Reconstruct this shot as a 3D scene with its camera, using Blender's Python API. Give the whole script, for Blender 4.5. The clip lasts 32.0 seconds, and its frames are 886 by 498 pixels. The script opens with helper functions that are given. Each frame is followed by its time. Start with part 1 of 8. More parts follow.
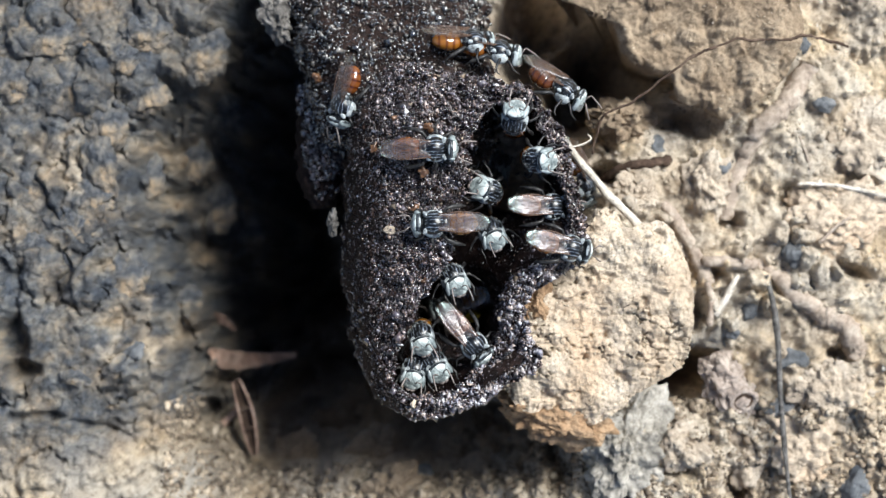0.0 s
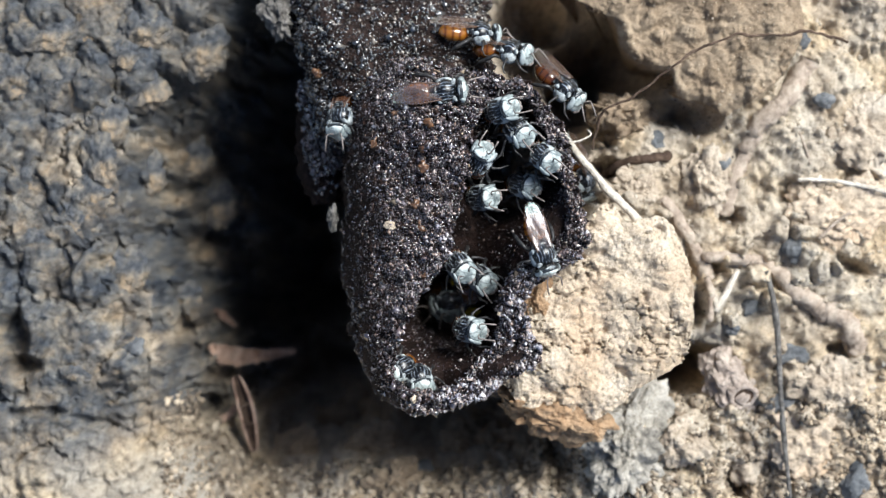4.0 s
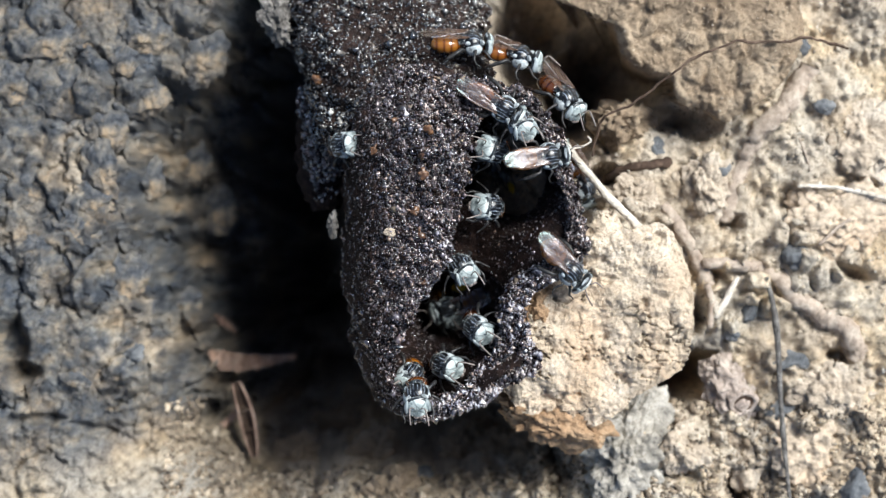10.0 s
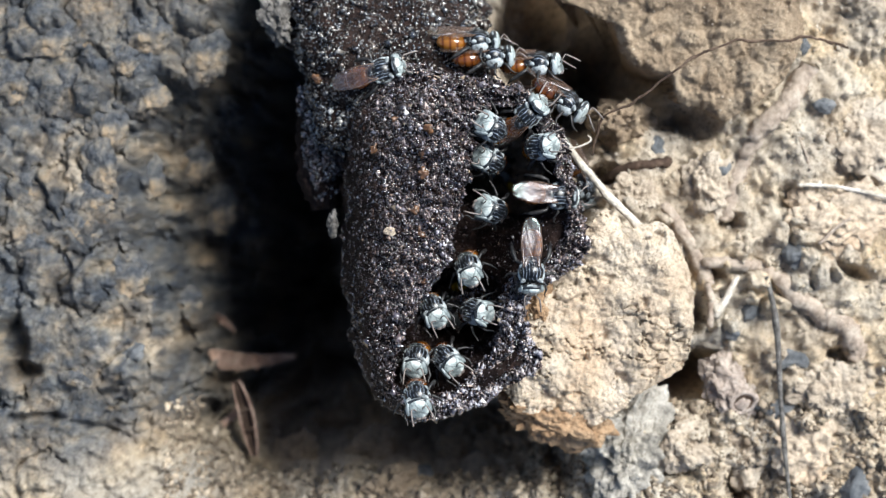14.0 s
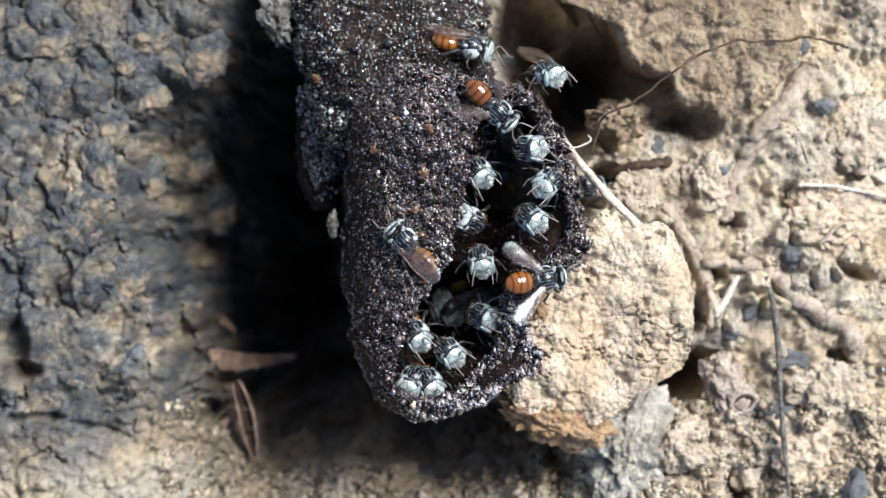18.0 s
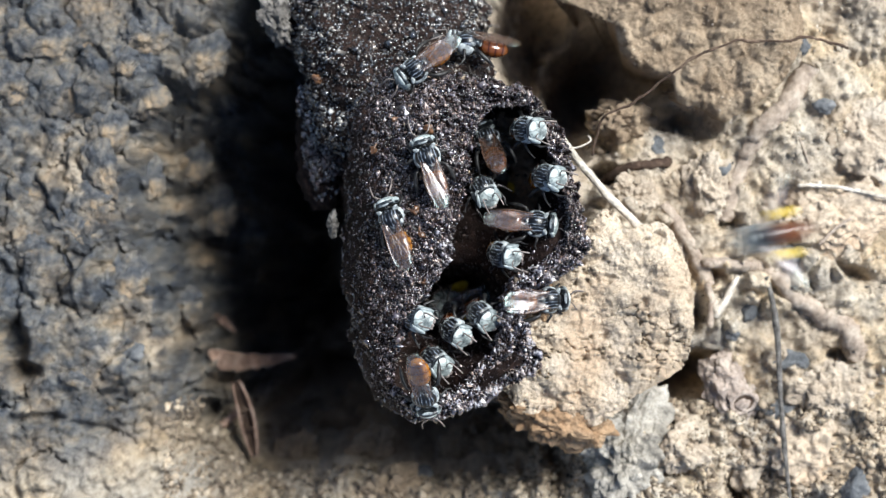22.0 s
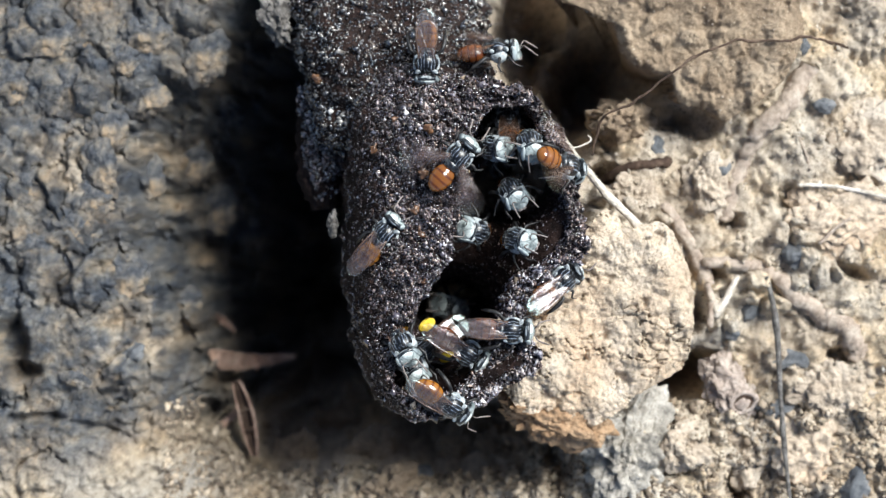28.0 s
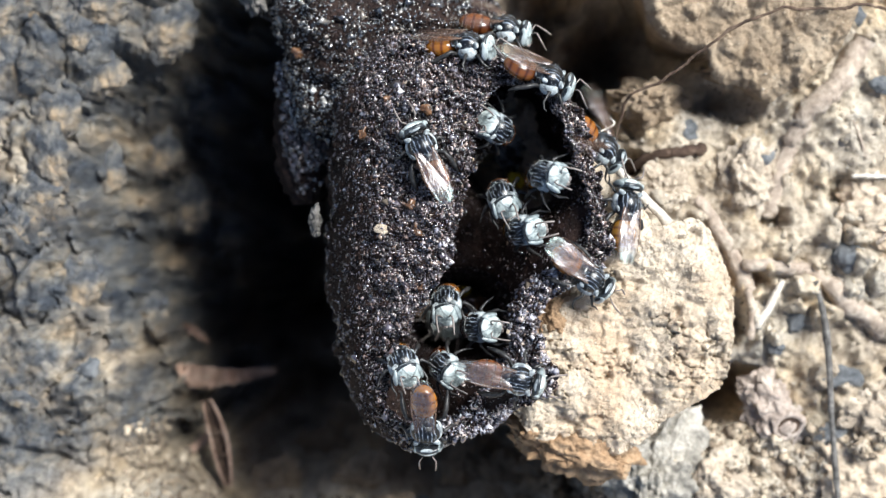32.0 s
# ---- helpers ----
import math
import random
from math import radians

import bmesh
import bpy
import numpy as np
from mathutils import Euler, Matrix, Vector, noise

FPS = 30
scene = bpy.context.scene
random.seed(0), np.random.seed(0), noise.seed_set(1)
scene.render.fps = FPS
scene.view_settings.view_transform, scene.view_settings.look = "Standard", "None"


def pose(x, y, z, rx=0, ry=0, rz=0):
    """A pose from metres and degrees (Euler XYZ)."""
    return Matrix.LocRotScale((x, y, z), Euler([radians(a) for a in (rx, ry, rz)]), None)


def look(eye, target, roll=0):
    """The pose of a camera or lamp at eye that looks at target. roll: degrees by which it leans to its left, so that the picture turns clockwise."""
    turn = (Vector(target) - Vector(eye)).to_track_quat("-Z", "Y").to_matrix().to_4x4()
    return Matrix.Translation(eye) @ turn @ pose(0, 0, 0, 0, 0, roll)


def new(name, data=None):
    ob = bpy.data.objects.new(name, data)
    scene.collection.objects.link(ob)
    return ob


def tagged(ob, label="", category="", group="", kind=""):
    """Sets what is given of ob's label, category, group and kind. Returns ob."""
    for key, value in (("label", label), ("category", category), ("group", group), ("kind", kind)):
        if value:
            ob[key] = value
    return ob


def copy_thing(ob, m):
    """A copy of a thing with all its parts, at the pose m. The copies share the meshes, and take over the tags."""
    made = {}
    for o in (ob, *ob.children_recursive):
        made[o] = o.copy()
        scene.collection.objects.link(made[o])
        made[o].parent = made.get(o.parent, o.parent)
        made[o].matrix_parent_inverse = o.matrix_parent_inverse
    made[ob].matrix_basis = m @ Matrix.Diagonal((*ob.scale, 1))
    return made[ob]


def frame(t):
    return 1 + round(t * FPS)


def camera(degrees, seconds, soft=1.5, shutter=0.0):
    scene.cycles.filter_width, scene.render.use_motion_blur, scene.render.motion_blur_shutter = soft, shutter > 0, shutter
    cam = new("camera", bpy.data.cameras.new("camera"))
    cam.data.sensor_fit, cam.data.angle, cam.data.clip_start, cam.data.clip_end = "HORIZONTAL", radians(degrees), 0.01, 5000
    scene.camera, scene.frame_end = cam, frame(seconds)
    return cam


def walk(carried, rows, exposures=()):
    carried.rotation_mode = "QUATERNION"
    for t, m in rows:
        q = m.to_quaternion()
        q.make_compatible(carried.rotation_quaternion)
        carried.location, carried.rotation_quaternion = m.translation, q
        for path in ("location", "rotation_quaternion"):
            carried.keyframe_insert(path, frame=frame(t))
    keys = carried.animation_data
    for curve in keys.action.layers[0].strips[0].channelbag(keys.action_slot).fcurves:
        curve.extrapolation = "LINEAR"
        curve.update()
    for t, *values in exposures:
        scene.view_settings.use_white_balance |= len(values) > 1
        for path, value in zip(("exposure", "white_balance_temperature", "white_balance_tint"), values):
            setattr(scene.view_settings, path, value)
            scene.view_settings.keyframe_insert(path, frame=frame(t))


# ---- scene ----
# A resin entrance tube of a stingless bees' nest in an earth bank, all sizes in millimetres until MM turns them to metres.
MM = 0.001


def mm_pose(x, y, z, rx=0, ry=0, rz=0):
    return pose(x * MM, y * MM, z * MM, rx, ry, rz)


# ---- camera ----
cam = camera(24, 32.0, soft=1.3, shutter=0.5)
EYE = 188.2
walk(cam, [
    (0, mm_pose(0, -0.10, EYE)), (1, mm_pose(0, -0.25, EYE)), (1.5, mm_pose(0, -0.52, EYE)), (3.5, mm_pose(0, -0.50, EYE)),
    (6.0, mm_pose(0, -0.48, EYE)), (6.4, mm_pose(0, 0.08, EYE)), (10, mm_pose(0, 0.08, EYE)), (12, mm_pose(0, 0.0, EYE)),
    (20, mm_pose(0, 0.0, EYE)), (25.4, mm_pose(0, 0.08, EYE)), (27.5, mm_pose(0, 0.0, EYE)), (29.15, mm_pose(0, 0.0, EYE)),
    (29.5, mm_pose(0, 0.02, 176.5)), (30, mm_pose(0, 0.05, 171.6)), (30.5, mm_pose(0, 0.05, 170.0)), (31, mm_pose(0, 0.05, 168.2)),
    (31.5, mm_pose(0, 0.05, 165.5)), (32, mm_pose(0, 0.05, 163.6))],
     exposures=[(0, 1.0), (29.5, 1.0), (31.2, 1.1), (31.7, 1.12), (32, 1.22)])

# ---- light: soft daylight from the upper right over a shaded bank ----
world = bpy.data.worlds.new("world")
scene.world = world
world.use_nodes = True
wn = world.node_tree
sky = wn.nodes.new("ShaderNodeTexSky")
sky.sky_type, sky.sun_disc = "NISHITA", False
SUN_ELEVATION, SUN_AZIMUTH = 51, 50
sky.sun_elevation, sky.sun_rotation = radians(SUN_ELEVATION), radians(SUN_AZIMUTH)
wn.links.new(sky.outputs[0], wn.nodes["Background"].inputs[0])
wn.nodes["Background"].inputs[1].default_value = 0.075
sun = new("sun", bpy.data.lights.new("sun", "SUN"))
sun.data.energy, sun.data.angle, sun.data.color = 4.0, radians(30), (0.966, 0.988, 0.966)
a, e = radians(SUN_AZIMUTH), radians(SUN_ELEVATION)
sun.matrix_world = look((math.sin(a) * math.cos(e), math.cos(a) * math.cos(e), math.sin(e)), (0, 0, 0))


# ---- numeric noise, used for relief ----
def hash01(i, j, seed):
    n = (i.astype(np.int64) * 374761393 + j.astype(np.int64) * 668265263 + seed * 974711) & 0x7FFFFFFF
    n = ((n ^ (n >> 13)) * 1274126177) & 0x7FFFFFFF
    return ((n ^ (n >> 16)) & 0xFFFF) / 65535.0


def vnoise(x, y, seed=0):
    i, j = np.floor(x), np.floor(y)
    fx, fy = x - i, y - j
    fx, fy = fx * fx * (3 - 2 * fx), fy * fy * (3 - 2 * fy)
    a, b = hash01(i, j, seed), hash01(i + 1, j, seed)
    c, d = hash01(i, j + 1, seed), hash01(i + 1, j + 1, seed)
    return (a + (b - a) * fx) * (1 - fy) + (c + (d - c) * fx) * fy


def fbm(x, y, octaves=4, seed=0, gain=0.5):
    total, amp, norm = 0, 1.0, 0
    for k in range(octaves):
        ca, sa = math.cos(0.65 * k), math.sin(0.65 * k)
        total = total + amp * vnoise((ca * x - sa * y) * 1.9 ** k + 7 * k, (sa * x + ca * y) * 1.9 ** k - 3 * k, seed + k)
        norm += amp
        amp *= gain
    return total / norm - 0.5


def cells(x, y, seed=0):
    """Distances to the nearest and second nearest cell point, and the nearest cell's own number."""
    i, j = np.floor(x), np.floor(y)
    f1, f2, own = np.full_like(x, 9.0), np.full_like(x, 9.0), np.zeros_like(x)
    for di in (-1, 0, 1):
        for dj in (-1, 0, 1):
            a, b = i + di, j + dj
            d = np.hypot(a + hash01(a, b, seed) - x, b + hash01(a, b, seed + 5) - y)
            near = d < f1
            f2 = np.where(near, f1, np.minimum(f2, d))
            own = np.where(near, hash01(a, b, seed + 9), own)
            f1 = np.where(near, d, f1)
    return f1, f2, own


def smooth(a, b, v):
    t = np.clip((v - a) / (b - a), 0, 1)
    return t * t * (3 - 2 * t)


# ---- mesh helpers ----
def part(name, data, material, parent=None, label="", smooth_faces=True):
    """Links a bmesh or mesh as one object, under a thing if given."""
    if isinstance(data, bmesh.types.BMesh):
        me = bpy.data.meshes.new(name)
        data.to_mesh(me)
        data.free()
    else:
        me = data
    if material and not me.materials:
        me.materials.append(material)
    if smooth_faces:
        me.polygons.foreach_set("use_smooth", [True] * len(me.polygons))
    ob = new(name, me)
    ob.parent = parent
    if label:
        tagged(ob, label)
    return ob


def mesh_from(name, verts, faces):
    me = bpy.data.meshes.new(name)
    me.from_pydata([tuple(v) for v in verts], [], [tuple(f) for f in faces])
    me.update()
    return me


def grid_faces(nu, nv, closed=False):
    f = []
    for i in range(nu - 1):
        for j in range(nv if closed else nv - 1):
            k = (j + 1) % nv
            f.append((i * nv + j, i * nv + k, (i + 1) * nv + k, (i + 1) * nv + j))
    return f


def tube_mesh(points, radii, sides=7, wobble=0.0, seed=1):
    """Verts and faces of a closed tapered tube along points (mm)."""
    rnd = random.Random(seed)
    pts = [Vector(p) for p in points]
    verts, faces = [], []
    for i, p in enumerate(pts):
        d = (pts[min(i + 1, len(pts) - 1)] - pts[max(i - 1, 0)]).normalized()
        side = d.cross(Vector((0.13, 0.2, 1))).normalized()
        up = side.cross(d)
        for k in range(sides):
            a = 2 * math.pi * k / sides
            r = radii[i] * (1 + wobble * (rnd.random() - 0.5))
            verts.append((p + side * math.cos(a) * r + up * math.sin(a) * r) * MM)
    n = len(pts)
    for i in range(n - 1):
        for k in range(sides):
            q = (k + 1) % sides
            faces.append((i * sides + k, i * sides + q, (i + 1) * sides + q, (i + 1) * sides + k))
    faces.append(tuple(reversed(range(sides))))
    faces.append(tuple(range((n - 1) * sides, n * sides)))
    return verts, faces


def curve_points(points, steps):
    """A smooth line through points (Catmull-Rom)."""
    p = [Vector(q) for q in points]
    out = []
    for i in range(len(p) - 1):
        a, b, c, d = p[max(i - 1, 0)], p[i], p[i + 1], p[min(i + 2, len(p) - 1)]
        for s in range(steps):
            t = s / steps
            out.append(0.5 * (2 * b + (c - a) * t + (2 * a - 5 * b + 4 * c - d) * t * t + (3 * b - a - 3 * c + d) * t ** 3))
    return out + [p[-1]]


def closed_curve(points, steps):
    p = [Vector(q) for q in points]
    n, out = len(p), []
    for i in range(n):
        a, b, c, d = p[i - 1], p[i], p[(i + 1) % n], p[(i + 2) % n]
        for s in range(steps):
            t = s / steps
            out.append(0.5 * (2 * b + (c - a) * t + (2 * a - 5 * b + 4 * c - d) * t * t + (3 * b - a - 3 * c + d) * t ** 3))
    return out


# ---- materials ----
def material(name, rough=0.8, spec=0.3):
    m = bpy.data.materials.new(name)
    m.use_nodes = True
    b = m.node_tree.nodes["Principled BSDF"]
    b.inputs["Roughness"].default_value = rough
    b.inputs["Specular IOR Level"].default_value = spec
    return m, m.node_tree, b


def node(nt, kind, **values):
    n = nt.nodes.new(kind)
    for k, v in values.items():
        n.inputs[k].default_value = v
    return n


def ramp(nt, source, stops):
    r = nt.nodes.new("ShaderNodeValToRGB")
    el = r.color_ramp.elements
    while len(el) < len(stops):
        el.new(0.5)
    for s, (pos, col) in zip(el, stops):
        s.position, s.color = pos, (*col, 1)
    nt.links.new(source, r.inputs[0])
    return r.outputs[0]


def mix(nt, fac, a, b, blend="MIX"):
    m = nt.nodes.new("ShaderNodeMix")
    m.data_type, m.blend_type = "RGBA", blend
    if isinstance(fac, (int, float)):
        m.inputs[0].default_value = fac
    else:
        nt.links.new(fac, m.inputs[0])
    for socket, v in ((m.inputs[6], a), (m.inputs[7], b)):
        if isinstance(v, tuple):
            socket.default_value = (*v, 1)
        else:
            nt.links.new(v, socket)
    return m.outputs[2]


def noise_tex(nt, scale_mm, detail=6, rough=0.6, coords="Object", squash=1.0, along=1.0):
    tc = nt.nodes.new("ShaderNodeTexCoord")
    n = node(nt, "ShaderNodeTexNoise", Scale=1000.0 / scale_mm, Detail=detail, Roughness=rough)
    flat = nt.nodes.new("ShaderNodeMapping")
    flat.inputs["Scale"].default_value = (along, 1, squash)
    nt.links.new(tc.outputs[coords], flat.inputs[0])
    nt.links.new(flat.outputs[0], n.inputs["Vector"])
    return n.outputs["Fac"]


def bump(nt, bsdf, height, strength, distance_mm):
    b = node(nt, "ShaderNodeBump", Strength=strength, Distance=distance_mm * MM)
    nt.links.new(height, b.inputs["Height"])
    nt.links.new(b.outputs[0], bsdf.inputs["Normal"])


def soil_material(name, dark, mid, light, rough=0.9, scale=6.0, spec=0.25, grit=0.7, rust=None):
    m, nt, b = material(name, rough, spec)
    c1 = ramp(nt, noise_tex(nt, scale, 8, 0.65), [(0.3, dark), (0.5, mid), (0.72, light)])
    if rust:
        c1 = mix(nt, ramp(nt, noise_tex(nt, 7.0, 6, 0.6), [(0.42, (0, 0, 0)), (0.62, (0.75, 0.75, 0.75))]), c1, rust)
    fine = noise_tex(nt, 0.5, 5, 0.7)
    speck = ramp(nt, fine, [(0.32, (0.55, 0.55, 0.55)), (0.5, (1, 1, 1)), (0.75, (1.25, 1.25, 1.25))])
    nt.links.new(mix(nt, grit, c1, speck, "MULTIPLY"), b.inputs["Base Color"])
    bump(nt, b, fine, 0.9, 0.4)
    return m


m_clay = soil_material("pale_clay", (0.40, 0.312, 0.232), (0.53, 0.437, 0.336), (0.615, 0.532, 0.44), scale=4, grit=0.6, rust=(0.5, 0.355, 0.235))
m_clod = soil_material("brown_earth", (0.29, 0.225, 0.165), (0.46, 0.38, 0.295), (0.59, 0.515, 0.425), scale=4)
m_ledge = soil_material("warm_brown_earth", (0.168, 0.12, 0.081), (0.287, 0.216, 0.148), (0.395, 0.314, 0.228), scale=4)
# orange-brown earth, with warm bounced light put into its colour
m_orange_bounce = soil_material("orange_earth_with_bounce", (0.2, 0.118, 0.064), (0.35, 0.225, 0.132), (0.46, 0.325, 0.208), scale=3)
m_ash = soil_material("grey_earth", (0.15, 0.138, 0.12), (0.36, 0.33, 0.285), (0.58, 0.54, 0.48), scale=2.0)
m_dark_stone = soil_material("dark_stone", (0.045, 0.049, 0.056), (0.125, 0.132, 0.14), (0.24, 0.235, 0.23), rough=0.5, scale=3, spec=0.5)
m_root = soil_material("root_bark", (0.25, 0.19, 0.148), (0.41, 0.33, 0.265), (0.55, 0.47, 0.385), rough=0.8, scale=1.2)
m_dark_root = soil_material("dark_bark", (0.03, 0.018, 0.012), (0.08, 0.05, 0.035), (0.2, 0.14, 0.1), rough=0.7, scale=1.5)
m_stalk = soil_material("grey_stalk", (0.05, 0.046, 0.042), (0.13, 0.12, 0.11), (0.27, 0.25, 0.23), rough=0.7, scale=1.0)
m_straw = soil_material("dry_straw", (0.42, 0.36, 0.29), (0.62, 0.56, 0.48), (0.76, 0.71, 0.64), rough=0.6, scale=1.5)
m_husk = soil_material("seed_husk", (0.23, 0.18, 0.15), (0.4, 0.325, 0.275), (0.55, 0.475, 0.41), rough=0.7, scale=1.8)
m_leaf = soil_material("dry_leaf", (0.25, 0.155, 0.11), (0.44, 0.29, 0.215), (0.6, 0.45, 0.35), rough=0.65, scale=1.5)

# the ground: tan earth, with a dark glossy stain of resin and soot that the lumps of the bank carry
m_ground, nt, b = material("earth_bank", 0.85, 0.3)
big, fine, spot = noise_tex(nt, 9, 8, 0.65, squash=0.1), noise_tex(nt, 0.6, 6, 0.7, squash=0.25), noise_tex(nt, 2.6, 6, 0.7, squash=0.1)
tan = ramp(nt, big, [(0.3, (0.3, 0.238, 0.176)), (0.46, (0.42, 0.346, 0.264)), (0.6, (0.51, 0.437, 0.342)), (0.75, (0.59, 0.53, 0.45))])
grey = ramp(nt, spot, [(0.34, (0.031, 0.035, 0.042)), (0.44, (0.08, 0.082, 0.086)), (0.55, (0.162, 0.149, 0.131)), (0.66, (0.29, 0.242, 0.185))])
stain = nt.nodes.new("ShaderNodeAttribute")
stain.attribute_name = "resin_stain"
patch = ramp(nt, noise_tex(nt, 3.5, 7, 0.7, squash=0.1), [(0.56, (0, 0, 0)), (0.66, (0.8, 0.8, 0.8))])
tan = mix(nt, patch, tan, ramp(nt, spot, [(0.35, (0.09, 0.09, 0.09)), (0.5, (0.25, 0.235, 0.21)), (0.65, (0.5, 0.46, 0.4))]))
hue = ramp(nt, noise_tex(nt, 5.0, 6, 0.65, squash=0.1), [(0.4, (0.88, 0.97, 1.1)), (0.5, (1, 1, 1)), (0.62, (1.18, 1.05, 0.92))])
ochre = ramp(nt, noise_tex(nt, 1.5, 6, 0.7, squash=0.1), [(0.55, (0, 0, 0)), (0.68, (0.35, 0.35, 0.35))])
grey = mix(nt, ochre, grey, (0.3, 0.225, 0.13))
grey = mix(nt, 1.0, grey, hue, "MULTIPLY")
warm = ramp(nt, noise_tex(nt, 7.0, 5, 0.6, squash=0.1), [(0.38, (1.0, 1.04, 1.1)), (0.5, (1.08, 1.08, 1.08)), (0.62, (1.22, 1.12, 0.96))])
tan = mix(nt, 1.0, tan, warm, "MULTIPLY")
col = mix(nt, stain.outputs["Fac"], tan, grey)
speck = ramp(nt, fine, [(0.3, (0.4, 0.37, 0.35)), (0.5, (1, 1, 1)), (0.72, (1.4, 1.4, 1.4))])
nt.links.new(mix(nt, 0.85, col, speck, "MULTIPLY"), b.inputs["Base Color"])
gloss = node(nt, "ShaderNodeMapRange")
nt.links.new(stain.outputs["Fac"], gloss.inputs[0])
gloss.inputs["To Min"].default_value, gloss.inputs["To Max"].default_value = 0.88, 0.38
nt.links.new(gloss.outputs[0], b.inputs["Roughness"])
bump(nt, b, fine, 1.0, 0.6)

m_crumb, nt, b = material("soil_crumb", 0.85, 0.25)
geo = nt.nodes.new("ShaderNodeNewGeometry")
c = ramp(nt, geo.outputs["Random Per Island"], [(0.0, (0.08, 0.064, 0.05)), (0.5, (0.24, 0.185, 0.132)), (0.9, (0.46, 0.38, 0.285))])
nt.links.new(c, b.inputs["Base Color"])
bump(nt, b, noise_tex(nt, 0.3, 4, 0.7), 0.6, 0.1)

# nest resin: near-black glossy batumen with embedded grit
m_resin, nt, b = material("nest_resin", 0.6, 0.1)
c = ramp(nt, noise_tex(nt, 1.2, 6, 0.7), [(0.35, (0.006, 0.004, 0.0035)), (0.55, (0.022, 0.013, 0.011)), (0.75, (0.06, 0.034, 0.026))])
nt.links.new(c, b.inputs["Base Color"])
bump(nt, b, noise_tex(nt, 0.35, 4, 0.7), 1.0, 0.25)

m_grain, nt, b = material("resin_grain", 0.2, 0.85)
geo = nt.nodes.new("ShaderNodeNewGeometry")
c = ramp(nt, geo.outputs["Random Per Island"], [(0.0, (0.006, 0.005, 0.006)), (0.36, (0.017, 0.012, 0.013)), (0.6, (0.045, 0.03, 0.032)), (0.76, (0.11, 0.105, 0.125)), (0.88, (0.15, 0.115, 0.105)), (0.96, (0.26, 0.19, 0.14)), (0.985, (0.5, 0.45, 0.42))])
tint = ramp(nt, noise_tex(nt, 2.2, 5, 0.65), [(0.38, (0.6, 0.56, 0.66)), (0.5, (1.0, 0.92, 0.95)), (0.64, (1.32, 1.22, 1.2))])
nt.links.new(mix(nt, 1.0, c, tint, "MULTIPLY"), b.inputs["Base Color"])
jumble = node(nt, "ShaderNodeMath")
jumble.operation = "MULTIPLY"
jumble.inputs[1].default_value = 37.7
nt.links.new(geo.outputs["Random Per Island"], jumble.inputs[0])
part_of = node(nt, "ShaderNodeMath")
part_of.operation = "FRACT"
nt.links.new(jumble.outputs[0], part_of.inputs[0])
patchy = node(nt, "ShaderNodeMath")
patchy.operation = "ADD"
nt.links.new(part_of.outputs[0], patchy.inputs[0])
nt.links.new(ramp(nt, noise_tex(nt, 1.8, 5, 0.65), [(0.42, (0, 0, 0)), (0.6, (0.9, 0.9, 0.9))]), patchy.inputs[1])
matt = nt.nodes.new("ShaderNodeMapRange")
nt.links.new(patchy.outputs[0], matt.inputs[0])
for key, value in (("From Min", 0.4), ("From Max", 1.6), ("To Min", 0.14), ("To Max", 0.5)):
    matt.inputs[key].default_value = value
nt.links.new(matt.outputs[0], b.inputs["Roughness"])
shine = nt.nodes.new("ShaderNodeMapRange")
nt.links.new(patchy.outputs[0], shine.inputs[0])
for key, value in (("From Min", 0.7), ("From Max", 1.7), ("To Min", 1.0), ("To Max", 0.25)):
    shine.inputs[key].default_value = value
nt.links.new(shine.outputs[0], b.inputs["Specular IOR Level"])
b.inputs["IOR"].default_value = 1.85
# whitish grains; the resin's sparkle is put into their pale colour
m_pale_glint, nt, b = material("pale_glint_grain", 0.22, 0.8)
geo = nt.nodes.new("ShaderNodeNewGeometry")
nt.links.new(ramp(nt, geo.outputs["Random Per Island"], [(0.0, (0.12, 0.115, 0.15)), (0.35, (0.26, 0.25, 0.29)), (0.6, (0.42, 0.42, 0.46)), (0.8, (0.36, 0.27, 0.22)), (0.95, (0.66, 0.64, 0.66))]), b.inputs["Base Color"])
m_dusty_grain, nt, b = material("dusty_grain", 0.24, 0.75)
b.inputs["IOR"].default_value = 1.85
geo = nt.nodes.new("ShaderNodeNewGeometry")
c = ramp(nt, geo.outputs["Random Per Island"], [(0.0, (0.014, 0.015, 0.018)), (0.35, (0.05, 0.051, 0.055)), (0.7, (0.12, 0.112, 0.104)), (0.92, (0.22, 0.185, 0.15)), (0.985, (0.38, 0.34, 0.3))])
# dust patches, the brightest tinted blue to paint in sky glints
dust_glint = ramp(nt, noise_tex(nt, 3.2, 5, 0.65), [(0.38, (0.26, 0.22, 0.21)), (0.5, (0.65, 0.62, 0.62)), (0.64, (1.35, 1.5, 1.65))])
nt.links.new(mix(nt, 1.0, c, dust_glint, "MULTIPLY"), b.inputs["Base Color"])


# bees
def stripes_of(nt, axis_name, period_mm, distortion=1.5):
    tc = nt.nodes.new("ShaderNodeTexCoord")
    w = node(nt, "ShaderNodeTexWave", Scale=2 * math.pi / (20 * period_mm * MM), Distortion=distortion, Detail=2.0)
    w.bands_direction = axis_name
    nt.links.new(tc.outputs["Object"], w.inputs["Vector"])
    return w.outputs["Fac"]


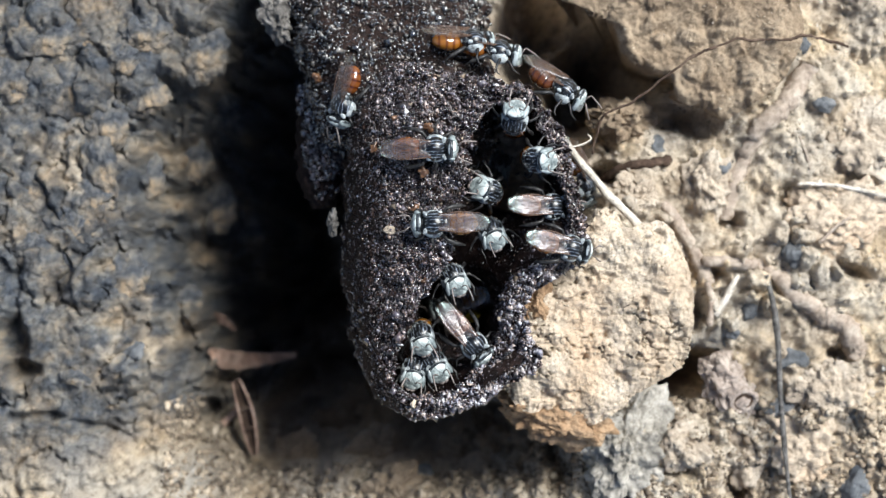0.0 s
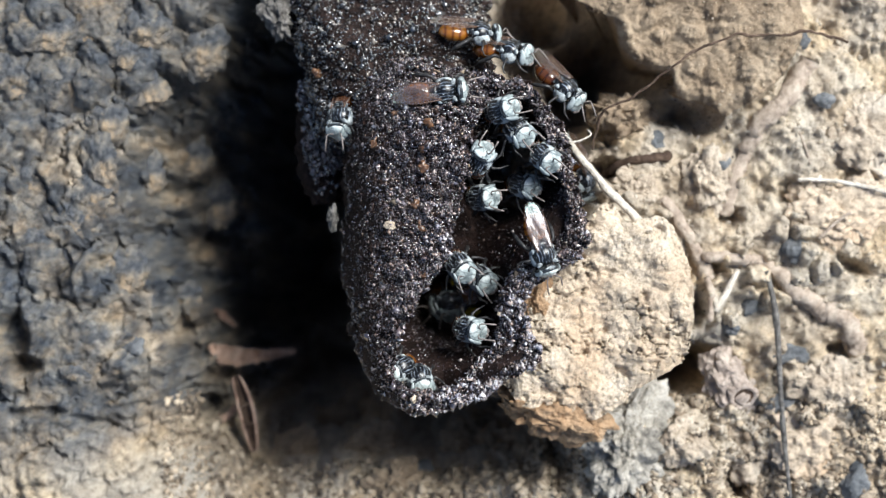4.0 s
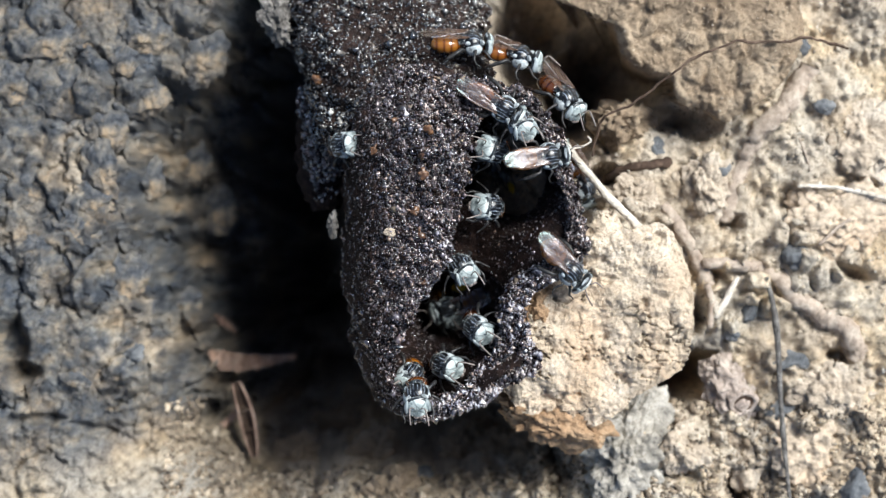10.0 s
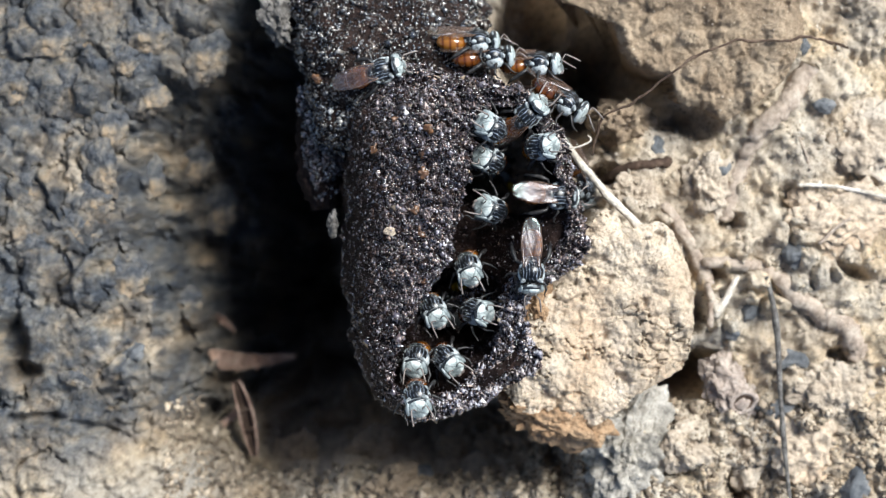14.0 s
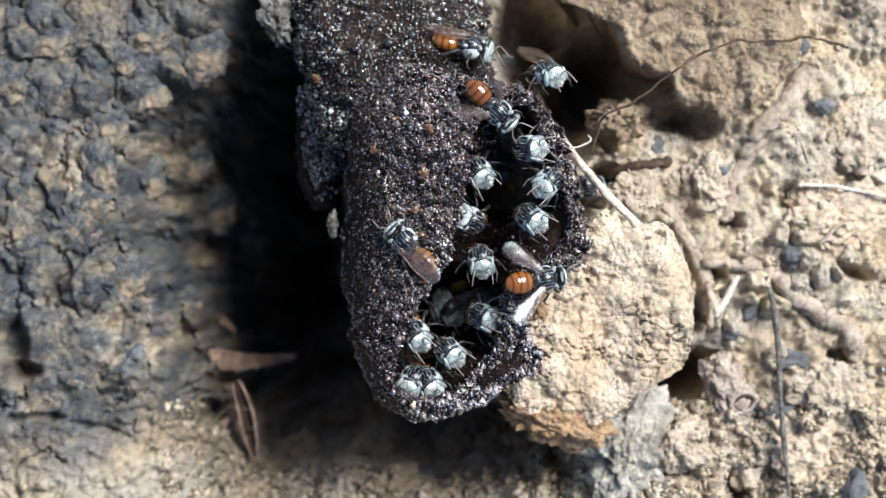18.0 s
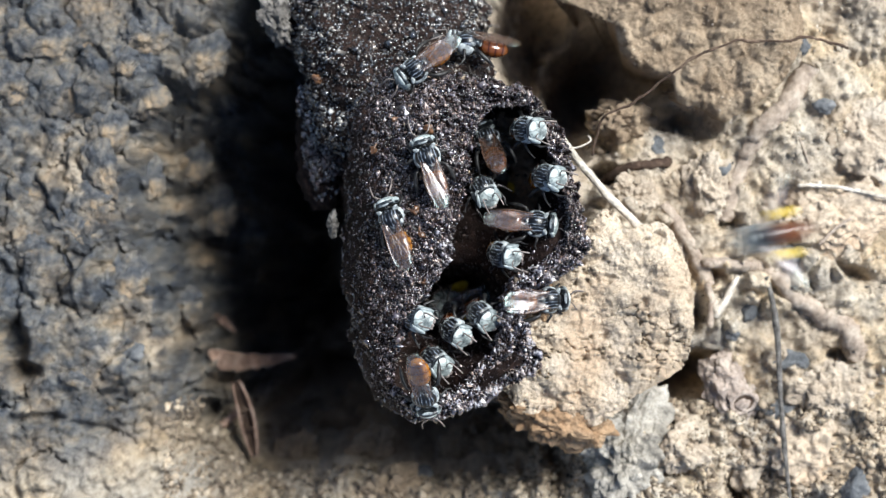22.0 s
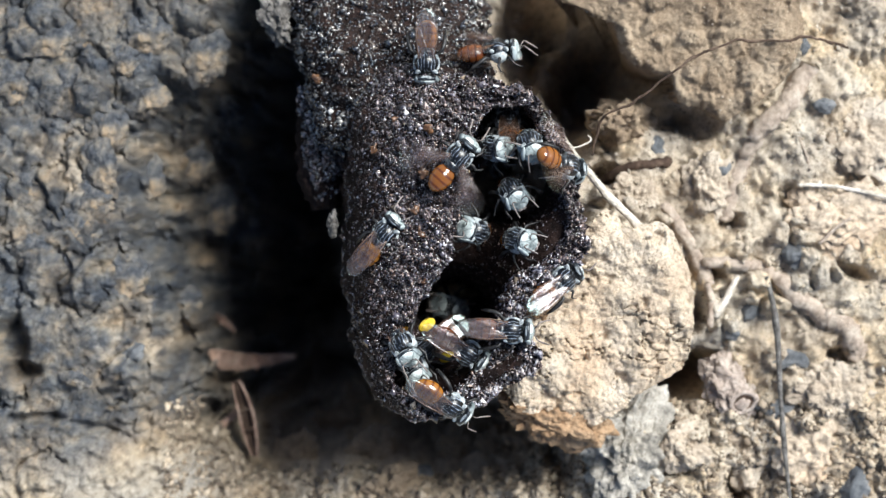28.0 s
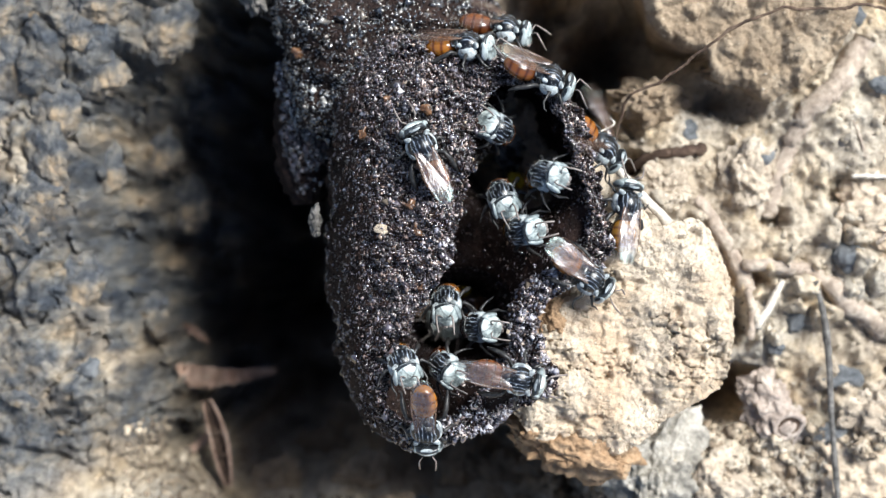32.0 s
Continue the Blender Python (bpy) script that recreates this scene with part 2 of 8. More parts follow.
m_thorax, nt, b = material("bee_thorax", 0.3, 0.5)
lines = ramp(nt, stripes_of(nt, "Y", 0.28, 6.0), [(0.66, (0.005, 0.006, 0.009)), (0.88, (0.07, 0.085, 0.115)), (1.0, (0.27, 0.31, 0.37))])
blot = ramp(nt, noise_tex(nt, 0.55, 4, 0.6), [(0.44, (0.03, 0.03, 0.03)), (0.62, (1, 1, 1))])
nt.links.new(mix(nt, 1.0, lines, blot, "MULTIPLY"), b.inputs["Base Color"])
bump(nt, b, noise_tex(nt, 0.2, 3, 0.6), 0.4, 0.05)
m_fur, nt, b = material("bee_fur", 0.6, 0.3)
nt.links.new(ramp(nt, noise_tex(nt, 0.45, 4, 0.65), [(0.33, (0.09, 0.1, 0.108)), (0.48, (0.28, 0.31, 0.32)), (0.68, (0.5, 0.54, 0.545))]), b.inputs["Base Color"])
bump(nt, b, noise_tex(nt, 0.12, 3, 0.7), 0.5, 0.05)
m_face, nt, b = material("bee_face", 0.4, 0.5)
vor = node(nt, "ShaderNodeTexVoronoi", Scale=850.0)
vor.feature = "DISTANCE_TO_EDGE"
tc = nt.nodes.new("ShaderNodeTexCoord")
nt.links.new(tc.outputs["Object"], vor.inputs["Vector"])
seam = ramp(nt, vor.outputs["Distance"], [(0.02, (0.12, 0.13, 0.14)), (0.09, (1, 1, 1))])
tone = ramp(nt, noise_tex(nt, 0.75, 5, 0.65), [(0.34, (0.14, 0.172, 0.172)), (0.46, (0.34, 0.39, 0.385)), (0.62, (0.56, 0.61, 0.595))])
nt.links.new(mix(nt, 0.6, tone, seam, "MULTIPLY"), b.inputs["Base Color"])
bump(nt, b, noise_tex(nt, 0.15, 3, 0.7), 0.4, 0.05)
m_black, nt, b = material("bee_black", 0.28, 0.5)
nt.links.new(ramp(nt, noise_tex(nt, 0.4, 4, 0.65), [(0.45, (0.006, 0.007, 0.009)), (0.62, (0.05, 0.06, 0.068)), (0.75, (0.2, 0.23, 0.24))]), b.inputs["Base Color"])
m_eye, nt, b = material("bee_eye", 0.3, 0.5)
nt.links.new(ramp(nt, noise_tex(nt, 0.9, 3, 0.5), [(0.36, (0.08, 0.1, 0.105)), (0.62, (0.33, 0.375, 0.38))]), b.inputs["Base Color"])
m_limb, nt, b = material("bee_limb", 0.42, 0.35)
nt.links.new(ramp(nt, noise_tex(nt, 0.3, 3, 0.6), [(0.4, (0.006, 0.006, 0.007)), (0.75, (0.05, 0.048, 0.046))]), b.inputs["Base Color"])
m_antenna, nt, b = material("bee_antenna", 0.5, 0.4)
nt.links.new(ramp(nt, noise_tex(nt, 0.3, 3, 0.6), [(0.35, (0.09, 0.075, 0.068)), (0.65, (0.24, 0.205, 0.19))]), b.inputs["Base Color"])
m_abdomen, nt, b = material("bee_abdomen", 0.14, 0.8)
info = nt.nodes.new("ShaderNodeObjectInfo")
amber = ramp(nt, info.outputs["Random"], [(0.0, (0.25, 0.092, 0.011)), (0.45, (0.15, 0.046, 0.008)), (0.75, (0.095, 0.025, 0.007)), (1.0, (0.3, 0.135, 0.017))])
band = ramp(nt, stripes_of(nt, "X", 0.62, 0.8), [(0.02, (0.45, 0.36, 0.3)), (0.3, (0.95, 0.93, 0.92)), (0.8, (1.15, 1.25, 1.3))])
nt.links.new(mix(nt, 1.0, amber, band, "MULTIPLY"), b.inputs["Base Color"])
# wings: smoky amber film with a pearly sheen, greenish towards the tip
m_wing, nt, b = material("bee_wing", 0.3, 0.5)
nt.links.new(ramp(nt, noise_tex(nt, 0.8, 4, 0.55), [(0.35, (0.09, 0.036, 0.016)), (0.7, (0.21, 0.13, 0.09))]), b.inputs["Base Color"])
b.inputs["Alpha"].default_value = 0.065
tc = nt.nodes.new("ShaderNodeTexCoord")
sep = nt.nodes.new("ShaderNodeSeparateXYZ")
nt.links.new(tc.outputs["Object"], sep.inputs[0])
along = node(nt, "ShaderNodeMapRange")
nt.links.new(sep.outputs[0], along.inputs[0])
along.inputs["From Min"].default_value, along.inputs["From Max"].default_value = -4.2 * MM, -1.0 * MM
pearl = ramp(nt, along.outputs[0], [(0.0, (0.6, 0.9, 0.86)), (0.22, (0.75, 0.95, 0.95)), (0.45, (0.95, 0.9, 0.95)), (1.0, (0.88, 0.83, 0.84))])
gloss = node(nt, "ShaderNodeBsdfGlossy", Roughness=0.25)
nt.links.new(pearl, gloss.inputs["Color"])
ripple = node(nt, "ShaderNodeBump", Strength=0.7, Distance=0.12 * MM)
nt.links.new(noise_tex(nt, 0.45, 3, 0.5, along=0.22), ripple.inputs["Height"])
nt.links.new(ripple.outputs[0], gloss.inputs["Normal"])
blend = node(nt, "ShaderNodeMixShader", Fac=0.041)
nt.links.new(b.outputs[0], blend.inputs[1])
nt.links.new(gloss.outputs[0], blend.inputs[2])
nt.links.new(blend.outputs[0], nt.nodes["Material Output"].inputs[0])
m_vein, nt, b = material("bee_vein", 0.4, 0.4)
b.inputs["Base Color"].default_value = (0.1, 0.058, 0.04, 1)
m_pollen = soil_material("pollen", (0.5, 0.33, 0.02), (0.78, 0.55, 0.04), (0.9, 0.7, 0.12), rough=0.8, scale=0.6, grit=0.4)


# ---- the ground sheet ----
def dig(x, y, c, rx, ry, depth, turn=0.0):
    ca, sa = math.cos(radians(turn)), math.sin(radians(turn))
    u, v = (x - c[0]) * ca + (y - c[1]) * sa, -(x - c[0]) * sa + (y - c[1]) * ca
    r = np.sqrt((u / rx) ** 2 + (v / ry) ** 2) + 0.4 * fbm(x * 0.3, y * 0.3, 5, 77, 0.6)
    return -depth * (1 - smooth(0.3, 1.3, r))


def ground_height(x, y):
    """Height of the bank and how much of it is stained crust, at x, y in mm."""
    wx, wy = x + 1.2 * fbm(x * 0.3, y * 0.3, 3, 11), y + 1.2 * fbm(x * 0.3, y * 0.3, 3, 12)
    left = 1 - smooth(-19, -10, x + 5 * fbm(x * 0.12, y * 0.12, 3, 21) - 0.22 * (y + 8))
    low = smooth(-14.0, -19.5, y + 5 * fbm(x * 0.15, y * 0.15, 3, 22) - 0.12 * (x + 20))
    crust = left * (1 - 0.6 * low)
    soil = 5.0 * fbm(x * 0.1, y * 0.1, 4, 31) + 1.4 * fbm(x * 0.6, y * 0.6, 4, 32)
    f1, f2, own = cells(wx / 2.1, wy / 2.1, 41)
    g1, g2, gown = cells(wx / 0.95 + 9, wy / 0.95, 42)
    k1, k2, kown = cells(wx / 0.45 + 3, wy / 0.45, 43)
    patch = smooth(-0.15, 0.18, fbm(x * 0.16, y * 0.16, 3, 44))
    clods = (0.6 + 1.3 * own) * smooth(0.5, 0.62, own) * smooth(0.0, 0.45, f2 - f1) * patch + (0.2 + 0.55 * gown) * smooth(0.55, 0.75, gown) * smooth(0.0, 0.7, g2 - g1)
    soil = soil + clods + 0.16 * kown * smooth(0, 0.7, k2 - k1) + 2.2 * fbm(x * 0.42, y * 0.42, 5, 34, 0.55) + 0.9 * fbm(x * 1.5, y * 1.5, 4, 33, 0.6)
    a1, a2, aown = cells(wx / 3.4 + 4 + 0.9 * fbm(x * 0.5, y * 0.5, 3, 57), wy / 4.4 + 0.9 * fbm(x * 0.5, y * 0.5, 3, 58), 51)
    b1, b2, bown = cells(wx / 1.7, wy / 2.0 + 6, 52)
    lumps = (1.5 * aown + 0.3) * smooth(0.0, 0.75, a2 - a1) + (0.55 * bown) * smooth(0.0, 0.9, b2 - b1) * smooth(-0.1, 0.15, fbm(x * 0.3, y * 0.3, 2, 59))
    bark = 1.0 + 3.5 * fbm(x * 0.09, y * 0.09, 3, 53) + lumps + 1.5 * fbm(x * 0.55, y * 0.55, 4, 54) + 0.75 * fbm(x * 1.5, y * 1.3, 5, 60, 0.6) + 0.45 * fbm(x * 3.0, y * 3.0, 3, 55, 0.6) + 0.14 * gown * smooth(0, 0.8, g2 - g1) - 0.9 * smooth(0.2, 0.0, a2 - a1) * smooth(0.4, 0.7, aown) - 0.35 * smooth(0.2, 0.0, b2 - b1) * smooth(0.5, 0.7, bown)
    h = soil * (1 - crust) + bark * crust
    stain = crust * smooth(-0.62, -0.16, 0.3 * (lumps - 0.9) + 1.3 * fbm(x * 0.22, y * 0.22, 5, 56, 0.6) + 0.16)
    h = h + DIGS(x, y)
    far = smooth(60, 400, np.hypot(x, y))
    return h * (1 - far), stain * (1 - far)


def DIGS(x, y):
    h = 0
    for c, rx, ry, depth, turn in (
            ((-14.23, 17.40, 0.00), 5.2, 22, 30, 0), ((-16.43, 2.60, 0.00), 11.6, 16, 34, 0), ((-12.70, -9.6, 0.00), 9.2, 10.4, 29, 15), ((-8.37, -20.87, 0.00), 22, 12, 9, 0), ((-15.0, -11.9, 0.00), 13.5, 9.6, 10, 0), ((-16.5, -18.0, 0.00), 8, 5, 4.5, 0), ((-4.29, -16.53, 0.00), 12, 5.0, 13, -5),
            ((2.60, -18.06, 0.00), 8.5, 4.2, 16, 5), ((-1.22, 1.07, 0.00), 8, 14, 12, 0), ((12.6, 16.9, 0.00), 4.4, 7.2, 18, 10), ((16.6, 16.2, 0.00), 6.4, 4.6, 20, 30), ((11.2, 10.6, 0.0), 2.6, 3.4, 9, 0), ((7.6, 19.5, 0.0), 3.4, 6.5, 17, 0), ((22.86, 11.17, 0.00), 1.9, 1.6, 5, 0),
            ((21.7, -11.7, 0.00), 3.6, 2.1, 17, 25), ((11.02, -20.10, 0.00), 1.3, 3.2, 5, -10), ((31.17, 4.64, 0.00), 1.4, 1.5, 2.2, 0), ((-38.47, -8.11, 0.00), 1.4, 2.2, 4, 10),
            ((25.82, 2.35, 0.00), 1.3, 1.0, 3, 0), ((19.8, 12.3, 0.0), 3.4, 1.5, 9, -20), ((24.4, -2.5, 0.0), 0.9, 0.9, 3, 0), ((22.9, -6.0, 0.0), 1.0, 1.6, 4, 0), ((21.1, -19.5, 0.0), 1.5, 1.0, 5, 20),
            ((-36.4, -15.2, 0.0), 2.6, 0.5, 1.6, 0), ((-31.6, -16.2, 0.0), 2.0, 0.45, 1.5, -18), ((-37.8, -10.9, 0.0), 1.6, 0.9, 3, 0), ((26.7, -21.8, 0.0), 1.0, 1.7, 5, 20), ((17.6, -14.2, 0.0), 0.9, 1.7, 4, 25), ((36.5, -9.6, 0.0), 1.6, 0.7, 3, 0), ((36.9, -2.0, 0.0), 2.0, 0.7, 3, -25), ((14.6, 6.6, 0.0), 1.8, 1.2, 5, 0), ((27.0, -17.6, 0.0), 1.6, 0.7, 3, -40)):
        h = h + dig(x, y, c, rx, ry, depth, turn)
    return h


def axis(half, step):
    inner = np.arange(-half, half + step / 2, step)
    grow, p, s = [], half, step
    while p < 3000:
        s *= 1.3
        p += s
        grow.append(p)
    g = np.array(grow)
    return np.concatenate([-g[::-1], inner, g])


def ground_sheet():
    xs, ys = axis(42.5, 0.17), axis(25, 0.17)
    X, Y = np.meshgrid(xs, ys, indexing="ij")
    H, S = ground_height(X, Y)
    verts = np.stack([X, Y, H], -1).reshape(-1, 3) * MM
    nx, ny = len(xs), len(ys)
    i = np.arange(nx * ny).reshape(nx, ny)
    quads = np.stack([i[:-1, :-1], i[1:, :-1], i[1:, 1:], i[:-1, 1:]], -1).reshape(-1, 4)
    me = bpy.data.meshes.new("ground")
    me.vertices.add(len(verts))
    me.vertices.foreach_set("co", verts.ravel())
    me.loops.add(quads.size)
    me.loops.foreach_set("vertex_index", quads.ravel())
    me.polygons.add(len(quads))
    me.polygons.foreach_set("loop_start", np.arange(0, quads.size, 4))
    me.update(calc_edges=True)
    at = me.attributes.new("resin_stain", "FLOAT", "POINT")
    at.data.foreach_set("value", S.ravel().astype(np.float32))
    return tagged(part("ground", me, m_ground), "crumbly tan earth bank with dark resin-stained lumps", "ground", kind="structure")


ground = ground_sheet()


def ground_z(x, y):
    return float(ground_height(np.array([[x]], float), np.array([[y]], float))[0][0, 0])


# ---- clods and stones ----
def rock(name, c, rx, ry, rz, mat, label, category, seed, turn=0, detail=4, rough=0.22, sink=0.45, group="", z=None, flat=0.0, fine=1.0, stain=0.0):
    """A broken lump centred over c: a sphere pushed out of shape, set into the ground by the part 'sink' of its height."""
    bm = bmesh.new()
    bmesh.ops.create_icosphere(bm, subdivisions=detail, radius=1.0)
    rnd = random.Random(seed)
    off = Vector((rnd.uniform(-50, 50), rnd.uniform(-50, 50), rnd.uniform(-50, 50)))
    mean = (rx + ry) / 2
    for v in bm.verts:
        n = v.co.normalized()
        q = n * 1.2 + off
        d = 1 + rough * (1.6 * noise.noise(q) + 0.8 * noise.noise(q * 2.3) + 0.4 * noise.noise(q * 5.1) + (0 if stain else 0.3 * noise.cell(q * 2.6) * fine))
        p = Vector((n.x * rx, n.y * ry, n.z * rz)) * d
        p += n * (0.5 * noise.noise(p * 1.1 + off) + 0.28 * noise.noise(p * 2.6 + off) + 0.14 * noise.noise(p * 5.5 + off)) * min(1, mean / 2.5) * fine
        if flat and p.z > rz * (1 - flat):
            p.z = rz * (1 - flat) + (p.z - rz * (1 - flat)) * 0.25
        v.co = p * MM
    ob = part(name, bm, mat)
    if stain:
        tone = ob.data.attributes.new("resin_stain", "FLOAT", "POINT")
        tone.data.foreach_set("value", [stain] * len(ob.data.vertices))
    z0 = ground_z(c[0], c[1]) if z is None else z
    ob.matrix_basis = mm_pose(c[0], c[1], z0 + rz * (1 - 2 * sink), 0, 0, turn)
    return tagged(ob, label, category, group)


def field_clod(name, outline, top, foot, mat, label, seed, step=0.15, pits=1.0, tilt=(0, 0), edge=0.09, lumps=0.3):
    """A broken clod: a crumbly, pitted top face that breaks off along a rough outline (mm) and goes down into the ground."""
    line = closed_curve(outline, 6)
    mid = sum(line, Vector()) / len(line)
    ang = np.array([math.atan2(p.y - mid.y, p.x - mid.x) for p in line])
    rad = np.array([math.hypot(p.y - mid.y, p.x - mid.x) for p in line])
    order = np.argsort(ang)
    ang, rad = ang[order], rad[order]
    big = rad.max() * (1.1 + edge)
    xs = np.arange(-big, big, step)
    X, Y = np.meshgrid(xs, xs, indexing="ij")
    wx, wy = X + 0.5 * fbm(X * 0.9, Y * 0.9, 3, seed + 60), Y + 0.5 * fbm(X * 0.9, Y * 0.9, 3, seed + 61)
    r = np.hypot(X, Y) / np.interp(np.arctan2(Y, X), ang, rad, period=2 * math.pi)
    r = r + 0.10 * fbm(X * 0.5, Y * 0.5, 4, seed) + 0.04 * fbm(X * 2.2, Y * 2.2, 3, seed + 1) * (1 - smooth(0.97, 1.03, r) * 0.9)
    f1, f2, own = cells(wx / 1.9, wy / 1.9, seed + 2)
    g1, g2, gown = cells(wx / 0.6, wy / 0.6, seed + 3)
    k1, k2, kown = cells(wx / 0.3, wy / 0.3, seed + 8)
    Z = top + tilt[0] * X + tilt[1] * Y + 2.2 * fbm(X * 0.25, Y * 0.25, 3, seed + 4) + 0.6 * fbm(X * 0.9, Y * 0.9, 5, seed + 5, 0.6)
    Z = Z + lumps * (0.4 + 0.6 * own) * smooth(0.45, 0.6, own) * smooth(0, 0.45, f2 - f1) + 0.2 * gown * smooth(0.4, 0.6, gown) * smooth(0, 0.5, g2 - g1) + 0.2 * kown * smooth(0, 0.5, k2 - k1)
    fissure = np.abs(fbm(X * 0.55 + 3, Y * 0.9, 4, seed + 9, 0.6))
    Z = Z - pits * 0.9 * smooth(0.035, 0.0, fissure) * smooth(-0.05, 0.12, fbm(X * 0.3, Y * 0.3, 3, seed + 10))
    Z = Z - pits * 0.8 * smooth(0.17, 0.3, fbm(X * 0.6 + 9, Y * 0.6, 4, seed + 6)) - 0.9 * smooth(0.75, 1.0, r) ** 2
    Z = np.where(r < 1, Z, Z + (foot - top) * smooth(1.0, 1.0 + edge, r))
    keep_f = r < 1.01 + edge
    tuck = np.where(r > 1, (1 - 0.45 * smooth(1.0, 1.0 + edge, r)) / np.maximum(r, 1e-6), 1.0)     # undercut below the rim
    X, Y = X * tuck, Y * tuck
    n = len(xs)
    i = np.arange(n * n).reshape(n, n)
    q = np.stack([i[:-1, :-1], i[1:, :-1], i[1:, 1:], i[:-1, 1:]], -1)
    q = q[keep_f[:-1, :-1] & keep_f[1:, :-1] & keep_f[1:, 1:] & keep_f[:-1, 1:]]
    used = np.unique(q)
    back = np.zeros(n * n, int)
    back[used] = np.arange(len(used))
    co = np.stack([X + mid.x, Y + mid.y, Z], -1).reshape(-1, 3)[used] * MM
    me = mesh_from(name, co, back[q].tolist())
    ob = tagged(part(name, me, mat), label, "clod")
    return ob


clay_clod = field_clod("clay_clod", [(7.32, -3.83, 9.50), (9.73, -1.40, 9.50), (12.40, 1.98, 9.50), (14.09, 3.54, 9.50), (15.88, 1.89, 9.50), (19.18, 2.08, 9.50), (20.82, -0.68, 9.50), (21.60, -5.77, 9.50), (20.9, -9.8, 9.50),
                         (17.2, -12.2, 9.50), (14.4, -14.5, 9.50), (11.43, -15.30, 9.50), (8.04, -14.39, 9.50), (5.04, -12.16, 9.50), (5.86, -7.70, 9.50)], 10.0, -4,
           m_clay, "large pale tan clay clod lying beside the nest tube", 5, 0.12, pits=0.9, tilt=(0.05, 0.06), lumps=0.42)
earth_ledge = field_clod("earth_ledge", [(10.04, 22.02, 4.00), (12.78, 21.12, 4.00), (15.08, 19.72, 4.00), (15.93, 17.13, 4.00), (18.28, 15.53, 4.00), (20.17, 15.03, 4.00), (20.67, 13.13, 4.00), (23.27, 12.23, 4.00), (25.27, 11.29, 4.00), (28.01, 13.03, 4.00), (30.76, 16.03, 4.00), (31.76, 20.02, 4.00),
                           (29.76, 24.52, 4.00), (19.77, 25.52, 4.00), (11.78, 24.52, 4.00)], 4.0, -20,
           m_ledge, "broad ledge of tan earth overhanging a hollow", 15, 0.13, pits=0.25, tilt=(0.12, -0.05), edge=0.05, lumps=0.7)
TXT_CLOD = "crumbly brown earth clod lying on the bank"
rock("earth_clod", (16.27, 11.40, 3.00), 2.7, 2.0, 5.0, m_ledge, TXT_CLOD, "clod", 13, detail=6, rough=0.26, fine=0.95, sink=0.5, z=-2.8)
rock("earth_clod", (23.65, 5.63, 1.00), 2.0, 3.2, 1.8, m_clod, TXT_CLOD, "clod", 15, detail=6, rough=0.26, fine=0.95, sink=0.56)
rock("earth_clod", (17.05, 4.87, 1.00), 2.1, 1.7, 1.4, m_clod, TXT_CLOD, "clod", 16, detail=6, rough=0.26, fine=0.95, sink=0.56)
rock("earth_clod", (35.32, 2.59, 1.00), 4.5, 3.2, 1.9, m_clay, TXT_CLOD, "clod", 17, detail=6, rough=0.26, fine=0.95, sink=0.56, turn=20)
rock("earth_clod", (38.11, 9.69, 1.00), 3.4, 3.8, 2.0, m_clod, TXT_CLOD, "clod", 18, detail=6, rough=0.26, fine=0.95, sink=0.56)
rock("earth_clod", (35.3, -12.9, 1.00), 3.6, 2.4, 1.1, m_clod, TXT_CLOD, "clod", 19, detail=6, rough=0.2, fine=1.1, sink=0.66)
rock("earth_clod", (27.71, -18.22, 1.00), 3.2, 3.6, 1.8, m_clod, TXT_CLOD, "clod", 20, detail=6, rough=0.26, fine=0.95, sink=0.56)
rock("earth_clod", (21.37, -17.97, 1.00), 2.3, 2.0, 1.8, m_clod, TXT_CLOD, "clod", 21, detail=6, rough=0.26, fine=0.95, sink=0.56)
rock("earth_clod", (33.29, -18.22, 1.00), 4.3, 3.6, 1.6, m_clay, TXT_CLOD, "clod", 22, detail=6, rough=0.26, fine=0.95, sink=0.56, turn=15)
rock("ash_grey_clod", (16.25, -18.17, 1.50), 3.2, 4.8, 3.0, m_ash, "grey-white crumbly clod beside the clay clod", "clod", 23, detail=6, rough=0.3, fine=1.5, turn=-12)
rock("earth_clod", (9.8, -14.9, 4.00), 4.8, 2.0, 3.0, m_orange_bounce, "orange-brown earth clod under the pale clay clod", "clod", 24, detail=6, rough=0.2, sink=0.5, turn=-14, z=5.9)
rock("earth_clod", (7.8, -4.8, 9.50), 1.9, 2.3, 1.3, m_orange_bounce, "orange-brown crumbly clod on the pale clay clod", "clod", 28, detail=6, rough=0.3, fine=1.3, turn=20, z=9.1)
rock("earth_clod", (-9.6, 2.15, 4.00), 0.5, 0.85, 0.6, m_stalk, "small dusty crumb stuck to the nest tube", "clod", 26, detail=5, rough=0.35, z=7)
rock("earth_clod", (-14.75, 20.6, 2.00), 1.3, 2.3, 1.5, m_stalk, "dusty grey-brown crumb beside the nest tube", "clod", 27, detail=6, rough=0.3, turn=20, z=2)
